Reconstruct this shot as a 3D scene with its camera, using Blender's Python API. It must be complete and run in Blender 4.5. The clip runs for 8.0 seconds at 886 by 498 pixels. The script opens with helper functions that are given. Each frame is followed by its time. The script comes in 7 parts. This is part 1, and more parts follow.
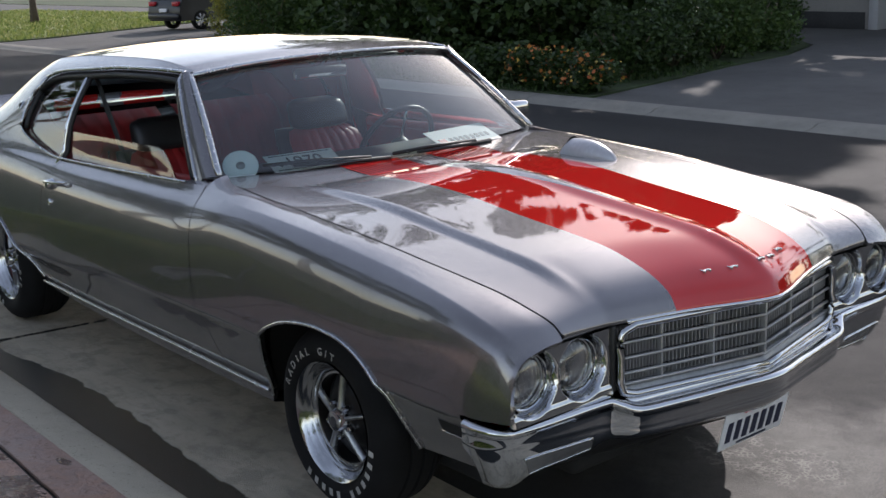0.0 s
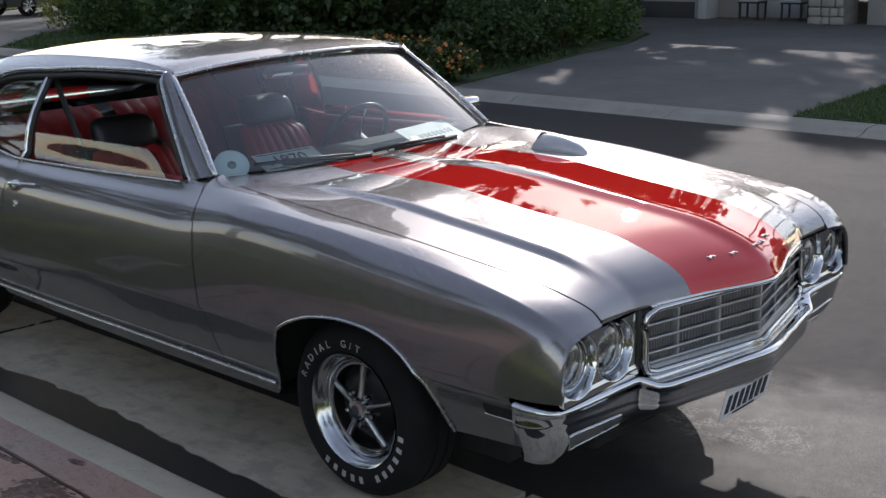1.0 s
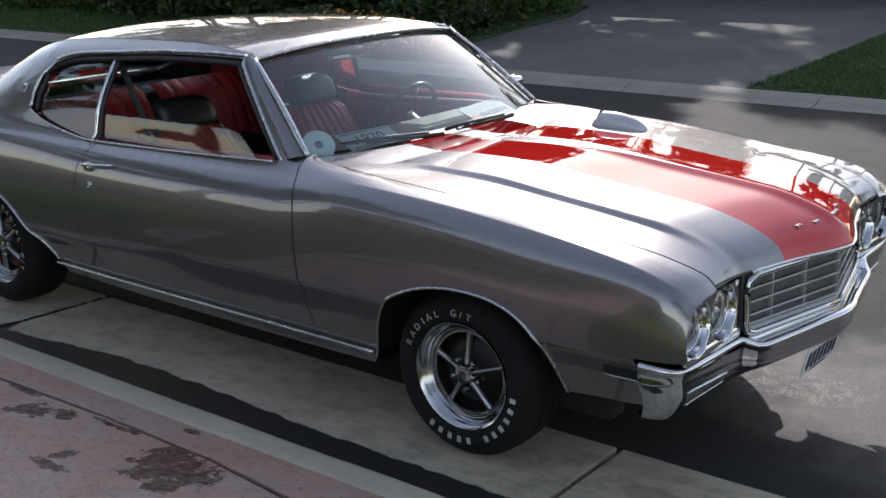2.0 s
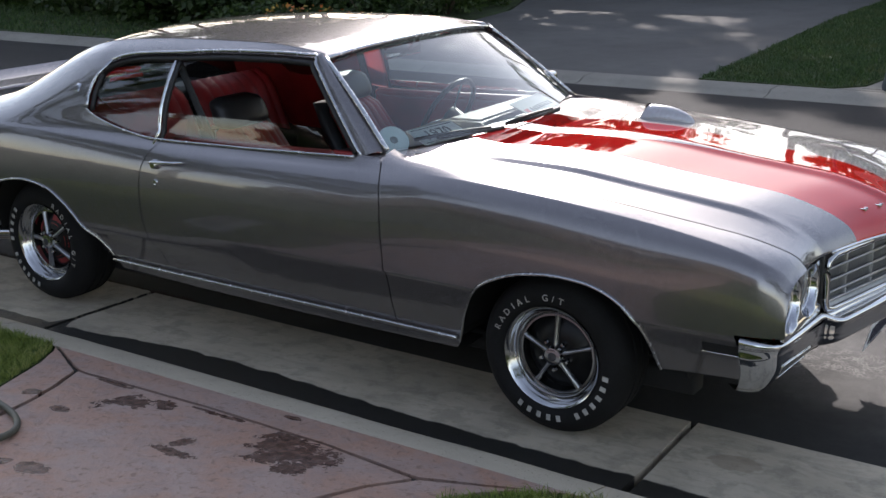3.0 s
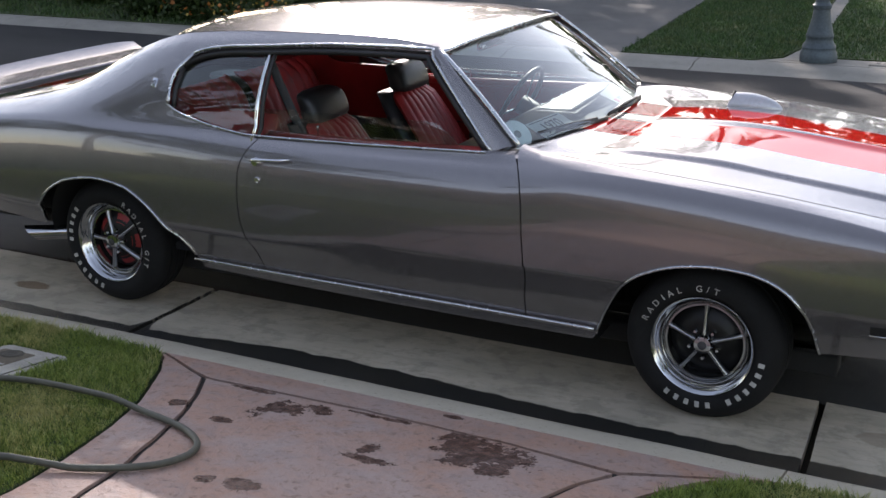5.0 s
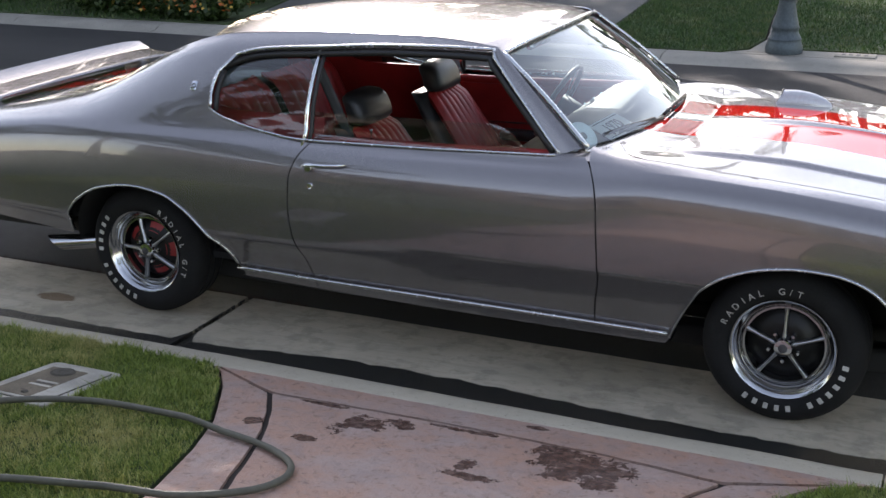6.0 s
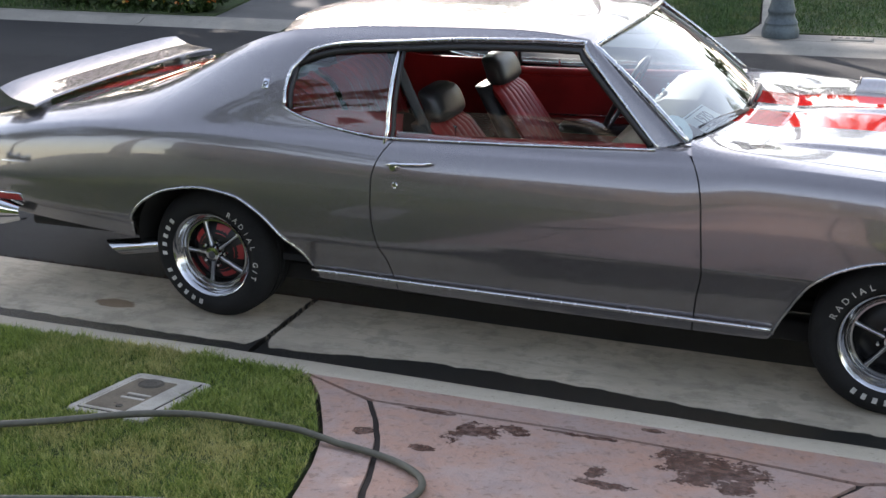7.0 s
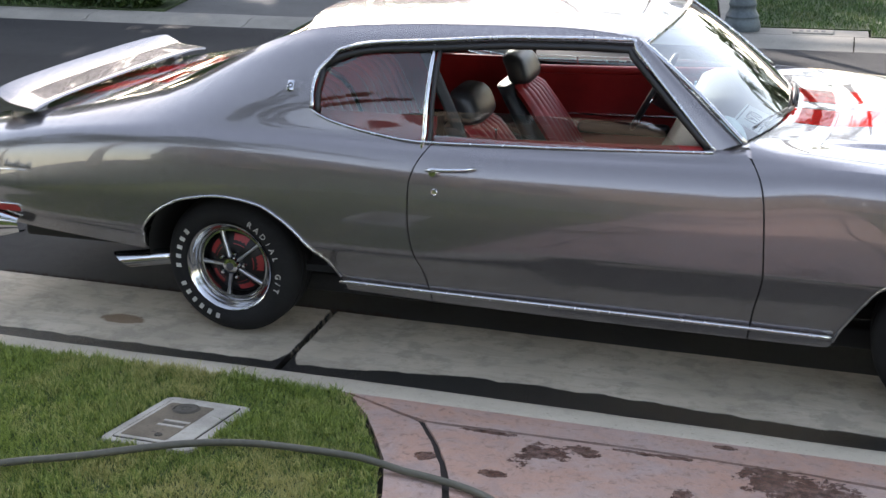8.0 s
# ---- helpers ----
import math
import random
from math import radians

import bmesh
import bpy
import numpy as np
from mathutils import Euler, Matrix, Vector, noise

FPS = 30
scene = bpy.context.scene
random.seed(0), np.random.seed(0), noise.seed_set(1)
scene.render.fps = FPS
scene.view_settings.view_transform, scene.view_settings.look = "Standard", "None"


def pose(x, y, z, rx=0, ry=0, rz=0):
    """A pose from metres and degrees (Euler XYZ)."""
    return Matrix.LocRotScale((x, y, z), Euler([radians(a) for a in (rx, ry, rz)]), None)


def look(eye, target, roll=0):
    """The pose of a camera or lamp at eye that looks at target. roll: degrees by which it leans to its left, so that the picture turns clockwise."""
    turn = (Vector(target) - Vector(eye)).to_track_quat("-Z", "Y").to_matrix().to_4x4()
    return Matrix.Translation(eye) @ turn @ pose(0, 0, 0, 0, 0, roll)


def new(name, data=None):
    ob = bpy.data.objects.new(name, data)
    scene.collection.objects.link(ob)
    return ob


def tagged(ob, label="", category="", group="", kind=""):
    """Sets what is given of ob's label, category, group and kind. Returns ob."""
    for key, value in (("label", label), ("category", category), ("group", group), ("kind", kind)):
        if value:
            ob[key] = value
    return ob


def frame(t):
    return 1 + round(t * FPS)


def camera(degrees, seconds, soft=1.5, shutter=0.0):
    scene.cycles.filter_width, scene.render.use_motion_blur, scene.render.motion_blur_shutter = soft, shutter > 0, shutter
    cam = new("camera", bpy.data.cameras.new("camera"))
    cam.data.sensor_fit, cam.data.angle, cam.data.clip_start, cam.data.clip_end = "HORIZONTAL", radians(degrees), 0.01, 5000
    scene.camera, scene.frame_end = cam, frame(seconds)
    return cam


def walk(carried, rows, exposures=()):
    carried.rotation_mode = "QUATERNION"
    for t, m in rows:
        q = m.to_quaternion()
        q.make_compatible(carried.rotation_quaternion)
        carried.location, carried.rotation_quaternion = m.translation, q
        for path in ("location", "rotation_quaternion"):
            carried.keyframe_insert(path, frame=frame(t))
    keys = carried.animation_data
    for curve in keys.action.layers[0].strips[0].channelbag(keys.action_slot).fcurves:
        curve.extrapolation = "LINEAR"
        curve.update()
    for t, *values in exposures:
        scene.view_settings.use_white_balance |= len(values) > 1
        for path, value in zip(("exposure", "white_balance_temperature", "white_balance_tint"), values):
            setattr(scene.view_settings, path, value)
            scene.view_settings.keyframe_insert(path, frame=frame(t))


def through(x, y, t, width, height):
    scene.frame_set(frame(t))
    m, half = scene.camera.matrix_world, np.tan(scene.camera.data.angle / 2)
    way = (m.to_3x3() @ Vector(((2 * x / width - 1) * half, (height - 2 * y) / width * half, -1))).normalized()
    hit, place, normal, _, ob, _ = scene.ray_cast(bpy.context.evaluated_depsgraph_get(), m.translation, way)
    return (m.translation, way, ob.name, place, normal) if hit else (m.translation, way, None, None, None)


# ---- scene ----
cam = camera(40.4, 8.0)
PATH = [
    (0, (5.793, -2.771, 1.703), (4.281, -1.552, 1.224), -2.2),
    (0.5, (5.644, -3.019, 1.764), (4.234, -1.691, 1.267), -2.1),
    (1, (5.527, -3.326, 1.794), (4.216, -1.904, 1.284), -1.5),
    (1.5, (5.388, -3.649, 1.839), (4.127, -2.187, 1.32), -1.5),
    (2, (5.205, -3.895, 1.873), (4.005, -2.395, 1.316), -1.4),
    (3.5, (4.608, -4.623, 1.96), (3.566, -3.017, 1.385), -1.3),
    (4, (4.348, -4.74, 1.986), (3.349, -3.112, 1.393), -1.0),
    (4.5, (4.119, -4.862, 2.021), (3.18, -3.206, 1.407), -0.9),
    (5.8, (3.446, -5.053, 2.088), (2.674, -3.322, 1.449), -0.7),
    (6, (3.336, -5.068, 2.08), (2.576, -3.332, 1.438), -0.7),
    (6.5, (3.058, -5.142, 2.077), (2.337, -3.394, 1.425), -1.0),
    (7, (2.809, -5.137, 2.093), (2.112, -3.383, 1.43), -1.2),
    (7.5, (2.546, -5.094, 2.078), (1.919, -3.317, 1.409), -0.7),
    (8, (2.325, -5.051, 2.08), (1.737, -3.263, 1.405), -0.9),
]
walk(cam, [(t, look(eye, target, roll)) for t, eye, target, roll in PATH], exposures=[(0, 0.69, 6700, 16), (2, 0.79, 6700, 16), (4.5, 1.13, 6900, 18), (6.5, 1.6, 6950, 17), (8, 1.9, 6980, 16)])

# ---- light ----
SUN_AZ, SUN_EL = radians(121), radians(24.5)
world = bpy.data.worlds.new("sky")
scene.world = world
world.use_nodes = True
wn = world.node_tree
wn.nodes.clear()
sky = wn.nodes.new("ShaderNodeTexSky")
sky.sky_type = "NISHITA"
sky.sun_disc = False
sky.sun_elevation = SUN_EL
sky.sun_rotation = math.pi / 2 - SUN_AZ
sky.dust_density = 0.6
sky.air_density = 1.15
bg = wn.nodes.new("ShaderNodeBackground")
bg.inputs["Strength"].default_value = 0.15
wo = wn.nodes.new("ShaderNodeOutputWorld")
haze = wn.nodes.new("ShaderNodeHueSaturation")
haze.inputs["Saturation"].default_value = 0.72
wn.links.new(sky.outputs[0], haze.inputs["Color"])
wn.links.new(haze.outputs[0], bg.inputs[0])
wn.links.new(bg.outputs[0], wo.inputs[0])
sun = new("sun", bpy.data.lights.new("sun", "SUN"))
sun.data.energy = 2.6
sun.data.angle = radians(0.6)
sun.data.color = (1.0, 0.975, 0.95)
sun_way = Vector((math.cos(SUN_AZ) * math.cos(SUN_EL), math.sin(SUN_AZ) * math.cos(SUN_EL), math.sin(SUN_EL)))
sun.matrix_world = look(sun_way * 40, (0, 0, 0))

# ---- small tools ----
rng = np.random.default_rng(7)


class Nodes:
    """Short hand for one node material."""

    def __init__(self, name):
        self.mat = bpy.data.materials.new(name)
        self.mat.use_nodes = True
        self.t = self.mat.node_tree
        self.b = self.t.nodes["Principled BSDF"]
        self.out = self.t.nodes["Material Output"]

    def n(self, kind, **kw):
        node = self.t.nodes.new(kind)
        for k, v in kw.items():
            if k in node.inputs:
                self.put(node.inputs[k], v)
        return node

    def put(self, socket, v):
        if isinstance(v, bpy.types.NodeSocket):
            self.t.links.new(v, socket)
        else:
            socket.default_value = v

    def coords(self, kind="Object"):
        return self.n("ShaderNodeTexCoord").outputs[kind]

    def noise(self, scale, detail=4, rough=0.55, vec=None, distortion=0.0):
        node = self.n("ShaderNodeTexNoise", Scale=scale, Detail=detail, Roughness=rough, Distortion=distortion)
        self.put(node.inputs["Vector"], vec if vec is not None else self.coords())
        return node.outputs["Fac"]

    def math(self, op, a, b=0.0, c=0.0, clamp=False):
        node = self.t.nodes.new("ShaderNodeMath")
        node.operation, node.use_clamp = op, clamp
        for s, v in zip(node.inputs, (a, b, c)):
            self.put(s, v)
        return node.outputs[0]

    def ramp(self, fac, a, b):
        node = self.t.nodes.new("ShaderNodeMapRange")
        node.interpolation_type = "SMOOTHSTEP"
        self.put(node.inputs[0], fac)
        self.put(node.inputs[1], a)
        self.put(node.inputs[2], b)
        return node.outputs[0]

    def mix(self, fac, a, b):
        node = self.t.nodes.new("ShaderNodeMix")
        node.data_type = "RGBA"
        self.put(node.inputs[0], fac)
        for s, v in ((node.inputs[6], a), (node.inputs[7], b)):
            self.put(s, v if isinstance(v, bpy.types.NodeSocket) else (*v, 1.0))
        return node.outputs[2]

    def axes(self, vec=None):
        node = self.n("ShaderNodeSeparateXYZ")
        self.put(node.inputs[0], vec if vec is not None else self.coords())
        return node.outputs

    def stretch(self, scale, vec=None):
        node = self.t.nodes.new("ShaderNodeMapping")
        self.put(node.inputs[0], vec if vec is not None else self.coords())
        node.inputs["Scale"].default_value = scale
        return node.outputs[0]

    def bump(self, height, strength=0.3, distance=0.01):
        node = self.n("ShaderNodeBump", Strength=strength, Distance=distance)
        self.put(node.inputs["Height"], height)
        self.put(self.b.inputs["Normal"], node.outputs[0])

    def base(self, color=None, rough=None, metal=None, **more):
        for key, v in (("Base Color", color), ("Roughness", rough), ("Metallic", metal)):
            if v is not None:
                self.put(self.b.inputs[key], (*v, 1.0) if isinstance(v, tuple) and len(v) == 3 else v)
        for key, v in more.items():
            self.put(self.b.inputs[key.replace("_", " ")], v)
        return self


def simple(name, color, rough, metal=0.0, grain=60.0, vary=0.15, bump=0.0, **more):
    m = Nodes(name)
    f = m.noise(grain)
    g = m.noise(grain * 0.08, 3)
    k = m.math("ADD", m.math("MULTIPLY", f, 0.5), m.math("MULTIPLY", g, 0.5))
    dark = tuple(c * (1 - vary) for c in color)
    light = tuple(min(1.0, c * (1 + vary)) for c in color)
    m.base(m.mix(m.ramp(k, 0.3, 0.7), dark, light), m.math("MULTIPLY_ADD", f, 0.15, rough - 0.07), metal, **more)
    if bump:
        m.bump(f, bump, 0.004)
    return m.mat


def pchip(xs, ys):
    """Monotone cubic through the knots."""
    xs, ys = np.array(xs, float), np.array(ys, float)
    h = np.diff(xs)
    d = np.diff(ys) / h
    m = np.zeros(len(xs))
    m[0], m[-1] = d[0], d[-1]
    for i in range(1, len(xs) - 1):
        if d[i - 1] * d[i] > 0:
            w1, w2 = 2 * h[i] + h[i - 1], h[i] + 2 * h[i - 1]
            m[i] = (w1 + w2) / (w1 / d[i - 1] + w2 / d[i])

    def at(x):
        x = np.clip(np.asarray(x, float), xs[0], xs[-1])
        i = np.clip(np.searchsorted(xs, x) - 1, 0, len(h) - 1)
        t = (x - xs[i]) / h[i]
        return ((2 * t**3 - 3 * t**2 + 1) * ys[i] + (t**3 - 2 * t**2 + t) * h[i] * m[i]
                + (-2 * t**3 + 3 * t**2) * ys[i + 1] + (t**3 - t**2) * h[i] * m[i + 1])

    return at


def smooth01(a, b, x):
    t = np.clip((np.asarray(x, float) - a) / (b - a), 0, 1)
    return t * t * (3 - 2 * t)


def thing(name, place, label, category, group="", kind=""):
    ob = new(name)
    ob.empty_display_size = 0.2
    ob.location = place
    return tagged(ob, label, category, group, kind)


def link(name, mesh, material, parent=None, label=""):
    mats = material if isinstance(material, (list, tuple)) else [material]
    for m in mats:
        if m is not None:
            mesh.materials.append(m)
    ob = new(name, mesh)
    if parent is not None:
        ob.parent = parent
    if label:
        ob["label"] = label
    return ob


def top_of(ob):
    v = Vector((0, 0, 0))
    while ob is not None:
        v += ob.location
        ob = ob.parent
    return v


def part(name, bm, material, parent=None, label="", smooth=True):
    """One mesh part from a bmesh in world places."""
    if parent is not None:
        bmesh.ops.translate(bm, verts=bm.verts, vec=-top_of(parent))
    mesh = bpy.data.meshes.new(name)
    bm.to_mesh(mesh)
    bm.free()
    if smooth:
        mesh.shade_smooth()
    return link(name, mesh, material, parent, label)


def pydata(name, verts, faces, material, parent=None, label="", normals=None, smooth=True, index=None):
    """One mesh part from arrays in world places."""
    verts = np.asarray(verts, float)
    if parent is not None:
        verts = verts - np.array(top_of(parent))
    mesh = bpy.data.meshes.new(name)
    mesh.from_pydata(verts.tolist(), [], faces)
    mesh.update()
    if smooth:
        mesh.shade_smooth()
    if normals is not None:
        mesh.normals_split_custom_set_from_vertices(np.asarray(normals, float).tolist())
    ob = link(name, mesh, material, parent, label)
    if index is not None:
        mesh.polygons.foreach_set("material_index", index)
    return ob


def grid_faces(n, m, start=0, flip=False, wrap=False):
    out = []
    for i in range(n - 1):
        for j in range(m if wrap else m - 1):
            k = (j + 1) % m
            q = [start + i * m + j, start + i * m + k, start + (i + 1) * m + k, start + (i + 1) * m + j]
            out.append(q[::-1] if flip else q)
    return out


def slope_along(P, axis):
    """Direction along one grid axis, fair for uneven spacing."""
    Q = np.moveaxis(P, axis, 0)
    step = np.diff(Q, axis=0)
    h = np.maximum(np.linalg.norm(step, axis=2, keepdims=True), 1e-7)
    unit = step / h
    out = np.empty_like(Q)
    out[0], out[-1] = unit[0], unit[-1]
    out[1:-1] = (unit[1:] * h[:-1] + unit[:-1] * h[1:]) / (h[:-1] + h[1:])
    return np.moveaxis(out, 0, axis)


def sheet(name, P, material, parent, label="", flip=False, depth=0.015, edges="lrbt", mirror=False, inside=(0, 0, 0.5), inward=False, facing=None):
    """A curved panel from a grid of places P[i, j], with an edge turned inwards all round."""
    P = np.asarray(P, float)
    if mirror:
        P = P * np.array([1, -1, 1])
    n, m = P.shape[:2]
    du, dv = slope_along(P, 0), slope_along(P, 1)
    N = np.cross(du, dv)
    N /= np.maximum(np.linalg.norm(N, axis=2, keepdims=True), 1e-9)
    if facing is not None:
        G = np.asarray(facing, float) * (np.array([1, -1, 1]) if mirror else 1)
        N = G if float((G * N).sum(2).mean()) > 0 else -G
    core = P * np.array([1, 0, 0]) + np.array(inside)
    out_side = float((N * (P - core)).sum(2).mean()) > 0
    if out_side == inward:
        N = -N
    verts, normals = list(P.reshape(-1, 3)), list(N.reshape(-1, 3))
    faces = grid_faces(n, m, 0, out_side != inward)
    for e in edges if depth else "":
        row = {"l": (P[0], N[0], -du[0]), "r": (P[-1], N[-1], du[-1]), "b": (P[:, 0], N[:, 0], -dv[:, 0]), "t": (P[:, -1], N[:, -1], dv[:, -1])}[e]
        p, nn, out = row
        out = out / np.maximum(np.linalg.norm(out, axis=1, keepdims=True), 1e-9)
        s = len(verts)
        k = len(p)
        verts += list(p) + list(p - nn * depth)
        normals += list(out) * 2
        for i in range(k - 1):
            q = [s + i, s + i + 1, s + k + i + 1, s + k + i]
            a, b, c = (np.array(verts[q[x]]) for x in (0, 1, 3))
            faces.append(q if np.dot(np.cross(b - a, c - a), out[i]) > 0 else q[::-1])
    return pydata(name, verts, faces, material, parent, label, normals)


def tube_data(points, radius, sides=8, closed=False, flat=1.0, up=(0, 0, 1)):
    """Rings along a line; radius may be a list. flat: height against width."""
    pts = np.asarray(points, float)
    n = len(pts)
    r = np.full(n, radius, float) if np.isscalar(radius) else np.asarray(radius, float)
    if closed:
        d = np.roll(pts, -1, 0) - np.roll(pts, 1, 0)
    else:
        d = np.gradient(pts, axis=0)
    d /= np.maximum(np.linalg.norm(d, axis=1, keepdims=True), 1e-9)
    verts = []
    upv = np.array(up, float)
    for i in range(n):
        a = np.cross(d[i], upv)
        if np.linalg.norm(a) < 1e-3:
            a = np.cross(d[i], (0, 1, 0.01))
        a /= np.linalg.norm(a)
        b = np.cross(a, d[i])
        for k in range(sides):
            w = 2 * math.pi * k / sides
            verts.append(pts[i] + r[i] * (math.cos(w) * a + flat * math.sin(w) * b))
    faces = []
    for i in range(n if closed else n - 1):
        for k in range(sides):
            i2, k2 = (i + 1) % n, (k + 1) % sides
            faces.append([i * sides + k, i * sides + k2, i2 * sides + k2, i2 * sides + k])
    if not closed:
        faces.append(list(range(sides))[::-1])
        faces.append([(n - 1) * sides + k for k in range(sides)])
    return verts, faces


def tube(name, points, radius, material, parent, label="", sides=8, closed=False, flat=1.0, up=(0, 0, 1)):
    v, f = tube_data(points, radius, sides, closed, flat, up)
    return pydata(name, v, f, material, parent, label)


def box_bm(lo, hi, bevel=0.0, segments=2, bm=None):
    bm = bm or bmesh.new()
    out = bmesh.ops.create_cube(bm, size=1)
    lo, hi = Vector(lo), Vector(hi)
    for v in out["verts"]:
        v.co = Vector(((lo[i] + hi[i]) / 2 + v.co[i] * (hi[i] - lo[i]) for i in range(3)))
    if bevel:
        es = list({e for v in out["verts"] for e in v.link_edges})
        bmesh.ops.bevel(bm, geom=es, offset=bevel, segments=segments, affect="EDGES", profile=0.5)
    return bm


def box(name, lo, hi, material, parent=None, label="", bevel=0.0, segments=2, turn=None):
    bm = box_bm(lo, hi, bevel, segments)
    if turn is not None:
        bmesh.ops.transform(bm, matrix=turn, verts=bm.verts)
    return part(name, bm, material, parent, label, smooth=bevel > 0)


def lathe_data(profile, axis_at, axis="y", seg=40, sign=1):
    """Turn a profile of (along, radius) about an axis through axis_at."""
    verts = []
    n = len(profile)
    for k in range(seg):
        w = 2 * math.pi * k / seg
        c, s = math.cos(w), math.sin(w)
        for a, r in profile:
            if axis == "y":
                verts.append((axis_at[0] + r * c, axis_at[1] + sign * a, axis_at[2] + r * s))
            elif axis == "x":
                verts.append((axis_at[0] + sign * a, axis_at[1] + r * c, axis_at[2] + r * s))
            else:
                verts.append((axis_at[0] + r * c, axis_at[1] + r * s, axis_at[2] + sign * a))
    faces = []
    for k in range(seg):
        k2 = (k + 1) % seg
        for j in range(n - 1):
            faces.append([k * n + j, k * n + j + 1, k2 * n + j + 1, k2 * n + j])
    return verts, faces


def lathe(name, profile, axis_at, material, parent, label="", axis="y", seg=40, sign=1):
    v, f = lathe_data(profile, axis_at, axis, seg, sign)
    bm = bmesh.new()
    vs = [bm.verts.new(c) for c in v]
    for q in f:
        bm.faces.new([vs[i] for i in q])
    bmesh.ops.remove_doubles(bm, verts=bm.verts, dist=1e-5)
    bmesh.ops.recalc_face_normals(bm, faces=bm.faces)
    ob = part(name, bm, material, parent, label)
    ob.data.set_sharp_from_angle(angle=radians(40))
    return ob


def letters(name, text, size, depth, m, material, parent, label=""):
    """Built-in font as a mesh at the pose m."""
    cu = bpy.data.curves.new(name, "FONT")
    cu.body, cu.size, cu.extrude = text, size, depth
    cu.align_x, cu.align_y = "CENTER", "CENTER"
    tmp = new(name + "_tmp", cu)
    bpy.context.view_layer.update()
    mesh = bpy.data.meshes.new_from_object(tmp.evaluated_get(bpy.context.evaluated_depsgraph_get()))
    bpy.data.objects.remove(tmp)
    bpy.data.curves.remove(cu)
    mesh.transform(m)
    if parent is not None:
        mesh.transform(Matrix.Translation(-top_of(parent)))
    mesh.materials.clear()
    return link(name, mesh, material, parent, label)


# ---- materials ----
def paint(name, stripes=None):
    """Metallic grey lacquer; stripes: 'hood' or 'deck' for two red bands with a grey gap."""
    m = Nodes(name)
    flake = m.noise(2600, 2)
    cloud = m.noise(1.6, 3)
    grey = m.mix(m.ramp(flake, 0.35, 0.65), (0.170, 0.159, 0.164), (0.245, 0.231, 0.238))
    grey = m.mix(m.math("MULTIPLY", m.ramp(cloud, 0.3, 0.8), 0.12), grey, (0.176, 0.165, 0.171))
    metal = 0.74
    mask = 0.0
    if stripes:
        x, y, z = m.axes()
        a = m.math("ABSOLUTE", y)
        out_edge = m.math("LESS_THAN", a, 0.315)
        if stripes == "hood":
            gap = m.math("MULTIPLY", m.ramp(x, 2.15, 1.1), 0.07)
        else:
            gap = 0.07
        inner = m.math("GREATER_THAN", a, gap)
        mask = m.math("MULTIPLY", out_edge, inner)
        red = m.mix(m.ramp(flake, 0.3, 0.7), (0.50, 0.014, 0.012), (0.60, 0.022, 0.018))
        grey = m.mix(mask, grey, red)
        metal = m.math("MULTIPLY", m.math("SUBTRACT", 1.0, mask), 0.74)
    rough = m.math("ADD", m.math("MULTIPLY_ADD", flake, 0.06, 0.24), m.math("MULTIPLY", mask, 0.5) if stripes else 0.0)
    m.base(grey, rough, metal, Coat_Weight=1.0, Coat_Roughness=0.007)
    m.b.inputs["Coat IOR"].default_value = 1.75
    m.b.inputs["Specular IOR Level"].default_value = 0.0
    peel = m.n("ShaderNodeBump", Strength=0.014, Distance=0.002)
    m.put(peel.inputs["Height"], m.noise(90, 2))
    m.put(m.b.inputs["Coat Normal"], peel.outputs[0])
    return m.mat


def chrome_mat():
    m = Nodes("chrome")
    f = m.noise(35, 4)
    m.base((0.64, 0.65, 0.67), m.math("MULTIPLY_ADD", m.ramp(f, 0.5, 0.9), 0.1, 0.045), 1.0)
    return m.mat


def glass_mat(name, tint, gloss=0.03):
    m = Nodes(name)
    t = m.t
    tr = m.n("ShaderNodeBsdfTransparent", Color=(*tint, 1.0))
    gl = m.n("ShaderNodeBsdfGlossy", Roughness=gloss)
    gl.inputs["Color"].default_value = (1, 1, 1, 1)
    fr = m.n("ShaderNodeFresnel", IOR=1.52)
    dust = m.noise(9, 4)
    fac = m.math("ADD", m.math("MULTIPLY", fr.outputs[0], 1.7), m.math("MULTIPLY", dust, 0.02), clamp=True)
    mix = m.n("ShaderNodeMixShader")
    m.put(mix.inputs[0], fac)
    t.links.new(tr.outputs[0], mix.inputs[1])
    t.links.new(gl.outputs[0], mix.inputs[2])
    t.links.new(mix.outputs[0], m.out.inputs[0])
    t.nodes.remove(m.b)
    return m.mat


def leather(name, color, rough=0.45):
    m = Nodes(name)
    f, g = m.noise(260, 3), m.noise(6, 3)
    m.base(m.mix(m.ramp(g, 0.3, 0.75), tuple(c * 0.75 for c in color), tuple(min(1, c * 1.15) for c in color)), m.math("MULTIPLY_ADD", f, 0.15, rough - 0.07))
    m.bump(f, 0.15, 0.002)
    return m.mat


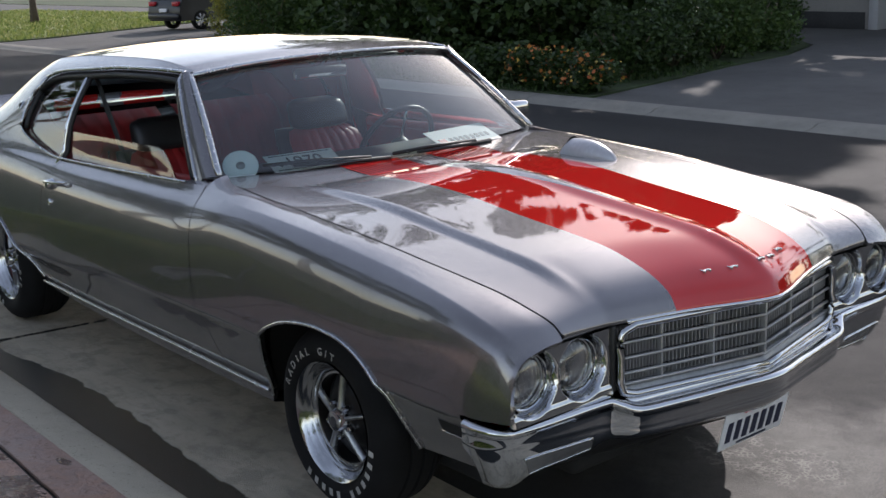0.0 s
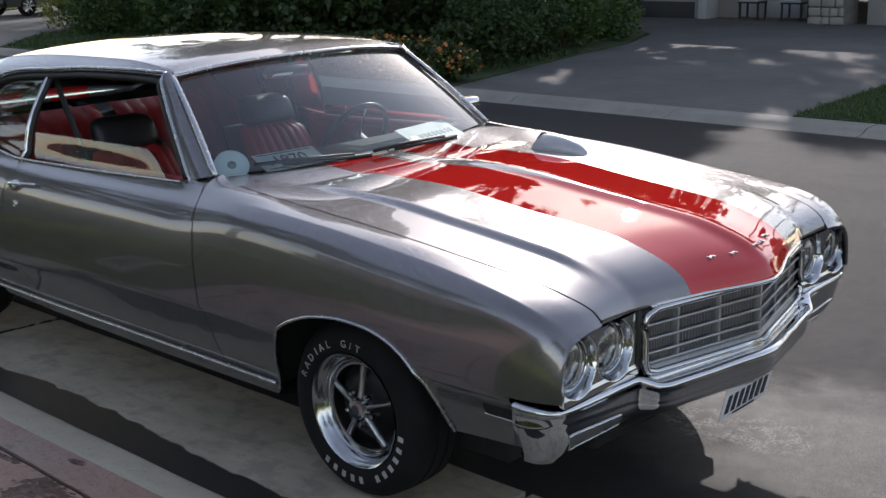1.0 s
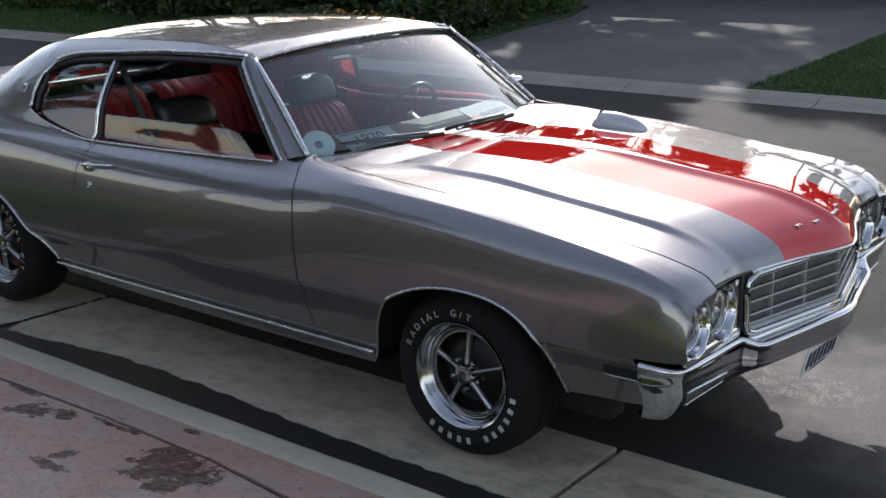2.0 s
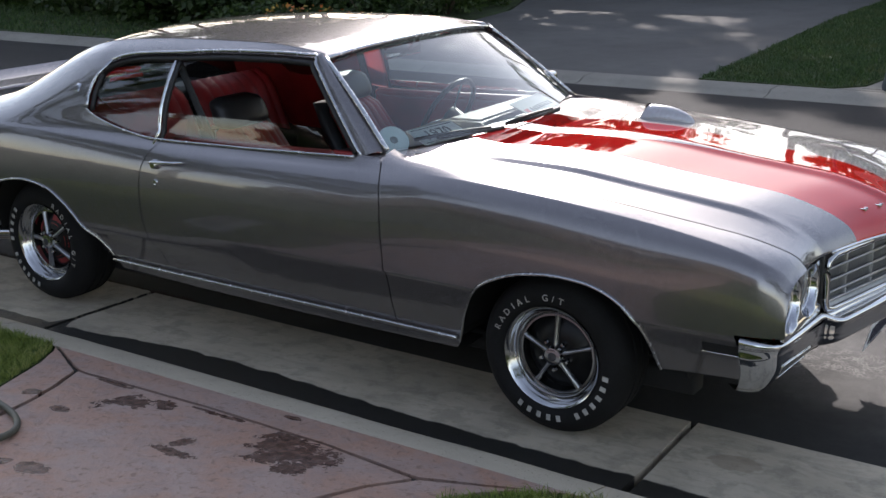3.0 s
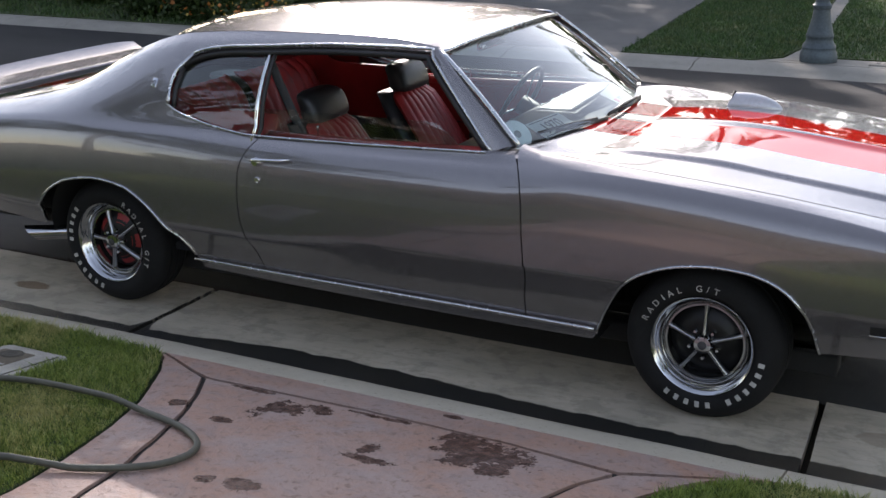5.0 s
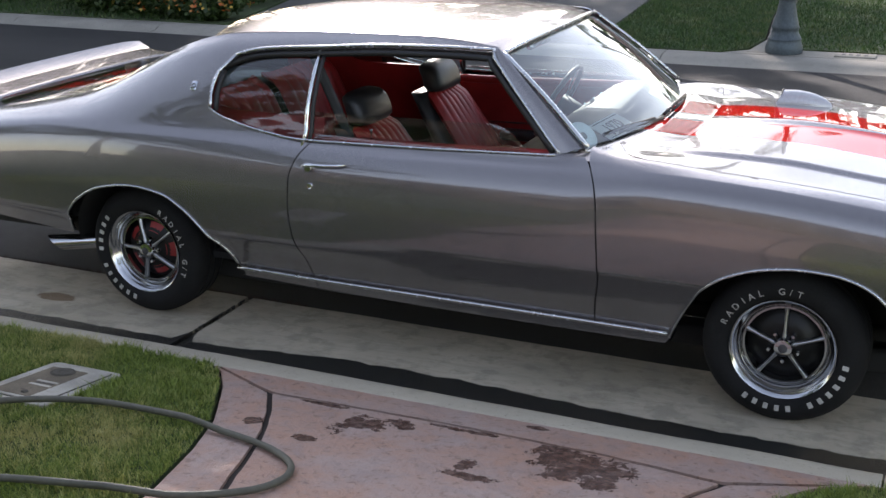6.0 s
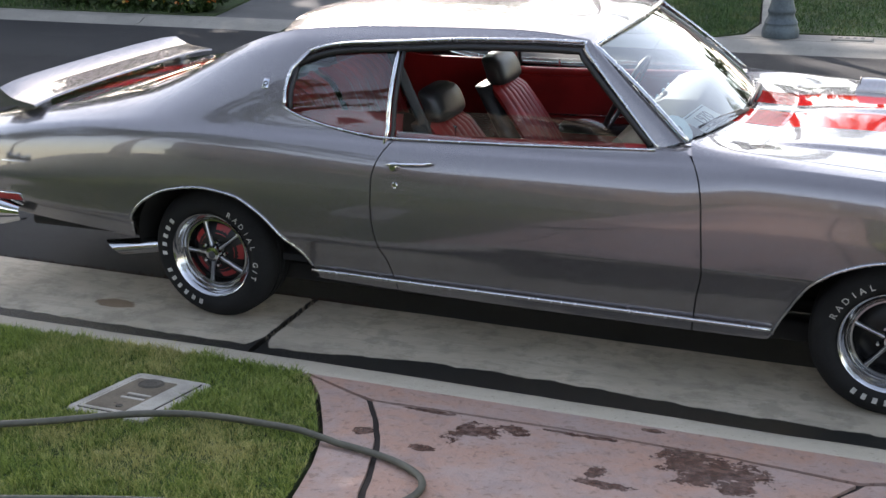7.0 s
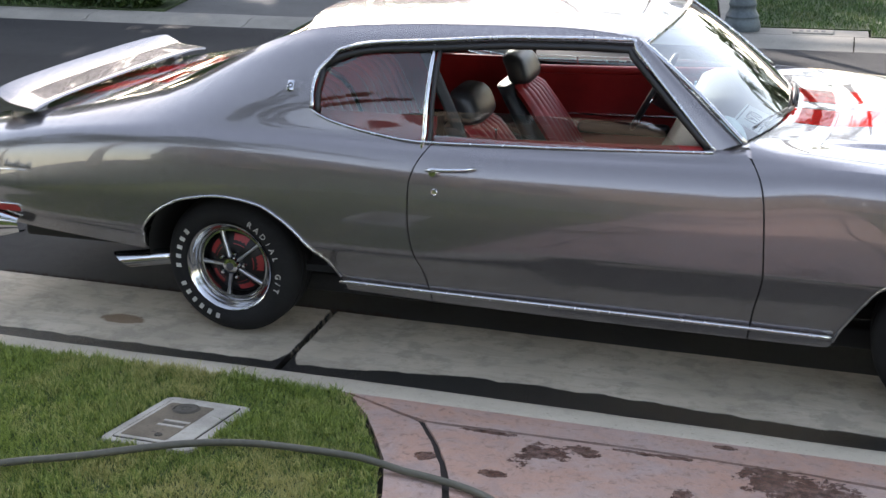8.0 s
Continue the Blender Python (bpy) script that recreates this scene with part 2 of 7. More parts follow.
def concrete(name, color, stain=0.5, cracks=0.0, size=1.0):
    m = Nodes(name)
    p = m.coords()
    big, mid, fine = m.noise(1.3 * size, 5, 0.6, p), m.noise(9 * size, 6, 0.65, p), m.noise(220, 3, 0.6, p)
    pits = m.noise(70, 2, 0.5, p)
    c = m.mix(m.ramp(big, 0.3, 0.72), tuple(v * (1 - 0.45 * stain) for v in color), color)
    c = m.mix(m.math("MULTIPLY", m.ramp(mid, 0.5, 0.75), 0.4), c, tuple(v * 0.62 for v in color))
    c = m.mix(m.math("MULTIPLY", m.ramp(fine, 0.45, 0.7), 0.35), c, tuple(min(1, v * 1.25) for v in color))
    c = m.mix(m.math("MULTIPLY", m.ramp(pits, 0.64, 0.72), 0.6), c, tuple(v * 0.4 for v in color))
    if cracks:
        vor = m.n("ShaderNodeTexVoronoi", Scale=cracks)
        vor.feature = "DISTANCE_TO_EDGE"
        warp = m.n("ShaderNodeVectorMath")
        warp.operation = "ADD"
        nz = m.n("ShaderNodeTexNoise", Scale=5.0)
        m.put(nz.inputs["Vector"], p)
        m.put(warp.inputs[0], p)
        m.put(warp.inputs[1], nz.outputs["Color"])
        m.put(vor.inputs["Vector"], warp.outputs[0])
        line = m.math("SUBTRACT", 1.0, m.ramp(vor.outputs["Distance"], 0.0, 0.012))
        c = m.mix(m.math("MULTIPLY", line, 0.5), c, tuple(v * 0.35 for v in color))
    m.base(c, m.math("MULTIPLY_ADD", mid, 0.2, 0.78), Specular_IOR_Level=0.12)
    m.bump(m.math("ADD", m.math("MULTIPLY", fine, 0.5), mid), 0.35, 0.006)
    return m.mat


PAINT, PAINT_HOOD, PAINT_DECK = paint("grey_metallic_paint"), paint("striped_hood_paint", "hood"), paint("striped_deck_paint", "deck")
CHROME = chrome_mat()
BRIGHT = simple("satin_bright_trim", (0.55, 0.56, 0.58), 0.25, 1.0, 40, 0.06)
GLASS = glass_mat("green_tinted_glass", (0.66, 0.78, 0.77))
LAMPGLASS = glass_mat("lamp_glass", (0.95, 0.96, 0.97))
RUBBER = simple("tyre_rubber", (0.0105, 0.0105, 0.011), 0.8, 0, 120, 0.3, 0.2, Specular_IOR_Level=0.22)
BLACK = simple("black_trim", (0.012, 0.012, 0.013), 0.5, 0, 90, 0.2)
UNDER = simple("dark_underbody", (0.01, 0.01, 0.01), 0.9, 0, 30, 0.3)
WHITE_INK = simple("raised_white_letters", (0.40, 0.39, 0.37), 0.7, 0, 60, 0.3)
RED_VINYL = leather("red_vinyl", (0.36, 0.022, 0.022))
BLACK_VINYL = leather("black_vinyl", (0.02, 0.021, 0.023), 0.4)

# ---- the car: shape of its skin ----
car = thing("parked_car", (1.25, 0, 0), "grey metallic two-door coupe with red bonnet stripes, parked at kerb", "car")

W = pchip([-1.33, -1.2, -0.97, -0.5, 0, 0.5, 1, 2, 2.9, 3.3, 3.5, 3.60, 3.70], [0.80, 0.86, 0.90, 0.935, 0.95, 0.945, 0.95, 0.945, 0.94, 0.935, 0.93, 0.92, 0.885])
YT = pchip([-1.33, -1.18, -0.99, -0.71, -0.36, 0.07, 0.4, 1.66, 2.0, 2.2, 2.34, 2.6, 3.0, 3.15, 3.3, 3.5, 3.6, 3.69], [0.64, 0.66, 0.67, 0.66, 0.63, 0.60, 0.60, 0.60, 0.70, 0.772, 0.780, 0.771, 0.772, 0.768, 0.757, 0.741, 0.729, 0.702])
ZT = pchip([-1.33, -1.18, -0.99, -0.71, -0.36, -0.23, -0.085, 0.074, 0.255, 0.4, 0.9, 1.3, 1.66, 2.0, 2.15, 2.32, 2.5, 2.65, 2.8, 2.95, 3.1, 3.25, 3.4, 3.5, 3.59, 3.64, 3.67, 3.70],
           [0.82, 0.85, 0.888, 0.936, 1.012, 1.06, 1.13, 1.205, 1.27, 1.30, 1.328, 1.332, 1.30, 0.99, 0.957, 0.945, 0.929, 0.918, 0.907, 0.895, 0.880, 0.860, 0.839, 0.823, 0.800, 0.781, 0.763, 0.727])
SH = pchip([-1.33, -0.99, -0.7, -0.4, 0, 0.4, 1.0, 2.0, 2.1, 2.39, 2.73, 3.07, 3.43, 3.52, 3.59, 3.64, 3.67, 3.70],
           [0.765, 0.832, 0.875, 0.905, 0.925, 0.93, 0.925, 0.925, 0.925, 0.922, 0.905, 0.872, 0.829, 0.812, 0.790, 0.766, 0.744, 0.708])
CREASE = pchip([-1.33, -0.9, 0, 2.2, 3.3, 3.7], [0.545, 0.535, 0.525, 0.54, 0.53, 0.53])
SILL = pchip([-1.33, -1.0, -0.4, -0.3, 0.45, 0.55, 2.38, 2.5, 3.2, 3.3, 3.7], [0.45, 0.42, 0.375, 0.36, 0.27, 0.262, 0.235, 0.235, 0.33, 0.345, 0.37])
ARCH_R = pchip([-0.38, -0.365, -0.33, -0.234, -0.123, 0.04, 0.197, 0.304, 0.407, 0.495, 0.515], [0.36, 0.43, 0.505, 0.590, 0.640, 0.663, 0.643, 0.582, 0.478, 0.356, 0.30])
ARCH_F = pchip([2.405, 2.43, 2.50, 2.55, 2.64, 2.78, 2.90, 3.0, 3.08, 3.155, 3.207, 3.24, 3.262, 3.275], [0.235, 0.30, 0.44, 0.516, 0.582, 0.628, 0.641, 0.636, 0.617, 0.577, 0.520, 0.44, 0.345, 0.30])
BELT = pchip([0.38, 0.404, 0.46, 0.54, 0.66, 0.87, 1.3, 1.94, 2.1], [1.06, 1.015, 0.985, 0.962, 0.938, 0.915, 0.922, 0.942, 0.945])
WTOP = pchip([0.38, 0.41, 0.44, 0.5, 0.62, 0.87, 1.2, 1.45, 1.62], [1.06, 1.16, 1.195, 1.225, 1.25, 1.268, 1.288, 1.292, 1.287])
GAP_REAR = pchip([0.25, 0.389, 0.606, 0.77, 0.835, 0.93], [0.885, 0.872, 0.834, 0.838, 0.856, 0.915])
GAP_FRONT = pchip([0.25, 0.358, 0.545, 0.654, 0.80, 0.868, 0.93, 0.968], [2.115, 2.128, 2.158, 2.153, 2.142, 2.126, 2.085, 2.035])


def section(x):
    """Control points (y, z) of the skin from the sill to the roof or bonnet edge at x."""
    w, yt, zt, sh, c, z0 = (float(f(x)) for f in (W, YT, ZT, SH, CREASE, SILL))
    tuck = lambda z: w - 0.014 - 0.125 * min(1, max(0, (c - z) / 0.27)) ** 1.1  # noqa: E731
    z1 = z0 + 0.06
    soft = float(1 - smooth01(0.7, 1.9, x))
    z2 = z1 * 0.5 + (c - 0.02) * 0.5
    pts = [(tuck(z0), z0), (tuck(z1), z1), (tuck(z2), z2), (w - 0.014, c - 0.007 - 0.035 * soft), (w - 0.003 * soft, c + 0.006 + 0.035 * soft)]
    b = float(smooth01(3.15, 3.62, x))
    crisp = float(smooth01(2.0, 2.35, x)) * (1 - b)
    hip = float(1 - smooth01(-0.2, 1.3, x))
    z6 = sh - 0.12 + 0.055 * b + 0.03 * crisp
    y8 = w - 0.105 + 0.05 * b + 0.038 * hip + 0.025 * crisp
    pts += [(w + 0.004, c * 0.5 + z6 * 0.5), (w - 0.012 + 0.006 * b, z6), (w - 0.05 + 0.028 * b + 0.018 * hip + 0.016 * crisp, sh - 0.045 + 0.02 * b + 0.008 * crisp), (y8, sh)]
    for fz, fy in ((0.30, 0.10 + 0.11 * hip), (0.62, 0.35 + 0.14 * hip), (0.88, 0.68 + 0.10 * hip), (1, 1)):
        if zt - sh < 0.1:
            k = smooth01(0.02, 0.1, zt - sh)
            fz, fy = fz * k + (1 - (1 - fy) ** 2) * (1 - k), fy
        pts.append((y8 + (yt - y8) * fy, sh + (zt - sh) * fz))
    return np.array(pts)


S_ROW = np.linspace(0, 12, 145)
X_ROW = np.arange(-1.37, 3.7351, 0.005)


def one_row(x):
    p = section(float(x))
    k = np.arange(len(p))
    return pchip(k, p[:, 0])(S_ROW), pchip(k, p[:, 1])(S_ROW)


SKIN = np.array([one_row(x) for x in X_ROW])


def dense(x):
    """The section at x, between the two nearest stored ones."""
    f = min(max((float(x) - X_ROW[0]) / 0.005, 0), len(X_ROW) - 1.001)
    i = int(f)
    row = SKIN[i] * (1 - (f - i)) + SKIN[i + 1] * (f - i)
    return S_ROW, row[0], row[1]


def skin(x, s):
    ss, y, z = dense(x)
    return np.array((x, -np.interp(s, ss, y), np.interp(s, ss, z)))


def skin_way(x, s):
    """Outward direction of the skin."""
    n = np.cross(skin(x + 0.012, s) - skin(x - 0.012, s), skin(x, min(s + 0.1, 12)) - skin(x, max(s - 0.1, 0)))
    n = n / max(np.linalg.norm(n), 1e-9)
    p = skin(x, s)
    return n if n[1] * p[1] + n[2] * (p[2] - 0.5) > 0 else -n


def skin_sheet(name, XS, label, mirrored, edges, parent=None, depth=0.015):
    P = [[skin(x, s) for x, s in row] for row in XS]
    N = [[skin_way(x, s) for x, s in row] for row in XS]
    return sheet(name, P, PAINT, parent or car, label, mirror=mirrored, edges=edges, depth=depth, facing=N)


def s_at(x, z):
    ss, _, zz = dense(x)
    return float(np.interp(z, np.maximum.accumulate(zz) + np.arange(len(zz)) * 1e-9, ss))


def low_edge(x):
    z = float(SILL(x))
    if -0.38 <= x <= 0.515:
        z = max(z, float(ARCH_R(x)))
    if 2.405 <= x <= 3.275:
        z = max(z, float(ARCH_F(x)))
    return z


def spread(a, b, n, *extra):
    xs = np.unique(np.round(np.concatenate([np.linspace(a, b, n), [e for e in extra if a < e < b]]), 4))
    keep = [xs[0]]
    for q in xs[1:-1]:
        if q - keep[-1] > 0.005 and xs[-1] - q > 0.005:
            keep.append(q)
    return np.array(keep + [xs[-1]])


GAP = 0.003


def climb(lo, v, hi=12.0, mid=5.4):
    """Rows up a panel: below mid they follow the lower edge, above it they keep to the body's own lines."""
    return lo + (mid - lo) * v / 0.42 if v < 0.42 else mid + (hi - mid) * (v - 0.42) / 0.58


def both(build):
    for mirrored in (False, True):
        build(mirrored)


ARCHX = list(np.concatenate([-0.375 + 0.885 * (1 - np.cos(np.linspace(0, math.pi, 40))) / 2, 2.41 + 0.862 * (1 - np.cos(np.linspace(0, math.pi, 40))) / 2]))


def fender(mirrored):
    us = (spread(2.13, 3.549, 70, *ARCHX) - 2.13) / 1.419
    vs = np.linspace(0, 1, 60)
    P = []
    for u in us:
        col = []
        for v in vs:
            sg = climb(s_at(2.13, 0.235), v)
            zg = skin(2.13, sg)[2]
            xg = float(GAP_FRONT(min(zg, 0.968))) + GAP
            if sg > 8.5:
                xg = max(2.035, xg) + 0.02 * smooth01(8.5, 12, sg)
            x = 2.13 + 1.419 * u + (xg - 2.13) * float(1 - smooth01(0.0, 0.15, u))
            lo = s_at(x, low_edge(x))
            col.append((x, climb(lo, v)))
        P.append(col)
    wing_ = skin_sheet("front_fender", P, "grey metallic front wing", mirrored, "lbt")
    P = [[(x, s_at(x, 0.547) * (1 - v) + 12 * v) for v in np.linspace(0, 1, 30)] for x in np.linspace(3.549, 3.70, 24)]
    skin_sheet("fender_nose", P, "wing nose round the headlamps", mirrored, "rbt", wing_)


def door(mirrored):
    P = []
    for u in np.linspace(0, 1, 50):
        col = []
        for v in np.linspace(0, 1, 40):
            z = 0.268 - 0.028 * u + (0.918 + 0.027 * u - (0.268 - 0.028 * u)) * v
            xa, xb = float(GAP_REAR(min(z, 0.93))) + GAP, float(GAP_FRONT(z)) - GAP
            x = xa + (xb - xa) * u
            zz = float(SILL(x)) * (1 - v) + float(BELT(x)) * v if v in (0, 1) else z
            col.append((x, s_at(x, zz)))
        P.append(col)
    d = skin_sheet("door", P, "grey metallic door", mirrored, "lrbt")
    k = -1 if not mirrored else 1
    # pull handle and lock
    h = lambda x, z, o: (x, k * (abs(skin(x, s_at(x, z))[1]) + o), z)  # noqa: E731
    handle = tube("handle", [h(0.915, 0.838, 0.02), h(0.94, 0.842, 0.028), h(1.0, 0.846, 0.032), h(1.06, 0.85, 0.03), h(1.10, 0.853, 0.012)], [0.011, 0.011, 0.009, 0.008, 0.007], CHROME, d, "chrome pull handle", flat=0.8)
    lathe("button", [(0, 0), (0.02, 0.0), (0.02, 0.014), (0.012, 0.02), (0, 0.022), (-0.01, 0.022)], h(0.938, 0.83, 0.004), CHROME, d, "chrome push button", seg=20, sign=k)
    lathe("lock", [(0.006, 0), (0.006, 0.006), (0.008, 0.011), (0.004, 0.014), (-0.01, 0.014)], h(0.944, 0.755, 0.0), CHROME, d, "round chrome key lock", seg=20, sign=k)


def quarter(mirrored):
    xs = spread(-1.33, 0.404, 60, *ARCHX)
    P = [[(x, climb(s_at(x, low_edge(x)), v)) for v in np.linspace(0, 1, 60)] for x in xs]
    q = skin_sheet("quarter_panel", P, "grey metallic rear quarter and roof pillar", mirrored, "lb")
    us = np.linspace(0, 1, 60)
    P = []
    for u in us:
        col = []
        for v in np.linspace(0, 1, 36):
            z = 0.268 + (0.918 - 0.268) * v
            xb = float(GAP_REAR(min(z, 0.93))) - GAP
            x = 0.404 + (0.831 - 0.404) * u + (xb - 0.831) * float(smooth01(0.45, 1.0, u))
            free = climb(s_at(x, low_edge(x)), v, s_at(x, float(BELT(x))))
            near = float(smooth01(0.3, 0.9, u))
            col.append((x, free * (1 - near) + near * s_at(x, z if 0 < v < 1 else (float(SILL(x)) if v == 0 else float(BELT(x))))))
        P.append(col)
    skin_sheet("quarter_front", P, "grey metallic panel below the quarter window", mirrored, "rbt")


def roof_rail(mirrored):
    xs = spread(0.404, 1.64, 60)
    P = [[(x, s_at(x, float(WTOP(x))) * (1 - v) + 12 * v) for v in np.linspace(0, 1, 10)] for x in xs]
    skin_sheet("roof_rail", P, "grey roof side rail", mirrored, "b")


for make in (fender, door, quarter, roof_rail):
    both(make)


def on_skin(x, z, out=0.0, k=-1):
    s = s_at(x, z)
    p = skin(x, s) + skin_way(x, s) * out
    return np.array((p[0], p[1] * -k, p[2]))


# bright lips round the wheel openings, sill strips, window surrounds
for k in (-1, 1):
    for f, a, b in ((ARCH_R, -0.372, 0.505), (ARCH_F, 2.415, 3.264)):
        xs = a + (b - a) * (1 - np.cos(np.linspace(0, math.pi, 60))) / 2
        pts = [on_skin(x, float(f(x)) + 0.004, 0.003, k) for x in xs]
        tube("wheel_lip", pts, 0.006, BRIGHT, car, "thin bright wheel-opening lip", sides=6, up=(0, 1, 0))
    xs = np.linspace(0.50, 2.412, 40)
    tube("sill_strip", [on_skin(x, 0.318 - 0.016 * (x - 0.5), 0.0115, k) for x in xs], 0.009, BRIGHT, car, "bright sill strip", sides=8, flat=1.0)
    P = [[on_skin(x, float(SILL(x)) + 0.0, 0, k) + np.array((0, -k * 0.0, 0)), on_skin(x, float(SILL(x)), 0, k) + np.array((0, -k * 0.06, -0.012)), on_skin(x, float(SILL(x)), 0, k) + np.array((0, -k * 0.25, 0.0))] for x in spread(0.5, 2.41, 20)]
    sheet("sill_underside", P, UNDER, car, depth=0)
    wx = spread(0.405, 1.625, 50)
    loop = [on_skin(x, float(WTOP(x)) + 0.003, 0.010, k) for x in wx[3:]]
    pillar = [np.array((1.625 + (1.955 - 1.625) * t, k * (0.655 + (0.792 - 0.655) * (t ** 0.85)), 1.287 + (0.94 - 1.287) * t)) for t in np.linspace(0.05, 1, 14)]
    belt = [on_skin(x, float(BELT(x)) + 0.003, 0.006, k) for x in spread(0.405, 1.95, 50)[::-1]]
    tail = [on_skin(0.4045 + 0.012 * abs(t) ** 2, 1.085 + 0.07 * t, 0.010, k) for t in np.linspace(-0.8, 1.0, 8)]
    tube("window_top_trim", loop + pillar, 0.0075, BRIGHT, car, "bright drip rail and pillar trim", sides=10)
    tube("window_base_trim", belt, 0.0055, BRIGHT, car, "bright belt moulding", sides=6)
    tube("window_tail_trim", [belt[-1]] + tail + [loop[0]], 0.0075, BRIGHT, car, "bright rear edge of the quarter window", sides=6)
    # windscreen pillar
    P = []
    for t in np.linspace(0, 1, 20):
        a = np.array((1.628 + (1.962 - 1.628) * t, k * (0.650 + (0.790 - 0.650) * (t ** 0.85)), 1.292 + (0.942 - 1.292) * t))
        b = np.array((1.655 + (2.045 - 1.655) * t, k * (0.625 + (0.750 - 0.625) * t), 1.297 + (0.962 - 1.297) * t))
        m_ = (a + b) / 2 + np.array((0.006, k * 0.010, 0.008))
        P.append([a, a * 0.75 + b * 0.25 + np.array((0.004, k * 0.007, 0.005)), m_, a * 0.25 + b * 0.75 + np.array((0.004, k * 0.006, 0.006)), b])
    sheet("windscreen_pillar", P, PAINT, car, "grey windscreen pillar", depth=0.03, edges="tb")
    # small corner panel where pillar, door, wing and cowl meet
    P = []
    for t in np.linspace(0, 1, 10):
        o_ = on_skin(1.90 + 0.19 * t, float(BELT(1.90 + 0.19 * t)) - 0.008, -0.003, k)
        i_ = np.array((1.925 + 0.155 * t, k * (0.782 - 0.055 * t), 0.948 + 0.008 * t))
        P.append([o_, o_ * 0.5 + i_ * 0.5 + np.array((0, 0, 0.004)), i_, i_ + np.array((0.0, -k * 0.05, -0.004))])
    sheet("pillar_foot", P, PAINT, car, "grey corner panel below the windscreen pillar", depth=0.01)
    # dark jambs behind the door gaps
    for f, za, zb in ((GAP_REAR, 0.28, 0.90), (GAP_FRONT, 0.26, 0.92)):
        tube("door_jamb", [on_skin(float(f(z)), z, -0.012, k) for z in np.linspace(za, zb, 24)], 0.0075, BLACK, car, sides=6)


# ---- roof, glass, bonnet, boot ----
def header(y):
    return 1.655 + 0.065 * (1 - (y / 0.62) ** 2)


ROOFC = pchip([-0.5, -0.2, 0.1, 0.3, 0.6, 1.0, 1.3, 1.55, 1.72], [1.02, 1.17, 1.285, 1.325, 1.352, 1.368, 1.369, 1.358, 1.34])


def roof_z(x, y):
    e = float(ZT(min(x, 1.64)))
    return e + (float(ROOFC(x)) - e) * (1 - (abs(y) / 0.605) ** 2.2)


P = []
for u in np.linspace(0, 1, 40):
    row = []
    for y in np.linspace(-0.602, 0.602, 40):
        x0, x1 = 0.20 + 0.10 * (abs(y) / 0.6) ** 2, header(y)
        x = x0 + (x1 - x0) * u
        row.append((x, y, roof_z(x, y) - 0.012 * smooth01(0.93, 1.0, u)))
    P.append(row)
sheet("roof", P, PAINT, car, "grey metallic roof panel", depth=0.03, edges="lr")


def screen_point(u, v):
    """Windscreen: u across, v up."""
    y0, y1 = 0.750, 0.622
    y = (y0 + (y1 - y0) * v) * u
    x0 = 2.045 + 0.15 * (1 - u * u)
    x1 = header(y) - 0.002
    z0 = 0.958 - 0.004 * (1 - u * u)
    z1 = roof_z(min(x1, 1.72), y) - 0.022
    b = math.sin(math.pi * v) * 0.012
    return np.array((x0 + (x1 - x0) * v + b, y, z0 + (z1 - z0) * v + b))


P = [[screen_point(u, v) for v in np.linspace(0.02, 0.985, 20)] for u in np.linspace(-0.985, 0.985, 40)]
ws = sheet("windscreen", P, GLASS, car, "green-tinted windscreen", depth=0.006)
ws.visible_shadow = False
up_line = [screen_point(u, 0.99) + np.array((0.007, 0, 0.011)) for u in np.linspace(-1, 1, 30)]
tube("windscreen_top_trim", up_line, 0.012, BRIGHT, car, "bright windscreen header moulding", sides=6, flat=0.7)
for k in (-1, 1):
    tube("windscreen_side_trim", [screen_point(k, v) + np.array((0.010, k * 0.004, 0.011)) for v in np.linspace(0, 1, 16)], 0.013, BRIGHT, car, "bright windscreen side moulding", sides=6, flat=0.6)

back = []
for u in np.linspace(-1, 1, 30):
    row = []
    for v in np.linspace(0, 1, 16):
        y = (0.60 + (0.57 - 0.60) * v) * u
        x = (-0.50 - 0.03 * (1 - u * u)) * (1 - v) + (0.20 + 0.10 * abs(u) ** 2 + 0.01) * v
        z = (0.965 + 0.012 * (1 - u * u)) * (1 - v) + (roof_z(0.22, y) - 0.012) * v - 0.022 * math.sin(math.pi * v)
        row.append((x, y, z))
    back.append(row)
bw = sheet("rear_window", back, GLASS, car, "tinted rear window", depth=0.006)
bw.visible_shadow = False
for k in (-1, 1):
    # inner wall of the sail pillar down to the rear glass
    P = []
    for x in np.linspace(-0.72, 0.30, 24):
        a = skin(x, 12) * np.array((1, -k, 1))
        w_ = smooth01(-0.55, -0.48, x)
        zi = 0.962 + (roof_z(0.22, 0.57) - 0.02 - 0.962) * np.clip((x + 0.5) / 0.8, 0, 1)
        zi = min(zi, a[2] - 0.004) * w_ + (a[2] - 0.004) * (1 - w_)
        P.append([a, np.array((x, k * (abs(a[1]) - 0.03), a[2] * 0.7 + zi * 0.3)), np.array((x, k * (abs(a[1]) - 0.05), zi - 0.012))])
    sheet("pillar_inner_face", P, PAINT, car, depth=0)

HOODF = pchip([0, 0.02, 0.05, 0.10, 0.17, 0.26, 0.40, 0.62, 0.96, 1.34, 1.6], [0.0, 0.035, 0.058, 0.082, 0.102, 0.120, 0.137, 0.160, 0.198, 0.217, 0.22])
NOSE = pchip([0, 0.02, 0.28, 0.47, 0.53, 0.6, 0.7], [3.85, 3.847, 3.757, 3.705, 3.69, 3.688, 3.69])


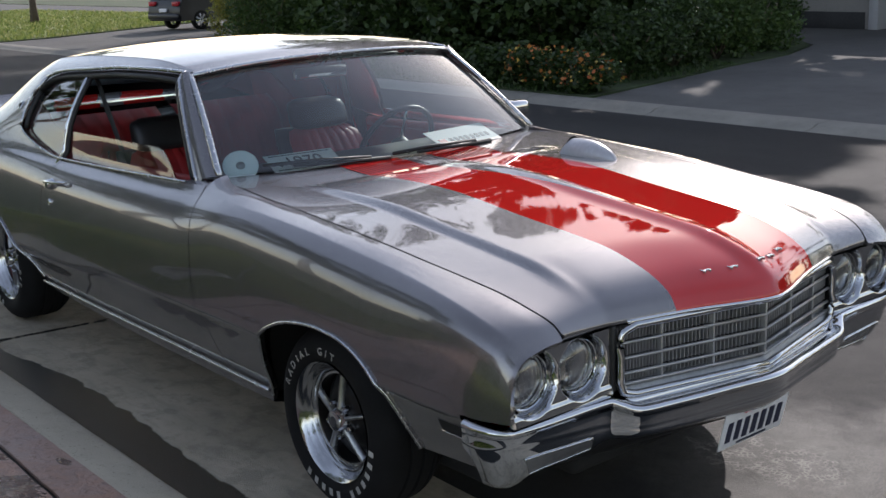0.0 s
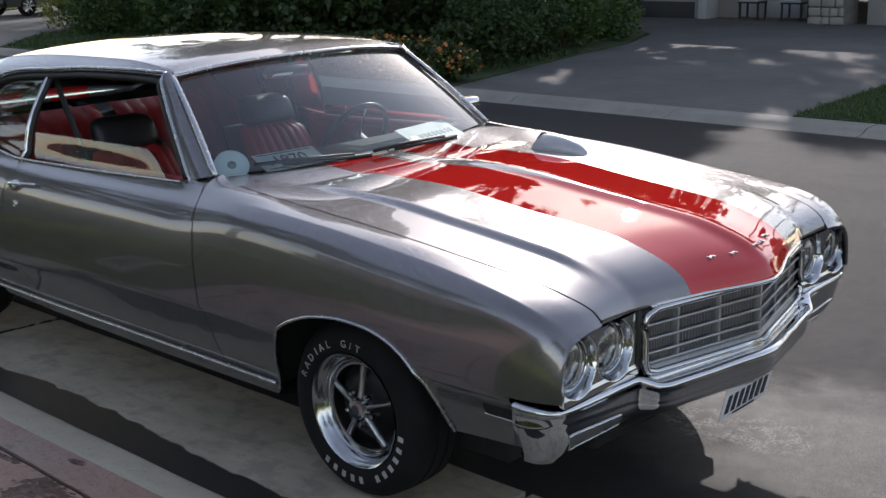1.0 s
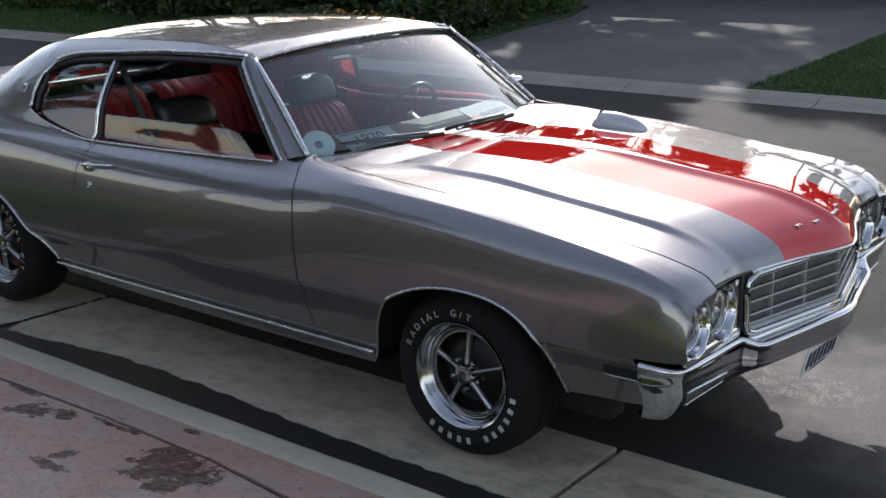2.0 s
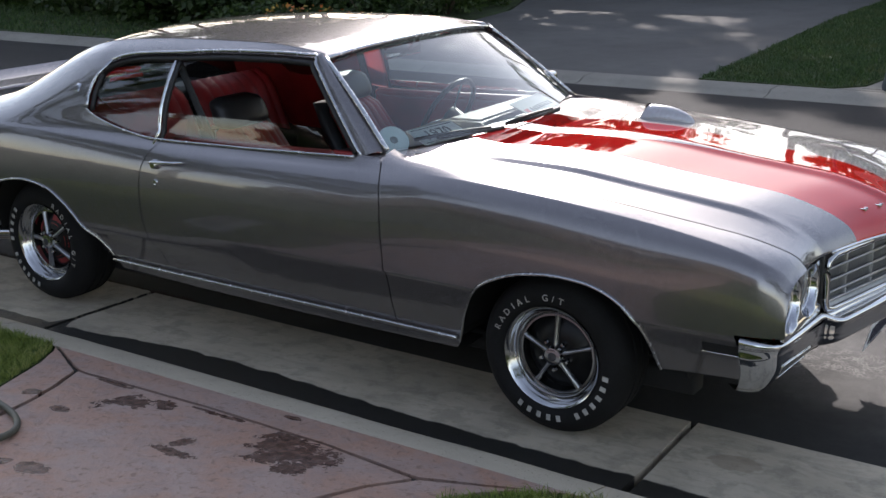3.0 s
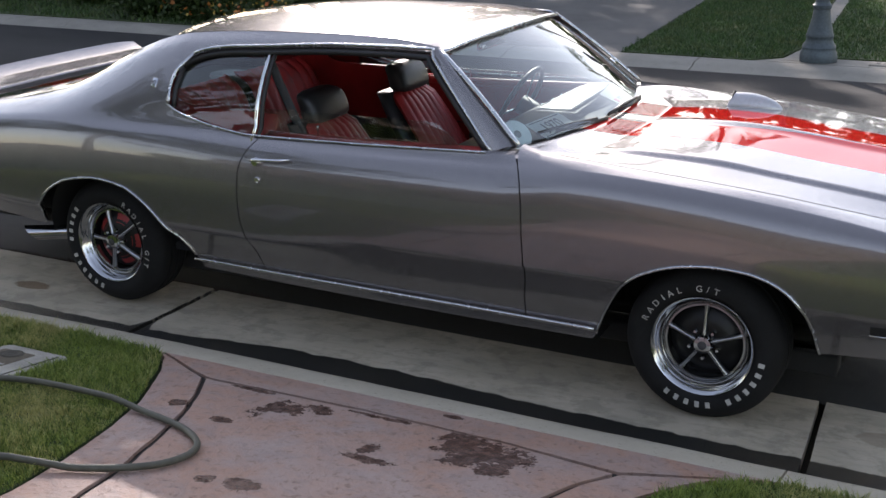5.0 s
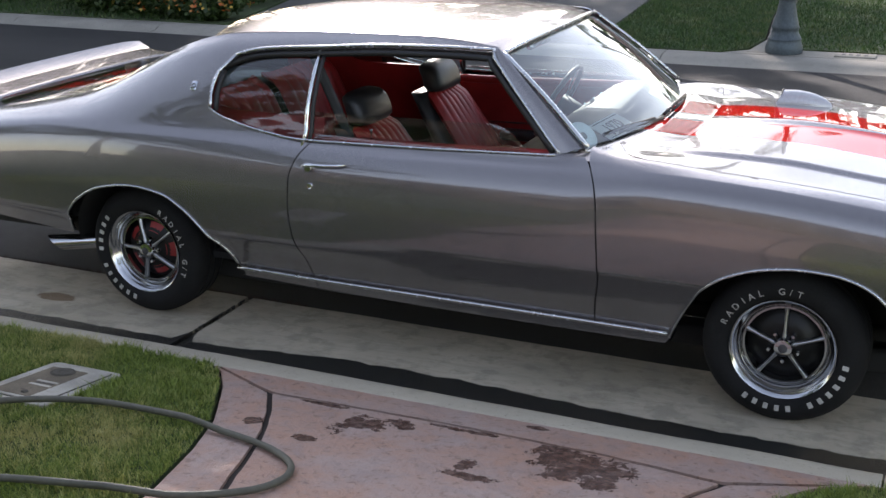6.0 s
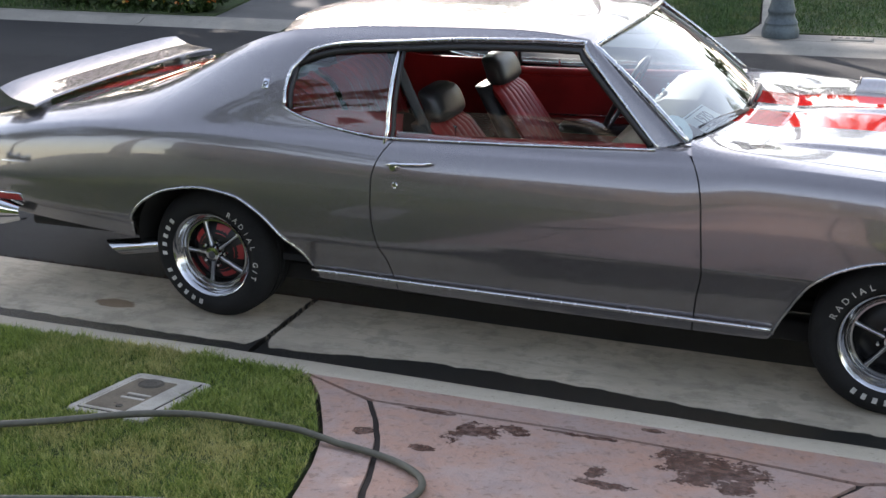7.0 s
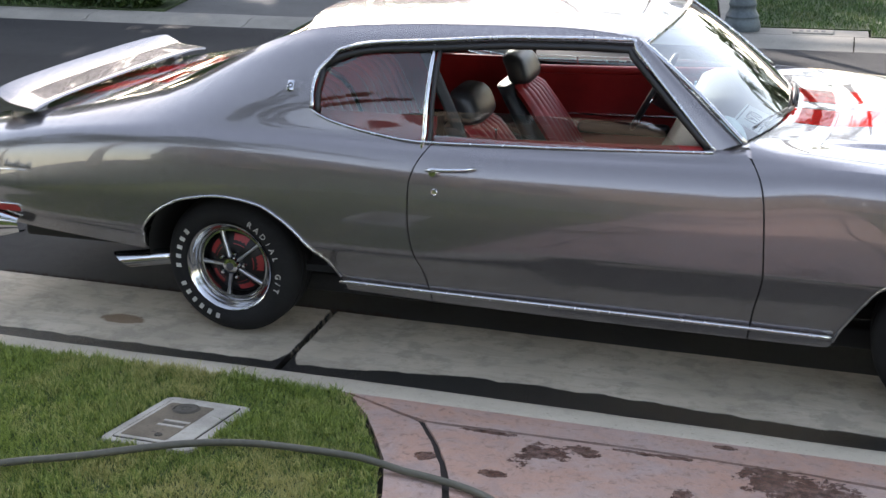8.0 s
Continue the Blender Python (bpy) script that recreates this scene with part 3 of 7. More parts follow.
def hood_z(x, y):
    a = abs(y)
    d = float(NOSE(a)) - x
    z = 0.727 + float(HOODF(max(d, 0)))
    rise = 0.013 * smooth01(0.590, 0.545, a) * smooth01(0.02, 0.3, d) * smooth01(2.25, 2.50, x)
    e = float(YT(x))
    drop = float(ZT(x)) - 0.727 - float(HOODF(max(float(NOSE(e)) - x, 0))) - 0.012 * (1 - (e / 0.75) ** 2)
    z += drop * smooth01(0.50, e, a) - 0.018 * smooth01(2.85, 2.35, x) * smooth01(e, 0.50, a)
    centre = 0.012 * math.exp(-((a / 0.035) ** 2)) * smooth01(2.3, 2.8, x) * smooth01(0.0, 0.1, d)
    return z + rise + centre + 0.012 * (1 - (a / 0.75) ** 2)


ys = np.unique(np.round(np.concatenate([np.linspace(-1, 1, 60), np.linspace(-0.12, 0.12, 17), np.linspace(0.66, 0.80, 18), -np.linspace(0.66, 0.80, 18)]), 4))
P = []
for u in 1 - (1 - np.linspace(0, 1, 60)) ** 1.6:
    row = []
    for v in ys:
        y = v * 0.77
        x0 = 2.27 + 0.10 * (1 - v * v)
        for _ in range(4):
            x = x0 + (float(NOSE(abs(y))) - x0) * u
            y = v * (float(YT(x)) - 0.0075)
        row.append((x, y, hood_z(x, y)))
    P.append(row)
hood = sheet("bonnet", P, PAINT_HOOD, car, "grey bonnet with two red stripes and a centre crease", depth=0.035)
P = []
for y in np.linspace(-0.69, 0.69, 70):
    x = float(NOSE(abs(y)))
    z = hood_z(x, y)
    P.append([(x, y, z), (x + 0.002, y, z - 0.006), (x - 0.002, y, min(z - 0.012, 0.722)), (x - 0.03, y, 0.716)])
sheet("bonnet_lip", P, PAINT_HOOD, car, "turned-down front lip of the bonnet", depth=0, inside=(-5, 0, 0.6))
for k in (-1, 1):
    tube("bonnet_gutter", [(x, k * (float(YT(x)) - 0.004), hood_z(x, float(YT(x))) - 0.0085) for x in np.linspace(2.3, 3.66, 40)], 0.0055, BLACK, car, "dark gutter beside the bonnet", sides=6)
# cowl between bonnet and windscreen
P = []
for v in np.linspace(-1, 1, 120):
    row = []
    for u in np.linspace(0, 1, 12):
        y = v * 0.765
        x0, x1 = 2.03 + 0.15 * (1 - v * v), 2.2685 + 0.10 * (1 - v * v)
        x = x0 + (x1 - x0) * u
        row.append((x, y, (0.957 - 0.004 * (1 - v * v)) * (1 - u) + hood_z(x1 + 0.005, y) * u))
    P.append(row)
cowl = sheet("cowl", P, PAINT_HOOD, car, "grey cowl panel carrying the red stripes and vents", depth=0.02)

P = []
for x in np.linspace(-1.33, -0.49, 40):
    yt = float(YT(x)) - 0.003
    P.append([(x, yt * v, float(ZT(x)) + 0.004 * (1 - v * v) * smooth01(-1.33, -1.1, x) + (0.966 - float(ZT(x))) * smooth01(-0.75, -0.5, x) * (1 - abs(v) ** 8)) for v in np.linspace(-1, 1, 40)])
sheet("boot_lid", P, PAINT_DECK, car, "grey boot lid with two red stripes", depth=0.02)
P = []
for v in np.linspace(-1, 1, 20):
    P.append([(-1.33, v * 0.64, 0.82), (-1.395, v * 0.74, 0.72), (-1.33, v * 0.78, 0.45)])
sheet("rear_panel", P, PAINT, car, "grey tail panel", depth=0.0)

# wing on the boot lid
prof = [(-0.925, 0.928), (-0.930, 0.937), (-0.945, 0.941), (-1.055, 0.957), (-1.075, 0.962), (-1.130, 0.994), (-1.140, 1.002), (-1.150, 0.999), (-1.175, 0.915), (-1.165, 0.905), (-1.06, 0.925), (-0.945, 0.922)]
V, F = [], []
for y in np.linspace(-1, 1, 31):
    a = abs(y)
    V += [(px - 0.03 * (1 - a * a), y * (0.765 - 0.12 * max(0, -px - 0.93)), pz - 0.016 * a**8) for px, pz in prof]
F = grid_faces(31, len(prof), 0, True, wrap=True)
F += [list(range(len(prof))), [30 * len(prof) + i for i in range(len(prof))][::-1]]
wing = pydata("rear_spoiler", V, F, PAINT, car, "grey raised rear spoiler with an upturned lip")
wing.data.set_sharp_from_angle(angle=radians(18))
for y in (-0.60, 0.60):
    box("pedestal", (-1.13, y - 0.045, 0.85), (-1.00, y + 0.045, 0.935), PAINT, wing, bevel=0.012)

# ---- underbody and wheel housings ----
box("floor_pan", (-1.25, -0.52, 0.24), (3.55, 0.52, 0.30), UNDER, car, bevel=0.02)
box("floor_side", (0.52, -0.80, 0.25), (2.38, 0.80, 0.30), UNDER, car, bevel=0.02)
for cx in (0.06, 2.87):
    for k in (-1, 1):
        P = [[(cx + 0.47 * math.cos(w), k * y, 0.30 + 0.40 * math.sin(w)) for y in (0.45, 0.66, 0.785 + 0.10 * math.sin(w))] for w in np.linspace(0, math.pi, 20)]
        sheet("wheel_house", P, UNDER, car, depth=0, inward=True)
        box("wheel_house_wall", (cx - 0.47, k * 0.46 - 0.01, 0.26), (cx + 0.47, k * 0.46 + 0.01, 0.70), UNDER, car)
box("front_crossmember", (3.35, -0.80, 0.34), (3.62, 0.80, 0.50), UNDER, car, bevel=0.03)
box("rear_valance", (-1.28, -0.76, 0.40), (-0.45, 0.76, 0.50), UNDER, car, bevel=0.03)
for k in (-1, 1):
    box("chassis_rail", (-0.30, k * 0.58 - 0.05, 0.165), (3.3, k * 0.58 + 0.05, 0.25), UNDER, car, "black chassis rail", bevel=0.012)
    tube("exhaust_pipe", [(2.2, k * 0.25, 0.20), (1.2, k * 0.28, 0.17), (0.5, k * 0.34, 0.19), (-0.1, k * 0.62, 0.27), (-0.30, k * 0.70, 0.29)], 0.028, UNDER, car, "dull exhaust pipe", sides=10)
    tube("silencer", [(1.5, k * 0.28, 0.185), (1.45, k * 0.28, 0.185), (0.75, k * 0.30, 0.185), (0.70, k * 0.30, 0.185)], [0.03, 0.085, 0.085, 0.03], UNDER, car, sides=14)
box("sump", (2.3, -0.22, 0.15), (3.0, 0.22, 0.26), UNDER, car, bevel=0.04)
box("fuel_tank", (-1.1, -0.45, 0.25), (-0.45, 0.45, 0.30), UNDER, car, bevel=0.04)
for x in (0.9, 2.1, 3.15):
    box("crossmember", (x - 0.06, -0.60, 0.175), (x + 0.06, 0.60, 0.25), UNDER, car, bevel=0.015)
box("engine_bay_wall", (2.05, -0.74, 0.30), (2.12, 0.74, 0.90), UNDER, car)

# ---- the car: wheels ----
CALIPER = simple("red_brake_paint", (0.26, 0.018, 0.018), 0.45, 0, 30, 0.2)
GRILLE_DARK = simple("dark_grey_emblem", (0.09, 0.09, 0.10), 0.4, 0.6, 60, 0.3)
WHEEL_METAL = simple("satin_wheel_metal", (0.36, 0.365, 0.375), 0.3, 1.0, 50, 0.15)
REFLECT = simple("silvered_reflector", (0.90, 0.91, 0.90), 0.36, 0.75, 60, 0.06)
SILVER = simple("pale_silver_paint", (0.50, 0.50, 0.52), 0.3, 0.35, 900, 0.1)
BEZEL = simple("bezel_chrome", (0.56, 0.57, 0.59), 0.11, 1.0, 40, 0.08)
BAR = simple("satin_grille_bar", (0.42, 0.42, 0.43), 0.38, 0.7, 60, 0.1)
RIM = simple("polished_rim", (0.46, 0.465, 0.475), 0.14, 1.0, 40, 0.1)
SMOKE = simple("smoked_lamp_plastic", (0.11, 0.11, 0.115), 0.22, 0.0, 50, 0.2)
SPOKE_BLACK = simple("black_wheel_paint", (0.005, 0.005, 0.0055), 0.4, 0.0, 50, 0.2, Specular_IOR_Level=0.3)


def wheel(cx, cz, face, k, turn, red):
    """k: -1 for the side towards the yard. face: distance of the hub face from the middle."""
    at = (cx, k * face, cz)
    R = 0.302
    prof = [(-0.20, 0.185), (-0.215, 0.23), (-0.205, 0.275), (-0.18, 0.293), (-0.165, 0.299), (-0.160, 0.292), (-0.152, 0.292), (-0.148, 0.301),
            (-0.115, R), (-0.112, 0.294), (-0.104, 0.294), (-0.101, R), (-0.066, R), (-0.063, 0.294), (-0.055, 0.294), (-0.052, 0.301), (-0.018, 0.299), (-0.002, 0.291),
            (0.016, 0.276), (0.030, 0.255), (0.035, 0.235), (0.032, 0.215), (0.022, 0.198), (0.012, 0.190), (0.0, 0.186), (-0.02, 0.183)]
    w = lathe("wheel", [(0.012, 0), (0.012, 0.02), (0.010, 0.032), (0.0, 0.036), (-0.02, 0.040), (-0.05, 0.042)], at, CHROME, car, "five-spoke sports wheel with raised white tyre lettering", seg=32, sign=k)
    lathe("tyre", prof, at, RUBBER, w, "black tyre with raised white lettering", seg=72, sign=k)
    lathe("rim", [(0.018, 0.189), (0.024, 0.193), (0.020, 0.187), (0.008, 0.178), (0.000, 0.174), (-0.004, 0.169), (-0.013, 0.167), (-0.016, 0.164), (-0.013, 0.162), (-0.016, 0.159), (-0.026, 0.157), (-0.031, 0.154), (-0.028, 0.151), (-0.028, 0.144), (-0.042, 0.142), (-0.10, 0.140)], at, RIM, w, "stepped chrome rim", seg=64, sign=k)
    lathe("hub_plate", [(-0.030, 0.0), (-0.030, 0.060), (-0.036, 0.090), (-0.055, 0.12), (-0.075, 0.146)], at, SPOKE_BLACK, w, "black dished wheel centre", seg=40, sign=k)
    lathe("emblem", [(0.0135, 0), (0.0135, 0.014), (0.0125, 0.017)], at, GRILLE_DARK, w, "small round centre emblem", seg=20, sign=k)
    for j in range(5):
        a = turn + j * 2 * math.pi / 5
        ca, sa = math.cos(a), math.sin(a)
        V = []
        for r, hw, d in ((0.030, 0.008, -0.006), (0.06, 0.0062, -0.012), (0.10, 0.0055, -0.018), (0.135, 0.0068, -0.024), (0.150, 0.013, -0.029)):
            for q, dd in ((-1, -0.022), (-0.75, 0), (0.75, 0), (1, -0.022)):
                t = q * hw
                V.append((cx + r * ca - t * sa, k * (face + d + dd), cz + r * sa + t * ca))
        F = grid_faces(5, 4, 0, k < 0)
        pydata("spoke", V, F, WHEEL_METAL, w, "chrome-edged spoke")
        b = a + math.pi / 5
        lx, lz = cx + 0.056 * math.cos(b), cz + 0.056 * math.sin(b)
        lathe("lug_nut", [(0.0, 0), (0.0, 0.006), (-0.008, 0.0095), (-0.03, 0.010)], (lx, k * face, lz), CHROME, w, "chrome wheel nut", seg=6, sign=k)
        if red:
            c2 = b
            V = []
            for r in (0.085, 0.125):
                for e in (-0.30, -0.1, 0.1, 0.30):
                    V.append((cx + r * math.cos(c2 + e), k * (face - 0.034 - (r - 0.085) * 0.55), cz + r * math.sin(c2 + e)))
            pydata("wheel_window", V, grid_faces(2, 4, 0, k > 0), CALIPER, w, "red-painted window between spokes")
    if k < 0:
        start = turn - radians(90)
        # words run clockwise, tops outward
        def place(angle, rad):
            return Matrix.Translation((cx + rad * math.cos(angle), k * (face + 0.0345), cz + rad * math.sin(angle))) @ Matrix.Rotation(radians(90), 4, "X") @ Matrix.Rotation(angle - math.pi / 2, 4, "Z")
        a = radians(158) + (0 if not red else radians(-98))
        for ch in "RADIAL":
            letters("raised_letter", ch, 0.034, 0.0012, place(a, 0.229), WHITE_INK, w)
            a -= radians(9.2 if ch != "I" else 8)
        a -= radians(10)
        for ch in "G/T":
            letters("raised_letter", ch, 0.034, 0.0012, place(a, 0.229), WHITE_INK, w)
            a -= radians(8)
        a = radians(-8) + (0 if not red else radians(-98))
        for i in range(12):
            if i != 6:
                bm = bmesh.new()
                for lo, hi in (((-0.0085, -0.0115, 0), (0.0085, 0.0115, 0.0012)),):
                    box_bm(lo, hi, bm=bm)
                bmesh.ops.transform(bm, matrix=place(a, 0.229), verts=bm.verts)
                part("raised_mark", bm, WHITE_INK, w, smooth=False)
            a -= radians(10.3)
    return w


wheel(2.845, 0.304, 0.845, -1, radians(90), False)
wheel(0.0, 0.322, 0.828, -1, radians(110), True)
wheel(2.845, 0.304, 0.845, 1, radians(80), False)
wheel(0.0, 0.322, 0.828, 1, radians(60), True)
for x, z in ((2.845, 0.304), (0.0, 0.322)):
    tube("axle", [(x, -0.72, z), (x, 0.72, z)], 0.04, UNDER, car, sides=10)

# ---- the car: front end ----
def v_nose(y, x0=3.815, slope=0.235):
    return x0 - slope * abs(y)


GRILLE_GREY = simple("grey_grille_paint", (0.30, 0.305, 0.31), 0.4, 0.5, 60, 0.2)
grille_back = sheet("grille", [[(v_nose(y) - 0.045, y, z) for z in (0.515, 0.63, 0.73)] for y in np.linspace(-0.5, 0.5, 21)], BLACK, car, "grey slatted grille in a chrome frame", depth=0, inside=(-5, 0, 0.6))
for k in (-1, 1):
    loop = []
    corners = [(0.0, 0.715), (0.445, 0.715), (0.485, 0.70), (0.492, 0.68), (0.492, 0.56), (0.482, 0.53), (0.445, 0.519), (0.0, 0.519)]
    for (ya, za), (yb, zb) in zip(corners, corners[1:]):
        for t in np.linspace(0, 1, 6)[:-1]:
            y, z = ya + (yb - ya) * t, za + (zb - za) * t
            loop.append((v_nose(y) + 0.006, k * y, z))
    loop.append((v_nose(0) + 0.006, 0, 0.519))
    tube("grille_frame", loop, 0.0115, BEZEL, grille_back, "chrome grille surround", sides=8)
    for z in (0.549, 0.579, 0.622, 0.666):
        tube("grille_bar", [(v_nose(0) - 0.004, 0, z), (v_nose(0.48) - 0.004, k * 0.48, z)], 0.0048, BAR, grille_back, "bright horizontal bar", sides=6)
    for y in (0.0, 0.180, 0.352):
        if y > 0 or k < 0:
            x = v_nose(y) - 0.001
            box("grille_post", (x - 0.032, k * y - 0.004, 0.545), (x, k * y + 0.004, 0.714), BAR, grille_back, "satin grey upright divider", bevel=0.0015)
    V, F = [], []
    for y0, y1 in ((0.010, 0.170), (0.190, 0.342), (0.362, 0.482)):
        for z0, z1 in ((0.552, 0.576), (0.582, 0.619), (0.625, 0.663), (0.669, 0.710)):
            for y in np.linspace(y0, y1, 13):
                s0 = len(V)
                x = v_nose(y) - 0.016
                V += [(x, k * (y - 0.0017), z0), (x, k * (y + 0.0017), z0), (x, k * (y + 0.0017), z1), (x, k * (y - 0.0017), z1),
                      (x - 0.014, k * (y - 0.0017), z0), (x - 0.014, k * (y + 0.0017), z0), (x - 0.014, k * (y + 0.0017), z1), (x - 0.014, k * (y - 0.0017), z1)]
                F += [[s0, s0 + 1, s0 + 2, s0 + 3], [s0, s0 + 3, s0 + 7, s0 + 4], [s0 + 1, s0 + 5, s0 + 6, s0 + 2]]
    fins = pydata("grille_mesh", V, F, BAR, grille_back, "thin upright grey fins", smooth=False)
    fins["kind"] = "stuff"
    # lower inner lip of the opening
    sheet("grille_sill", [[(v_nose(y) + 0.004, k * y, 0.520), (v_nose(y) - 0.002, k * y, 0.530), (v_nose(y) - 0.012, k * y, 0.546), (v_nose(y) - 0.05, k * y, 0.550)] for y in np.linspace(0, 0.49, 8)], GRILLE_GREY, grille_back, depth=0, inside=(0, 0, 0))
    # lamps
    P = []
    for y in np.linspace(0.512, 0.905, 80):
        col = []
        for z in np.linspace(0.530, 0.716, 44):
            dish = max(1 - smooth01(0.074, 0.092, math.hypot(y - c, z - 0.631)) for c in (0.617, 0.799))
            ymax = min(0.905, abs(np.interp(z, dense(3.69)[2][:130], dense(3.69)[1][:130]))) - 0.012
            x = 3.690 - 0.042 * dish - 0.012 * smooth01(0.86, 0.9, y) + 0.006 * smooth01(0.560, 0.548, z)
            col.append((x, k * min(y, ymax), z))
        P.append(col)
    bez = sheet("headlamp_bezel", P, BEZEL, car, "chrome bezel holding two round headlamps", depth=0, inside=(-5, 0, 0.6))
    box("bezel_side", (3.62, min(k * 0.499, k * 0.515), 0.535), (3.698, max(k * 0.499, k * 0.515), 0.720), BLACK, bez, bevel=0.005)
    for y in (0.617, 0.799):
        at = (3.646, k * y, 0.631)
        lathe("lamp_gasket", [(-0.004, 0.088), (0.004, 0.087), (0.006, 0.077), (0.0, 0.070)], at, BLACK, bez, "black ring round the headlamp", axis="x", seg=36)
        lamp = lathe("headlamp", [(0.0, 0.0745), (0.016, 0.0755), (0.020, 0.074), (0.018, 0.0715), (0.0, 0.069)], at, CHROME, bez, "round sealed-beam headlamp with chrome ring", axis="x", seg=36)
        lathe("reflector", [(0.010, 0.072), (-0.006, 0.064), (-0.026, 0.045), (-0.036, 0.022), (-0.038, 0.0)], at, REFLECT, lamp, "bright reflector", axis="x", seg=32)
        lathe("bulb_shield", [(0.0, 0), (0.0, 0.012), (-0.03, 0.014)], at, BRIGHT, lamp, axis="x", seg=16)
        lathe("lens", [(0.012, 0.072), (0.020, 0.064), (0.027, 0.045), (0.031, 0.02), (0.032, 0.0)], at, LAMPGLASS, lamp, "clear ribbed lens", axis="x", seg=32).visible_shadow = False
        V, F = [], []
        for j in range(-4, 5):
            yy = k * y + j * 0.015
            hh = math.sqrt(max(0.068**2 - (j * 0.015) ** 2, 0)) * 0.92
            v2, f2 = tube_data([(at[0] + 0.030 - 4.4 * ((j * 0.015) ** 2 + (t * hh) ** 2), yy, 0.631 + t * hh) for t in (-1, -0.5, 0, 0.5, 1)], 0.0011, 4)
            F += [[i + len(V) for i in f] for f in f2]
            V += v2
        pydata("lens_ribbing", V, F, LAMPGLASS, lamp).visible_shadow = False
    # side marker in the wing
    mk = sheet("side_marker", [[on_skin(x, z, 0.0015, k) for z in np.linspace(0.463, 0.497, 4)] for x in np.linspace(3.432, 3.562, 6)], BLACK, car, "dark side marker lamp", depth=0.01)
    tube("marker_rim", [on_skin(x, 0.460, 0.003, k) for x in np.linspace(3.430, 3.564, 6)], 0.003, CHROME, mk, "chrome marker edge", sides=6)
    # rear marker and bumper end
    c = on_skin(-1.02, 0.515, 0.0, k)
    box("rear_marker", (-1.12, c[1] - 0.006, 0.497), (-0.965, c[1] + 0.006, 0.528), CALIPER, car, "red rear side marker", bevel=0.003)
    tube("rear_marker_rim", [(-1.12, c[1] + k * 0.006, 0.530), (-0.962, c[1] + k * 0.006, 0.530), (-0.955, c[1] + k * 0.006, 0.495)], 0.004, CHROME, car, sides=6)
    # model script and pillar badge, plain shapes
    for j in range(7):
        x = -1.02 + j * 0.022
        c = on_skin(x, 0.705, 0.004, k)
        tube("script_stroke", [c + np.array((-0.006, 0, -0.010)), c + np.array((0.004, 0, 0.012 if j % 3 else 0.022)), c + np.array((0.008, 0, -0.010))], 0.0028, CHROME, car, "chrome script stroke", sides=5, up=(0, 1, 0))
    c = on_skin(-0.95, 0.688, 0.004, k)
    tube("script_line", [c + np.array((-0.09, 0, 0)), c + np.array((0.07, 0, 0.002))], 0.003, CHROME, car, sides=5)
    c = on_skin(0.303, 1.094, 0.003, k)
    d = on_skin(0.303, 1.124, 0.003, k)
    bd = box("badge", (-0.014, -0.003, -0.022), (0.014, 0.003, 0.022), CHROME, car, "small chrome pillar badge", bevel=0.003)
    bd.matrix_local = Matrix.Translation(Vector(c) - car.location) @ Matrix.Rotation(math.atan2(-(d[1] - c[1]), d[2] - c[2]), 4, "X")
    for v in bd.data.vertices:
        v.co = v.co + car.location
    ring = [(0.0 + 0.009 * math.cos(w), k * 0.004, 0.009 * math.sin(w)) for w in np.linspace(0, 2 * math.pi, 13)[:-1]]
    rg = tube("badge_ring", ring, 0.0022, BLACK, None, closed=True, sides=5, up=(0, 1, 0))
    rg.parent = bd

# front bumper: ridge line, heights of ridge, fold and lower edge, and the tucked-in lower line
rows_ = [(3.570, 0.940, 0.541, 0.470, 0.322, 3.532, 0.842), (3.600, 0.938, 0.539, 0.470, 0.322, 3.560, 0.840), (3.640, 0.925, 0.535, 0.472, 0.325, 3.592, 0.833), (3.672, 0.900, 0.530, 0.474, 0.332, 3.616, 0.818),
         (3.690, 0.865, 0.527, 0.474, 0.345, 3.630, 0.790), (3.700, 0.800, 0.527, 0.472, 0.358, 3.641, 0.740), (3.707, 0.700, 0.528, 0.465, 0.366, 3.652, 0.655), (3.713, 0.600, 0.530, 0.458, 0.376, 3.663, 0.570),
         (3.718, 0.545, 0.530, 0.452, 0.388, 3.674, 0.515), (3.735, 0.515, 0.518, 0.445, 0.392, 3.690, 0.490), (3.757, 0.485, 0.505, 0.440, 0.392, 3.711, 0.465), (3.772, 0.450, 0.501, 0.437, 0.392, 3.727, 0.430),
         (3.800, 0.320, 0.501, 0.437, 0.390, 3.755, 0.310), (3.835, 0.160, 0.504, 0.442, 0.390, 3.790, 0.155), (3.868, 0.0, 0.507, 0.450, 0.392, 3.823, 0.0)]
arr = np.array(rows_)
flip_y = np.array((1, -1, 1, 1, 1, 1, -1))
arr = np.concatenate([arr * flip_y, arr[-2::-1]])
tt = np.linspace(0, len(arr) - 1, 197)
line = np.stack([pchip(np.arange(len(arr)), arr[:, i])(tt) for i in range(7)], 1)
d = np.gradient(line[:, :2], axis=0)


def bar_point(p, q, o, z):
    n = np.array((q[1], -q[0])) / math.hypot(*q)
    return np.array((p[0] + n[0] * o, p[1] + n[1] * o, z))


def bar_low(p, q, t, out=0.0):
    """From the fold (t = 0) down to the tucked-in lower edge (t = 1)."""
    a, b = bar_point(p, q, -0.014 + out, p[3] - 0.004), np.array((p[5], p[6], p[4]))
    bow = math.sin(math.pi * t) * 0.012 + out
    return a * (1 - t) + b * t + np.array((bow, np.sign(p[1]) * bow * 0.4, 0))


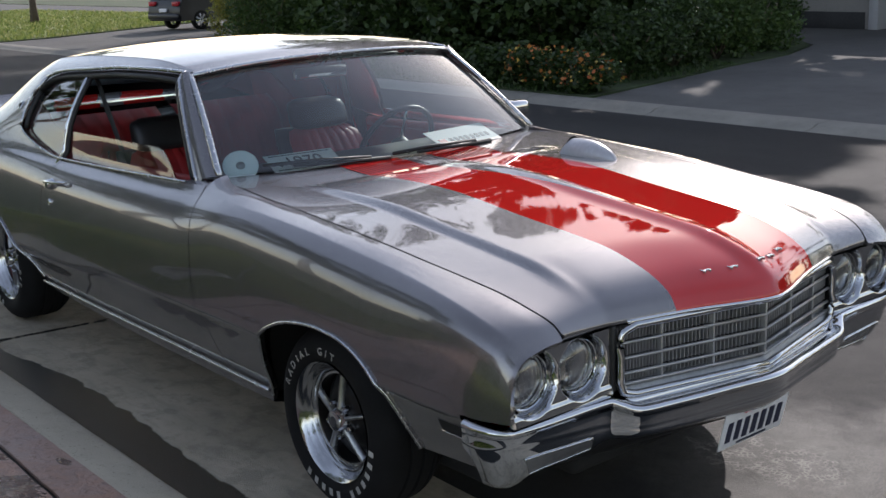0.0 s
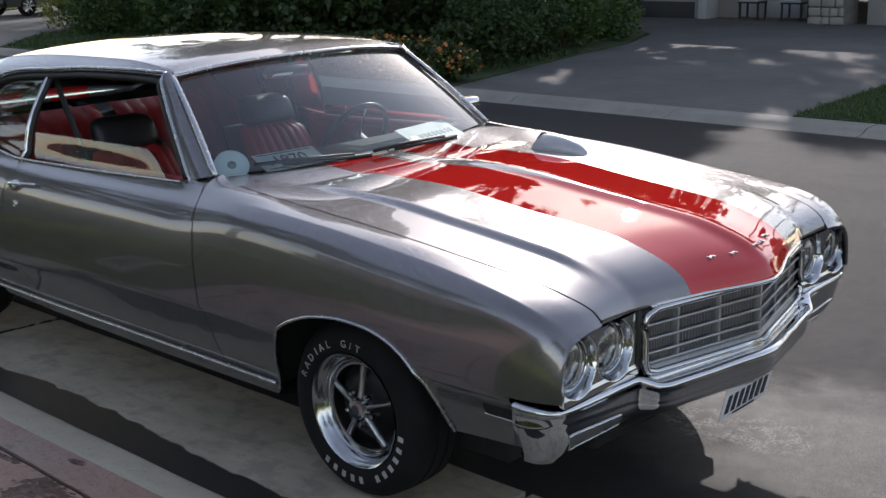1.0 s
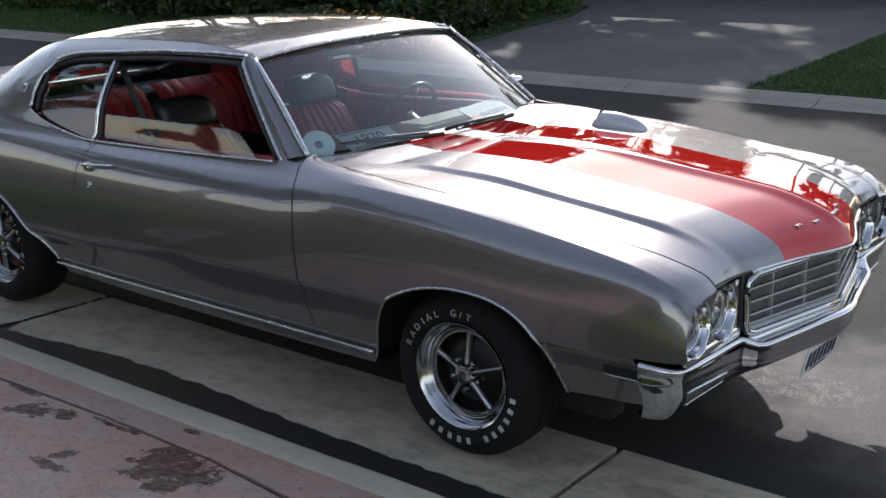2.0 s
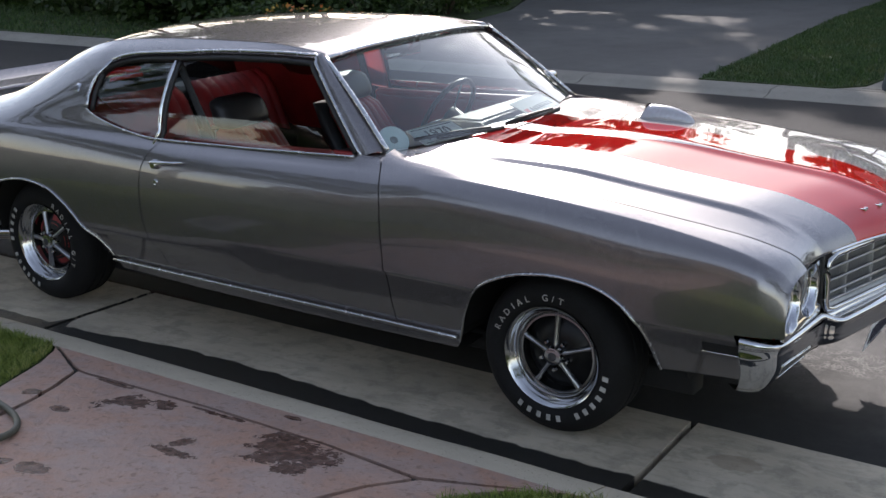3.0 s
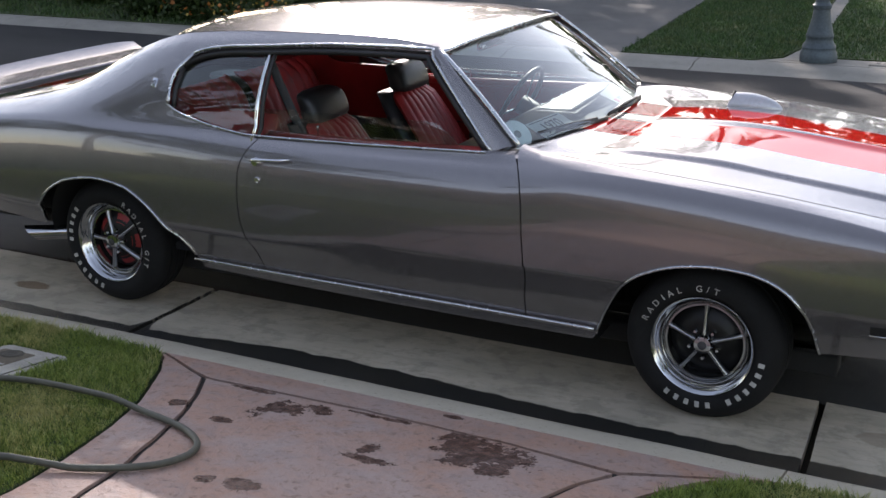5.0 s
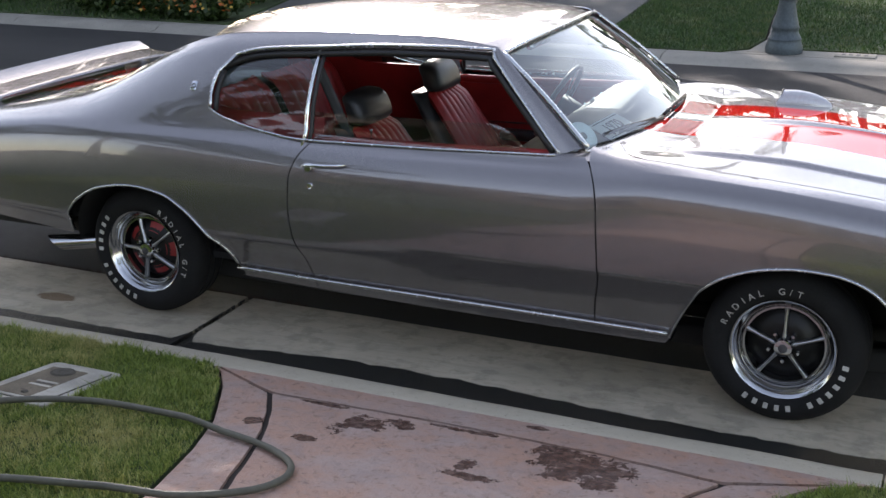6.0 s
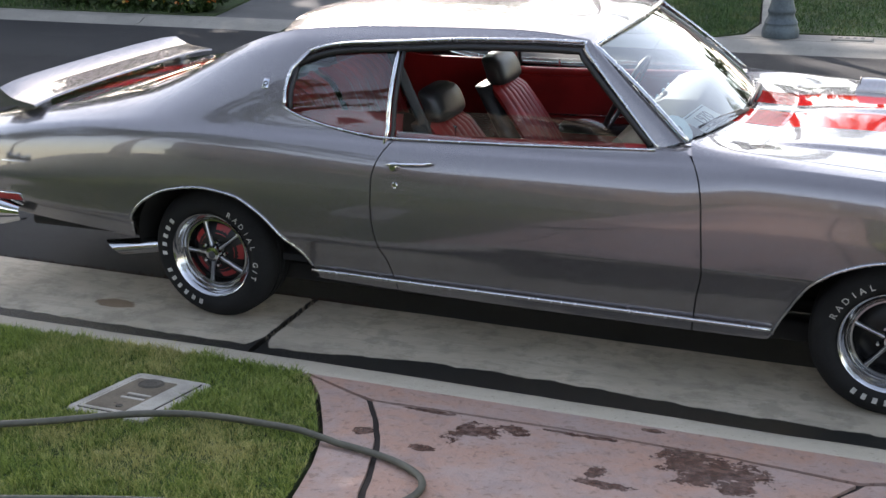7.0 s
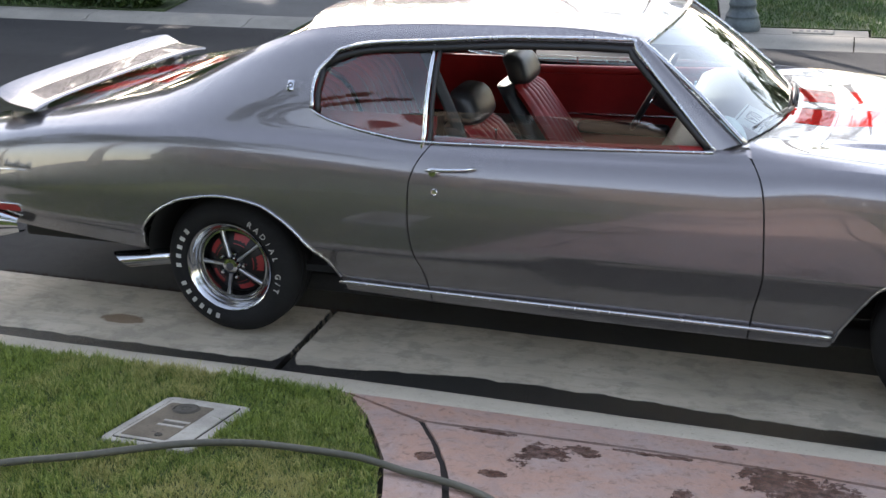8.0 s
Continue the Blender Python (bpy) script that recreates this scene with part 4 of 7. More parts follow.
P = []
for p, q in zip(line, d):
    zt, zf = p[2], p[3]
    P.append([bar_point(p, q, -0.085, zt - 0.005), bar_point(p, q, -0.05, zt - 0.001), bar_point(p, q, -0.016, zt), bar_point(p, q, -0.006, zt - 0.0015), bar_point(p, q, 0.001, zt - 0.006), bar_point(p, q, 0.003, zt - 0.013), bar_point(p, q, 0.001, zt - 0.021),
              bar_point(p, q, -0.003, zt * 0.72 + zf * 0.28), bar_point(p, q, -0.008, zt * 0.45 + zf * 0.55), bar_point(p, q, -0.011, zf + 0.013), bar_point(p, q, -0.0115, zf + 0.006), bar_point(p, q, -0.012, zf)]
             + [bar_low(p, q, t) for t in (0, 0.12, 0.3, 0.5, 0.7, 0.88, 1)] + [np.array((p[5] - 0.012, p[6] * 0.985, p[4] - 0.004)), np.array((p[5] - 0.04, p[6] * 0.96, p[4] + 0.004))])
bumper = sheet("front_bumper", P, CHROME, car, "chrome front bumper with pointed centre", depth=0, inside=(-5, 0, 0.45))
for k in (-1, 1):
    # closing plate at the wrapped end
    e_, f_ = (line[0], d[0]) if k < 0 else (line[-1], d[-1])
    P = [[pt, np.array((pt[0], pt[1] - k * 0.05, pt[2]))] for pt in ([bar_point(e_, f_, 0.002, e_[2] - 0.004), bar_point(e_, f_, 0.0, e_[3])] + [bar_low(e_, f_, t) for t in (0.3, 0.6, 1)])]
    sheet("bumper_end", P, CHROME, bumper, depth=0, inside=(5, 0, 0.4))
    pick = [(p, q) for p, q in zip(line, d) if 0.595 < k * p[1] < 0.845]
    sheet("parking_lamp", [[bar_low(p, q, t, 0.0008) for t in (0.34, 0.5, 0.68, 0.86)] for p, q in pick], SMOKE, bumper, "smoky parking lamp set in the bumper", depth=0, inside=(-5, 0, 0.4))
    tube("lamp_rim", [bar_low(p, q, 0.34, 0.001) for p, q in pick] + [bar_low(p, q, 0.86, 0.0015) for p, q in pick[::-1]], 0.0026, CHROME, bumper, closed=True, sides=6)
rows_ = [p for p in line if abs(p[1]) < 0.5]
sheet("grille_apron", [[(v_nose(p[1]) + 0.004, p[1], 0.512), (v_nose(p[1]) + 0.010, p[1], 0.508), (p[0] - 0.05, p[1], p[2] - 0.002), (p[0] - 0.06, p[1], p[2] - 0.03)] for p in rows_], CHROME, car, "chrome apron below the grille", depth=0, inside=(-5, 0, 0.2))
sheet("valance", [[(3.775 - 0.19 * abs(y), y, 0.42), (3.745 - 0.19 * abs(y), y, 0.36), (3.70 - 0.19 * abs(y), y, 0.322), (3.52, y, 0.31)] for y in np.linspace(-0.62, 0.62, 13)], BLACK, car, "black valance below the bumper", depth=0, inside=(-5, 0, 0.4))
# number plate with plain bars
PLATE = simple("white_plate", (0.72, 0.72, 0.74), 0.4, 0, 40, 0.08)
INK = simple("dark_blue_ink", (0.012, 0.015, 0.04), 0.5)
RED_INK = simple("red_ink", (0.55, 0.03, 0.04), 0.5)
pm = Matrix.Translation((3.768, 0.02, 0.336)) @ Matrix.Rotation(radians(14), 4, "Y")
bm = box_bm((-0.002, -0.152, -0.076), (0.002, 0.152, 0.076), 0.0018)
bmesh.ops.transform(bm, matrix=pm, verts=bm.verts)
plate = part("number_plate", bm, PLATE, car, "white plate with red script and dark bars")
for j in range(7):
    y = -0.118 + j * 0.039
    bm = box_bm((0.0025, y - 0.011, -0.052), (0.0045, y + 0.011, 0.016))
    bmesh.ops.transform(bm, matrix=pm, verts=bm.verts)
    part("plate_bar", bm, INK, plate, smooth=False)
letters("plate_word", "California", 0.036, 0.0008, pm @ Matrix.Translation((0.003, 0, 0.044)) @ Matrix.Rotation(radians(90), 4, "Z") @ Matrix.Rotation(radians(90), 4, "X"), RED_INK, plate, "red state name")
bm = box_bm((0.0025, -0.07, -0.069), (0.004, 0.07, -0.062))
bmesh.ops.transform(bm, matrix=pm, verts=bm.verts)
part("plate_bar", bm, INK, plate, smooth=False)
# bright nose edge and maker's name as plain blocks
tube("bonnet_edge_trim", [(float(NOSE(abs(y))) + 0.004, y, 0.727) for y in np.linspace(-0.47, 0.47, 41)], 0.0065, CHROME, hood, "bright edge strip", sides=6)
for y in (-0.165, -0.085, 0.015, 0.085, 0.165):
    x = float(NOSE(abs(y))) - 0.075
    z = hood_z(x, y)
    for dy in (-0.011, 0.011):
        box("nose_letter_block", (x - 0.010, y + dy - 0.003, z - 0.004), (x + 0.010, y + dy + 0.003, z + 0.004), CHROME, hood, "small chrome block", bevel=0.001)
    box("nose_letter_block", (x - 0.003, y - 0.009, z - 0.004), (x + 0.003, y + 0.009, z + 0.004), CHROME, hood, bevel=0.001)
# cowl vents: flat black strips carry the shade inside the slots as colour
SLOT_SHADE = simple("vent_shade", (0.004, 0.004, 0.004), 1.0, 0, 30, 0.1, Specular_IOR_Level=0.0)
for k in (-1, 1):
    V, F = [], []
    for j in range(15):
        y = k * (0.046 + j * 0.0196)
        vv = abs(y) / 0.765
        x0, x1 = 2.03 + 0.15 * (1 - vv * vv), 2.2685 + 0.10 * (1 - vv * vv)
        for xx in np.linspace(x1 - 0.145, x1 - 0.014, 5):
            u = (xx - x0) / (x1 - x0)
            z = (0.957 - 0.004 * (1 - vv * vv)) * (1 - u) + hood_z(x1 + 0.005, y) * u + 0.0008
            V += [(xx, y - 0.0032, z), (xx, y + 0.0032, z)]
        F += grid_faces(5, 2, j * 10)
    vent = pydata("cowl_vent", V, F, SLOT_SHADE, cowl, "row of flat dark strips, the shade in the vent slots", smooth=False)
    vent["kind"] = "stuff"
# wipers
for pts in ([(2.185, -0.10, 0.957), (2.150, -0.30, 0.966), (2.105, -0.48, 0.972)], [(2.165, 0.42, 0.957), (2.195, 0.2, 0.964), (2.20, 0.02, 0.966)]):
    wp = tube("wiper", pts, [0.010, 0.008, 0.006], BLACK, car, "black wiper arm", sides=6)
    p = np.array(pts)
    mid = p[1] * 0.5 + p[2] * 0.5
    way = (p[2] - p[1]) / np.linalg.norm(p[2] - p[1])
    tube("wiper_blade", [mid - way * 0.22 + np.array((-0.012, 0, 0.008)), mid + np.array((-0.012, 0, 0.012)), mid + way * 0.2 + np.array((-0.012, 0, 0.006))], 0.0075, BLACK, wp, sides=6)
    for q in (-0.12, -0.04, 0.06, 0.13):
        tube("blade_clip", [mid + way * q + np.array((0, 0, 0.0)), mid + way * (q + 0.02) + np.array((-0.012, 0, 0.012))], 0.004, BLACK, wp, sides=5)
# bonnet gauge pod
P = []
for t in np.linspace(0, 1, 24):
    x = 2.575 + 0.245 * t
    r = math.sqrt(max(0.0, 1 - t**2.2)) * (0.93 + 0.07 * math.sin(math.pi * t))
    P.append([(x + 0.03 * (1 - t) * math.sin(w), 0.455 + 0.056 * r * math.cos(w), hood_z(x, 0.455) - 0.006 + 0.068 * r * math.sin(w)) for w in np.linspace(0, math.pi, 18)])
pod = sheet("gauge_pod", P, SILVER, car, "pale silver teardrop gauge pod on the bonnet", depth=0, inside=(0, 0.455, 0.85))
lathe("gauge_face", [(0.004, 0.0), (0.004, 0.040), (0.0, 0.044)], (2.600, 0.455, hood_z(2.60, 0.455) + 0.020), BLACK, pod, "dark gauge face", axis="x", sign=-1, seg=24)
# door mirror on the street side
mir = box("door_mirror", (1.83, 0.78, 0.985), (1.90, 0.90, 1.055), CHROME, car, "chrome door mirror", bevel=0.022, segments=3)
tube("mirror_stem", [(1.87, 0.80, 0.945), (1.868, 0.815, 0.97), (1.866, 0.83, 0.995)], [0.022, 0.014, 0.014], CHROME, mir, sides=10)
# tail pipe
for k in (-1, 1):
    a_, b_ = Vector((-0.30, k * 0.70, 0.297)), Vector((-0.575, k * 0.83, 0.290))
    axis = (b_ - a_).normalized()
    side = axis.cross(Vector((0, 0, 1))).normalized()
    rise = side.cross(axis)
    V, F = [], []
    for dist, rad, cut in ((0.0, 0.033, 0), (0.04, 0.033, 0), (0.05, 0.036, 0), (None, 0.037, 1), (None, 0.033, 1), (0.16, 0.033, 0)):
        for i in range(24):
            w = math.tau * i / 24
            along = dist if not cut else (b_ - a_).length - 0.045 + 0.035 * math.cos(w) + 0.001 * (rad > 0.035)
            V.append(a_ + axis * along + (side * math.sin(w) + rise * math.cos(w)) * rad)
    for r0 in range(5):
        F += [(r0 * 24 + i, r0 * 24 + (i + 1) % 24, r0 * 24 + 24 + (i + 1) % 24, r0 * 24 + 24 + i) for i in range(24)]
    pipe = pydata("tail_pipe", V, F, RIM, car, "dull chrome slash-cut exhaust tip")
    pipe.data.set_sharp_from_angle(angle=radians(45))
    tube("pipe_bore", [a_ + axis * 0.155, a_ + axis * 0.165], 0.0325, BLACK, pipe, sides=18)
# rear bumper
path = [(-0.98, 0.905, 0.47, 0.40), (-1.15, 0.905, 0.50, 0.36), (-1.33, 0.84, 0.52, 0.36), (-1.39, 0.6, 0.52, 0.36), (-1.40, 0.0, 0.52, 0.36)]
path = [(x, -y, a, b) for x, y, a, b in path] + [(x, y, a, b) for x, y, a, b in path[-2::-1]]
arr = np.array(path)
tt = np.linspace(0, len(arr) - 1, 80)
line = np.stack([pchip(np.arange(len(arr)), arr[:, i])(tt) for i in range(4)], 1)
P = []
d = np.gradient(line[:, :2], axis=0)
for (x, y, a, b), (dx, dy) in zip(line, d):
    n = np.array((-dy, dx)) / math.hypot(dx, dy)
    P.append([(x + n[0] * o, y + n[1] * o, b + (a - b) * h) for o, h in ((-0.05, 1), (-0.01, 1), (0.006, 0.9), (0.008, 0.6), (0.0, 0.1), (-0.03, 0), (-0.05, 0.05))])
sheet("rear_bumper", P, CHROME, car, "chrome rear bumper", depth=0, inside=(0, 0, 0.44))

# ---- the car: cabin ----
CARPET = simple("black_carpet", (0.012, 0.012, 0.013), 0.95, 0, 200, 0.4, 0.4)
DASH = leather("dark_dash_vinyl", (0.018, 0.022, 0.024), 0.38)
HEADLINER = leather("red_headliner", (0.20, 0.015, 0.015), 0.7)
CARD = simple("white_card", (0.70, 0.72, 0.72), 0.6, 0, 30, 0.05)
CARDINK = simple("dark_print", (0.03, 0.035, 0.045), 0.6)
DISC = simple("pale_blue_disc", (0.72, 0.79, 0.82), 0.4, 0, 30, 0.06)
BELTWEB = simple("grey_belt_webbing", (0.05, 0.052, 0.055), 0.8, 0, 200, 0.2)
box("cabin_floor", (0.0, -0.74, 0.30), (2.08, 0.74, 0.33), CARPET, car, "black carpet floor")
box("firewall", (2.0, -0.74, 0.32), (2.05, 0.74, 0.90), BLACK, car)


def pleats(cx, y0, y1, z0, z1, n, lean, depth, up_x):
    """A pleated pad: columns across y, leaning backwards with height."""
    P = []
    for y in np.linspace(y0, y1, n * 8 + 1):
        f = (y - y0) / (y1 - y0)
        rib = abs(math.sin(math.pi * n * f)) ** 0.6
        edge = min(1, 12 * f, 12 * (1 - f))
        row = []
        for t in np.linspace(0, 1, 14):
            bulge = 0.02 * math.sin(math.pi * min(1, t * 1.02))
            x = cx + depth * edge ** 0.5 + 0.012 * rib + bulge - lean * t
            z = z0 + (z1 - z0) * t
            if t > 0.85:
                x -= up_x * ((t - 0.85) / 0.15) ** 2
            row.append((x, y, z))
        P.append(row)
    return P


def seat(cy):
    """A bucket seat with a tall headrest."""
    y0, y1 = cy - 0.25, cy + 0.25
    bm = box_bm((1.02, y0, 0.34), (1.53, y1, 0.50), 0.05, 3)
    cush = part("seat_cushion", bm, RED_VINYL, car, "red pleated vinyl seat cushion")
    for j in range(7):
        y = cy - 0.17 + j * 0.057
        tube("seat_roll", [(1.08, y, 0.50), (1.25, y, 0.512), (1.45, y, 0.505), (1.52, y, 0.475)], 0.03, RED_VINYL, cush, sides=8, flat=0.55)
    # backrest shell
    S = []
    for t in np.linspace(0, 1, 12):
        x = 1.17 - 0.27 * t
        z = 0.46 + 0.455 * t
        hw = 0.25 - 0.035 * t**3
        ring = []
        for w in np.linspace(0, 2 * math.pi, 25)[:-1]:
            c, s = math.cos(w), math.sin(w)
            ring.append((x + 0.065 * np.sign(s) * abs(s) ** 0.6 * (1 - 0.35 * t), cy + hw * np.sign(c) * abs(c) ** 0.5, z))
        S.append(ring)
    V = [p for r in S for p in r]
    F = grid_faces(12, 24, 0, False, wrap=True) + [[11 * 24 + i for i in range(24)]]
    back_ = pydata("seat_back", V, F, BLACK_VINYL, car, "black vinyl seat back shell")
    P = []
    for y in np.linspace(-1, 1, 8 * 8 + 1):
        f = (y + 1) / 2
        rib = abs(math.sin(math.pi * 8 * f)) ** 0.5
        row = []
        for t in np.linspace(0, 1, 16):
            hw = (0.220 - 0.03 * t**2) * (1 if t < 0.86 else math.sqrt(max(0.02, 1 - ((t - 0.86) / 0.15) ** 2)))
            e = 1 - abs(y) ** 4
            x = 1.235 - 0.27 * t - 0.02 * t + 0.030 * e + 0.014 * rib * e + 0.012 * math.sin(math.pi * t) - 0.03 * smooth01(0.85, 1, t)
            row.append((x, cy + hw * y, 0.50 + 0.435 * t))
        P.append(row)
    sheet("seat_pleats", P, RED_VINYL, back_, "red pleated vinyl facing", depth=0.02, inside=(-5, 0, 0.6))
    # headrest
    S = []
    for t in np.linspace(0, 1, 13):
        z = 0.905 + 0.142 * t
        x = 0.955 - 0.05 * t + 0.012 * math.sin(math.pi * t)
        q = math.sqrt(max(0.0, 1 - (2 * abs(t - 0.51) / 1.04) ** 5))
        ring = []
        for w in np.linspace(0, 2 * math.pi, 21)[:-1]:
            c, s = math.cos(w), math.sin(w)
            ring.append((x + 0.055 * q * np.sign(s) * abs(s) ** 0.75, cy + (0.160 - 0.012 * t) * q ** 0.6 * np.sign(c) * abs(c) ** 0.4, z))
        S.append(ring)
    V = [p for r in S for p in r]
    F = grid_faces(13, 20, 0, False, wrap=True) + [[12 * 20 + i for i in range(20)], list(range(20))[::-1]]
    pydata("headrest", V, F, BLACK_VINYL, back_, "black padded headrest")


seat(-0.40)
seat(0.40)
# rear bench
box("rear_cushion", (0.42, -0.62, 0.34), (0.86, 0.62, 0.50), RED_VINYL, car, "red rear bench cushion", bevel=0.05, segments=3)
for k in (-1, 1):
    P = pleats(0.38, min(k * 0.04, k * 0.62), max(k * 0.04, k * 0.62), 0.48, 1.0, 7, 0.20, 0.03, 0.06)
    sheet("rear_seat_back", P, RED_VINYL, car, "red pleated rear seat back", depth=0.05, inside=(-5, 0, 0.6))
for k in (-1, 1):
    lathe("shelf_speaker", [(0.0, 0.115), (0.016, 0.11), (0.020, 0.09), (0.012, 0.07), (0.010, 0.0)], (-0.12, k * 0.33, 0.913), GRILLE_GREY, car, "pale round shelf speaker", axis="z", seg=28)
box("package_shelf", (-0.45, -0.60, 0.885), (0.17, 0.60, 0.912), DASH, car, "dark rear parcel shelf", bevel=0.01)
box("rear_shelf_roll", (0.02, -0.60, 0.875), (0.16, 0.60, 0.955), BLACK_VINYL, car, bevel=0.02)
for k in (-1, 1):
    P = [[(x, k * (0.735 + 0.02 * math.sin(3 * v)), 0.36 + (float(BELT(x)) - 0.012 - 0.36) * v) for v in np.linspace(0, 1, 8)] for x in np.linspace(0.86, 2.0, 16)]
    panel = sheet("door_panel", P, RED_VINYL, car, "red vinyl inner door panel", depth=0.02, inside=(0, k * 3, 0.6))
    tube("door_panel_roll", [(x, k * 0.745, float(BELT(x)) - 0.018) for x in np.linspace(0.88, 1.98, 14)], 0.022, RED_VINYL, panel, "padded red top roll", sides=8)
    box("armrest", (1.15, min(k * 0.66, k * 0.74), 0.60), (1.60, max(k * 0.66, k * 0.74), 0.655), BLACK_VINYL, panel, "black armrest", bevel=0.02)
    tube("panel_strip", [(0.90, k * 0.722, 0.68), (1.97, k * 0.722, 0.70)], 0.006, CHROME, panel, sides=6)
    tube("lock_knob", [(1.13, k * 0.75, 0.92), (1.13, k * 0.75, 0.955), (1.13, k * 0.75, 0.962)], [0.004, 0.004, 0.008], CHROME, panel, "chrome lock knob", sides=8)
    P = [[(x, k * (0.74 - 0.10 * v), 0.66 + (0.97 - 0.66 + 0.14 * smooth01(0.4, 0.1, x)) * v) for v in np.linspace(0, 1, 6)] for x in np.linspace(-0.1, 0.86, 14)]
    sheet("quarter_trim", P, RED_VINYL, car, "red vinyl rear side trim", depth=0.01, inside=(0, k * 3, 0.6))
    P = [[np.array((x, k * (abs(skin(x, s_)[1]) - 0.018), skin(x, s_)[2] - 0.012)) for s_ in np.linspace(s_at(x, float(WTOP(x))), 12, 5)] for x in np.linspace(0.41, 1.62, 20)]
    sheet("rail_lining", P, BLACK_VINYL, car, depth=0, inside=(0, k * 3, 1.3))
    P = [[np.array((x, k * (abs(skin(x, s_)[1]) - 0.02), skin(x, s_)[2] - 0.01)) for s_ in np.linspace(s_at(x, 0.93), 11.9, 8)] for x in np.linspace(-0.35, 0.40, 16)]
    sheet("pillar_lining", P, HEADLINER, car, "red pillar lining", depth=0, inside=(0, k * 3, 1.1))
    # glass: quarter pane raised, door pane half lowered
    P = [[on_skin(x, float(BELT(x)) + (float(WTOP(x)) - float(BELT(x))) * v, -0.018, k) for v in np.linspace(0, 1, 8)] for x in np.linspace(0.412, 0.868, 16)]
    g1 = sheet("quarter_glass", P, GLASS, car, "raised tinted quarter window", depth=0.004)
    g1.visible_shadow = False
    tube("glass_divider", [on_skin(0.872, z, -0.010, k) for z in np.linspace(0.90, 1.265, 8)], 0.0095, CHROME, g1, "bright upright window edge", sides=8, flat=1.0)
    tube("glass_divider", [on_skin(0.893, z, -0.016, k) for z in np.linspace(0.90, 1.268, 8)], 0.010, BLACK, g1, "black window seal", sides=6)
    topz = 1.035 if k < 0 else 0.955
    P = [[on_skin(x, float(BELT(x)) - 0.02 + (topz + 0.012 * (x - 0.9) - float(BELT(x)) + 0.02) * v * (1 - smooth01(1.70, 1.90, x)), -0.020, k) for v in np.linspace(0, 1, 8)] for x in np.linspace(0.90, 1.90, 24)]
    g2 = sheet("door_glass", P, GLASS, car, "half-lowered door window", depth=0.004)
    g2.visible_shadow = False
    # black seal inside the upper frame and pillar
    tube("window_seal", [on_skin(x, float(WTOP(x)) - 0.012, -0.012, k) for x in spread(0.43, 1.615, 30)] + [np.array((1.60 + (1.925 - 1.60) * t, k * (0.645 + (0.785 - 0.645) * t ** 0.85), 1.272 + (0.95 - 1.272) * t)) for t in np.linspace(0.08, 1, 10)], 0.014, BLACK, car, "black window seal", sides=6)
    tube("tail_seal", [on_skin(0.418 + 0.01 * abs(t), 1.085 + 0.085 * t, -0.012, k) for t in np.linspace(-0.9, 1.0, 8)], 0.012, BLACK, car, sides=6)
# ceiling lining
P = [[(x, y, roof_z(x, y) - 0.045) for y in np.linspace(-0.58, 0.58, 12)] for x in np.linspace(0.24, 1.66, 16)]
sheet("headlining", P, HEADLINER, car, "red headlining", depth=0, inside=(0, 0, 4))
# dash, wheel, mirror, visors
P = []
for y in np.linspace(-0.74, 0.74, 24):
    b = 0.14 * (1 - (y / 0.74) ** 2)
    P.append([(2.05 + b, y, 0.938), (1.95 + b * 0.8, y, 0.946), (1.80, y, 0.940), (1.745, y, 0.92), (1.73, y, 0.88), (1.78, y, 0.76), (1.80, y, 0.62)])
dash = sheet("dashboard", P, DASH, car, "dark padded dashboard", depth=0.0, inside=(0.5, 0, 0.6))
for y in (0.28, 0.42, 0.54):
    lathe("dash_dial", [(0.0, 0.048), (0.01, 0.05), (0.012, 0.044), (0.004, 0.04), (0.004, 0.0)], (1.735, y, 0.865), CHROME, dash, "round dial with chrome ring", axis="x", sign=-1, seg=24)
wc, wn_ = np.array((1.56, 0.40, 0.885)), np.array((-0.88, 0, 0.47))
e1 = np.array((0, 1, 0.0))
e2 = np.cross(wn_, e1)
e2 /= np.linalg.norm(e2)
steer = tube("steering_wheel", [wc + 0.19 * (math.cos(w) * e1 + math.sin(w) * e2) for w in np.linspace(0, 2 * math.pi, 41)[:-1]], 0.0125, BLACK_VINYL, car, "black steering wheel with bright spokes", closed=True, sides=8, up=(-0.88, 0, 0.47))
for w in (0.15, math.pi - 0.15, -math.pi / 2):
    tube("wheel_spoke", [wc + 0.02 * wn_ * -1 + 0.04 * (math.cos(w) * e1 + math.sin(w) * e2), wc + 0.185 * (math.cos(w) * e1 + math.sin(w) * e2)], 0.010, CHROME, steer, sides=6, flat=0.5)
tube("steering_column", [wc - 0.01 * wn_, wc - 0.30 * wn_], [0.05, 0.045], BLACK, steer, sides=14)
tube("indicator_stalk", [wc - 0.06 * wn_, wc - 0.05 * wn_ + np.array((0, 0.16, 0.02))], 0.005, CHROME, steer, sides=6)
rm = box("rear_view_mirror", (1.58, -0.13, 1.215), (1.605, 0.13, 1.275), CHROME, car, "chrome rear-view mirror", bevel=0.010)
tube("mirror_arm", [(1.60, 0, 1.27), (1.64, 0, 1.30), (1.66, 0, 1.315)], 0.008, CHROME, rm, sides=6)
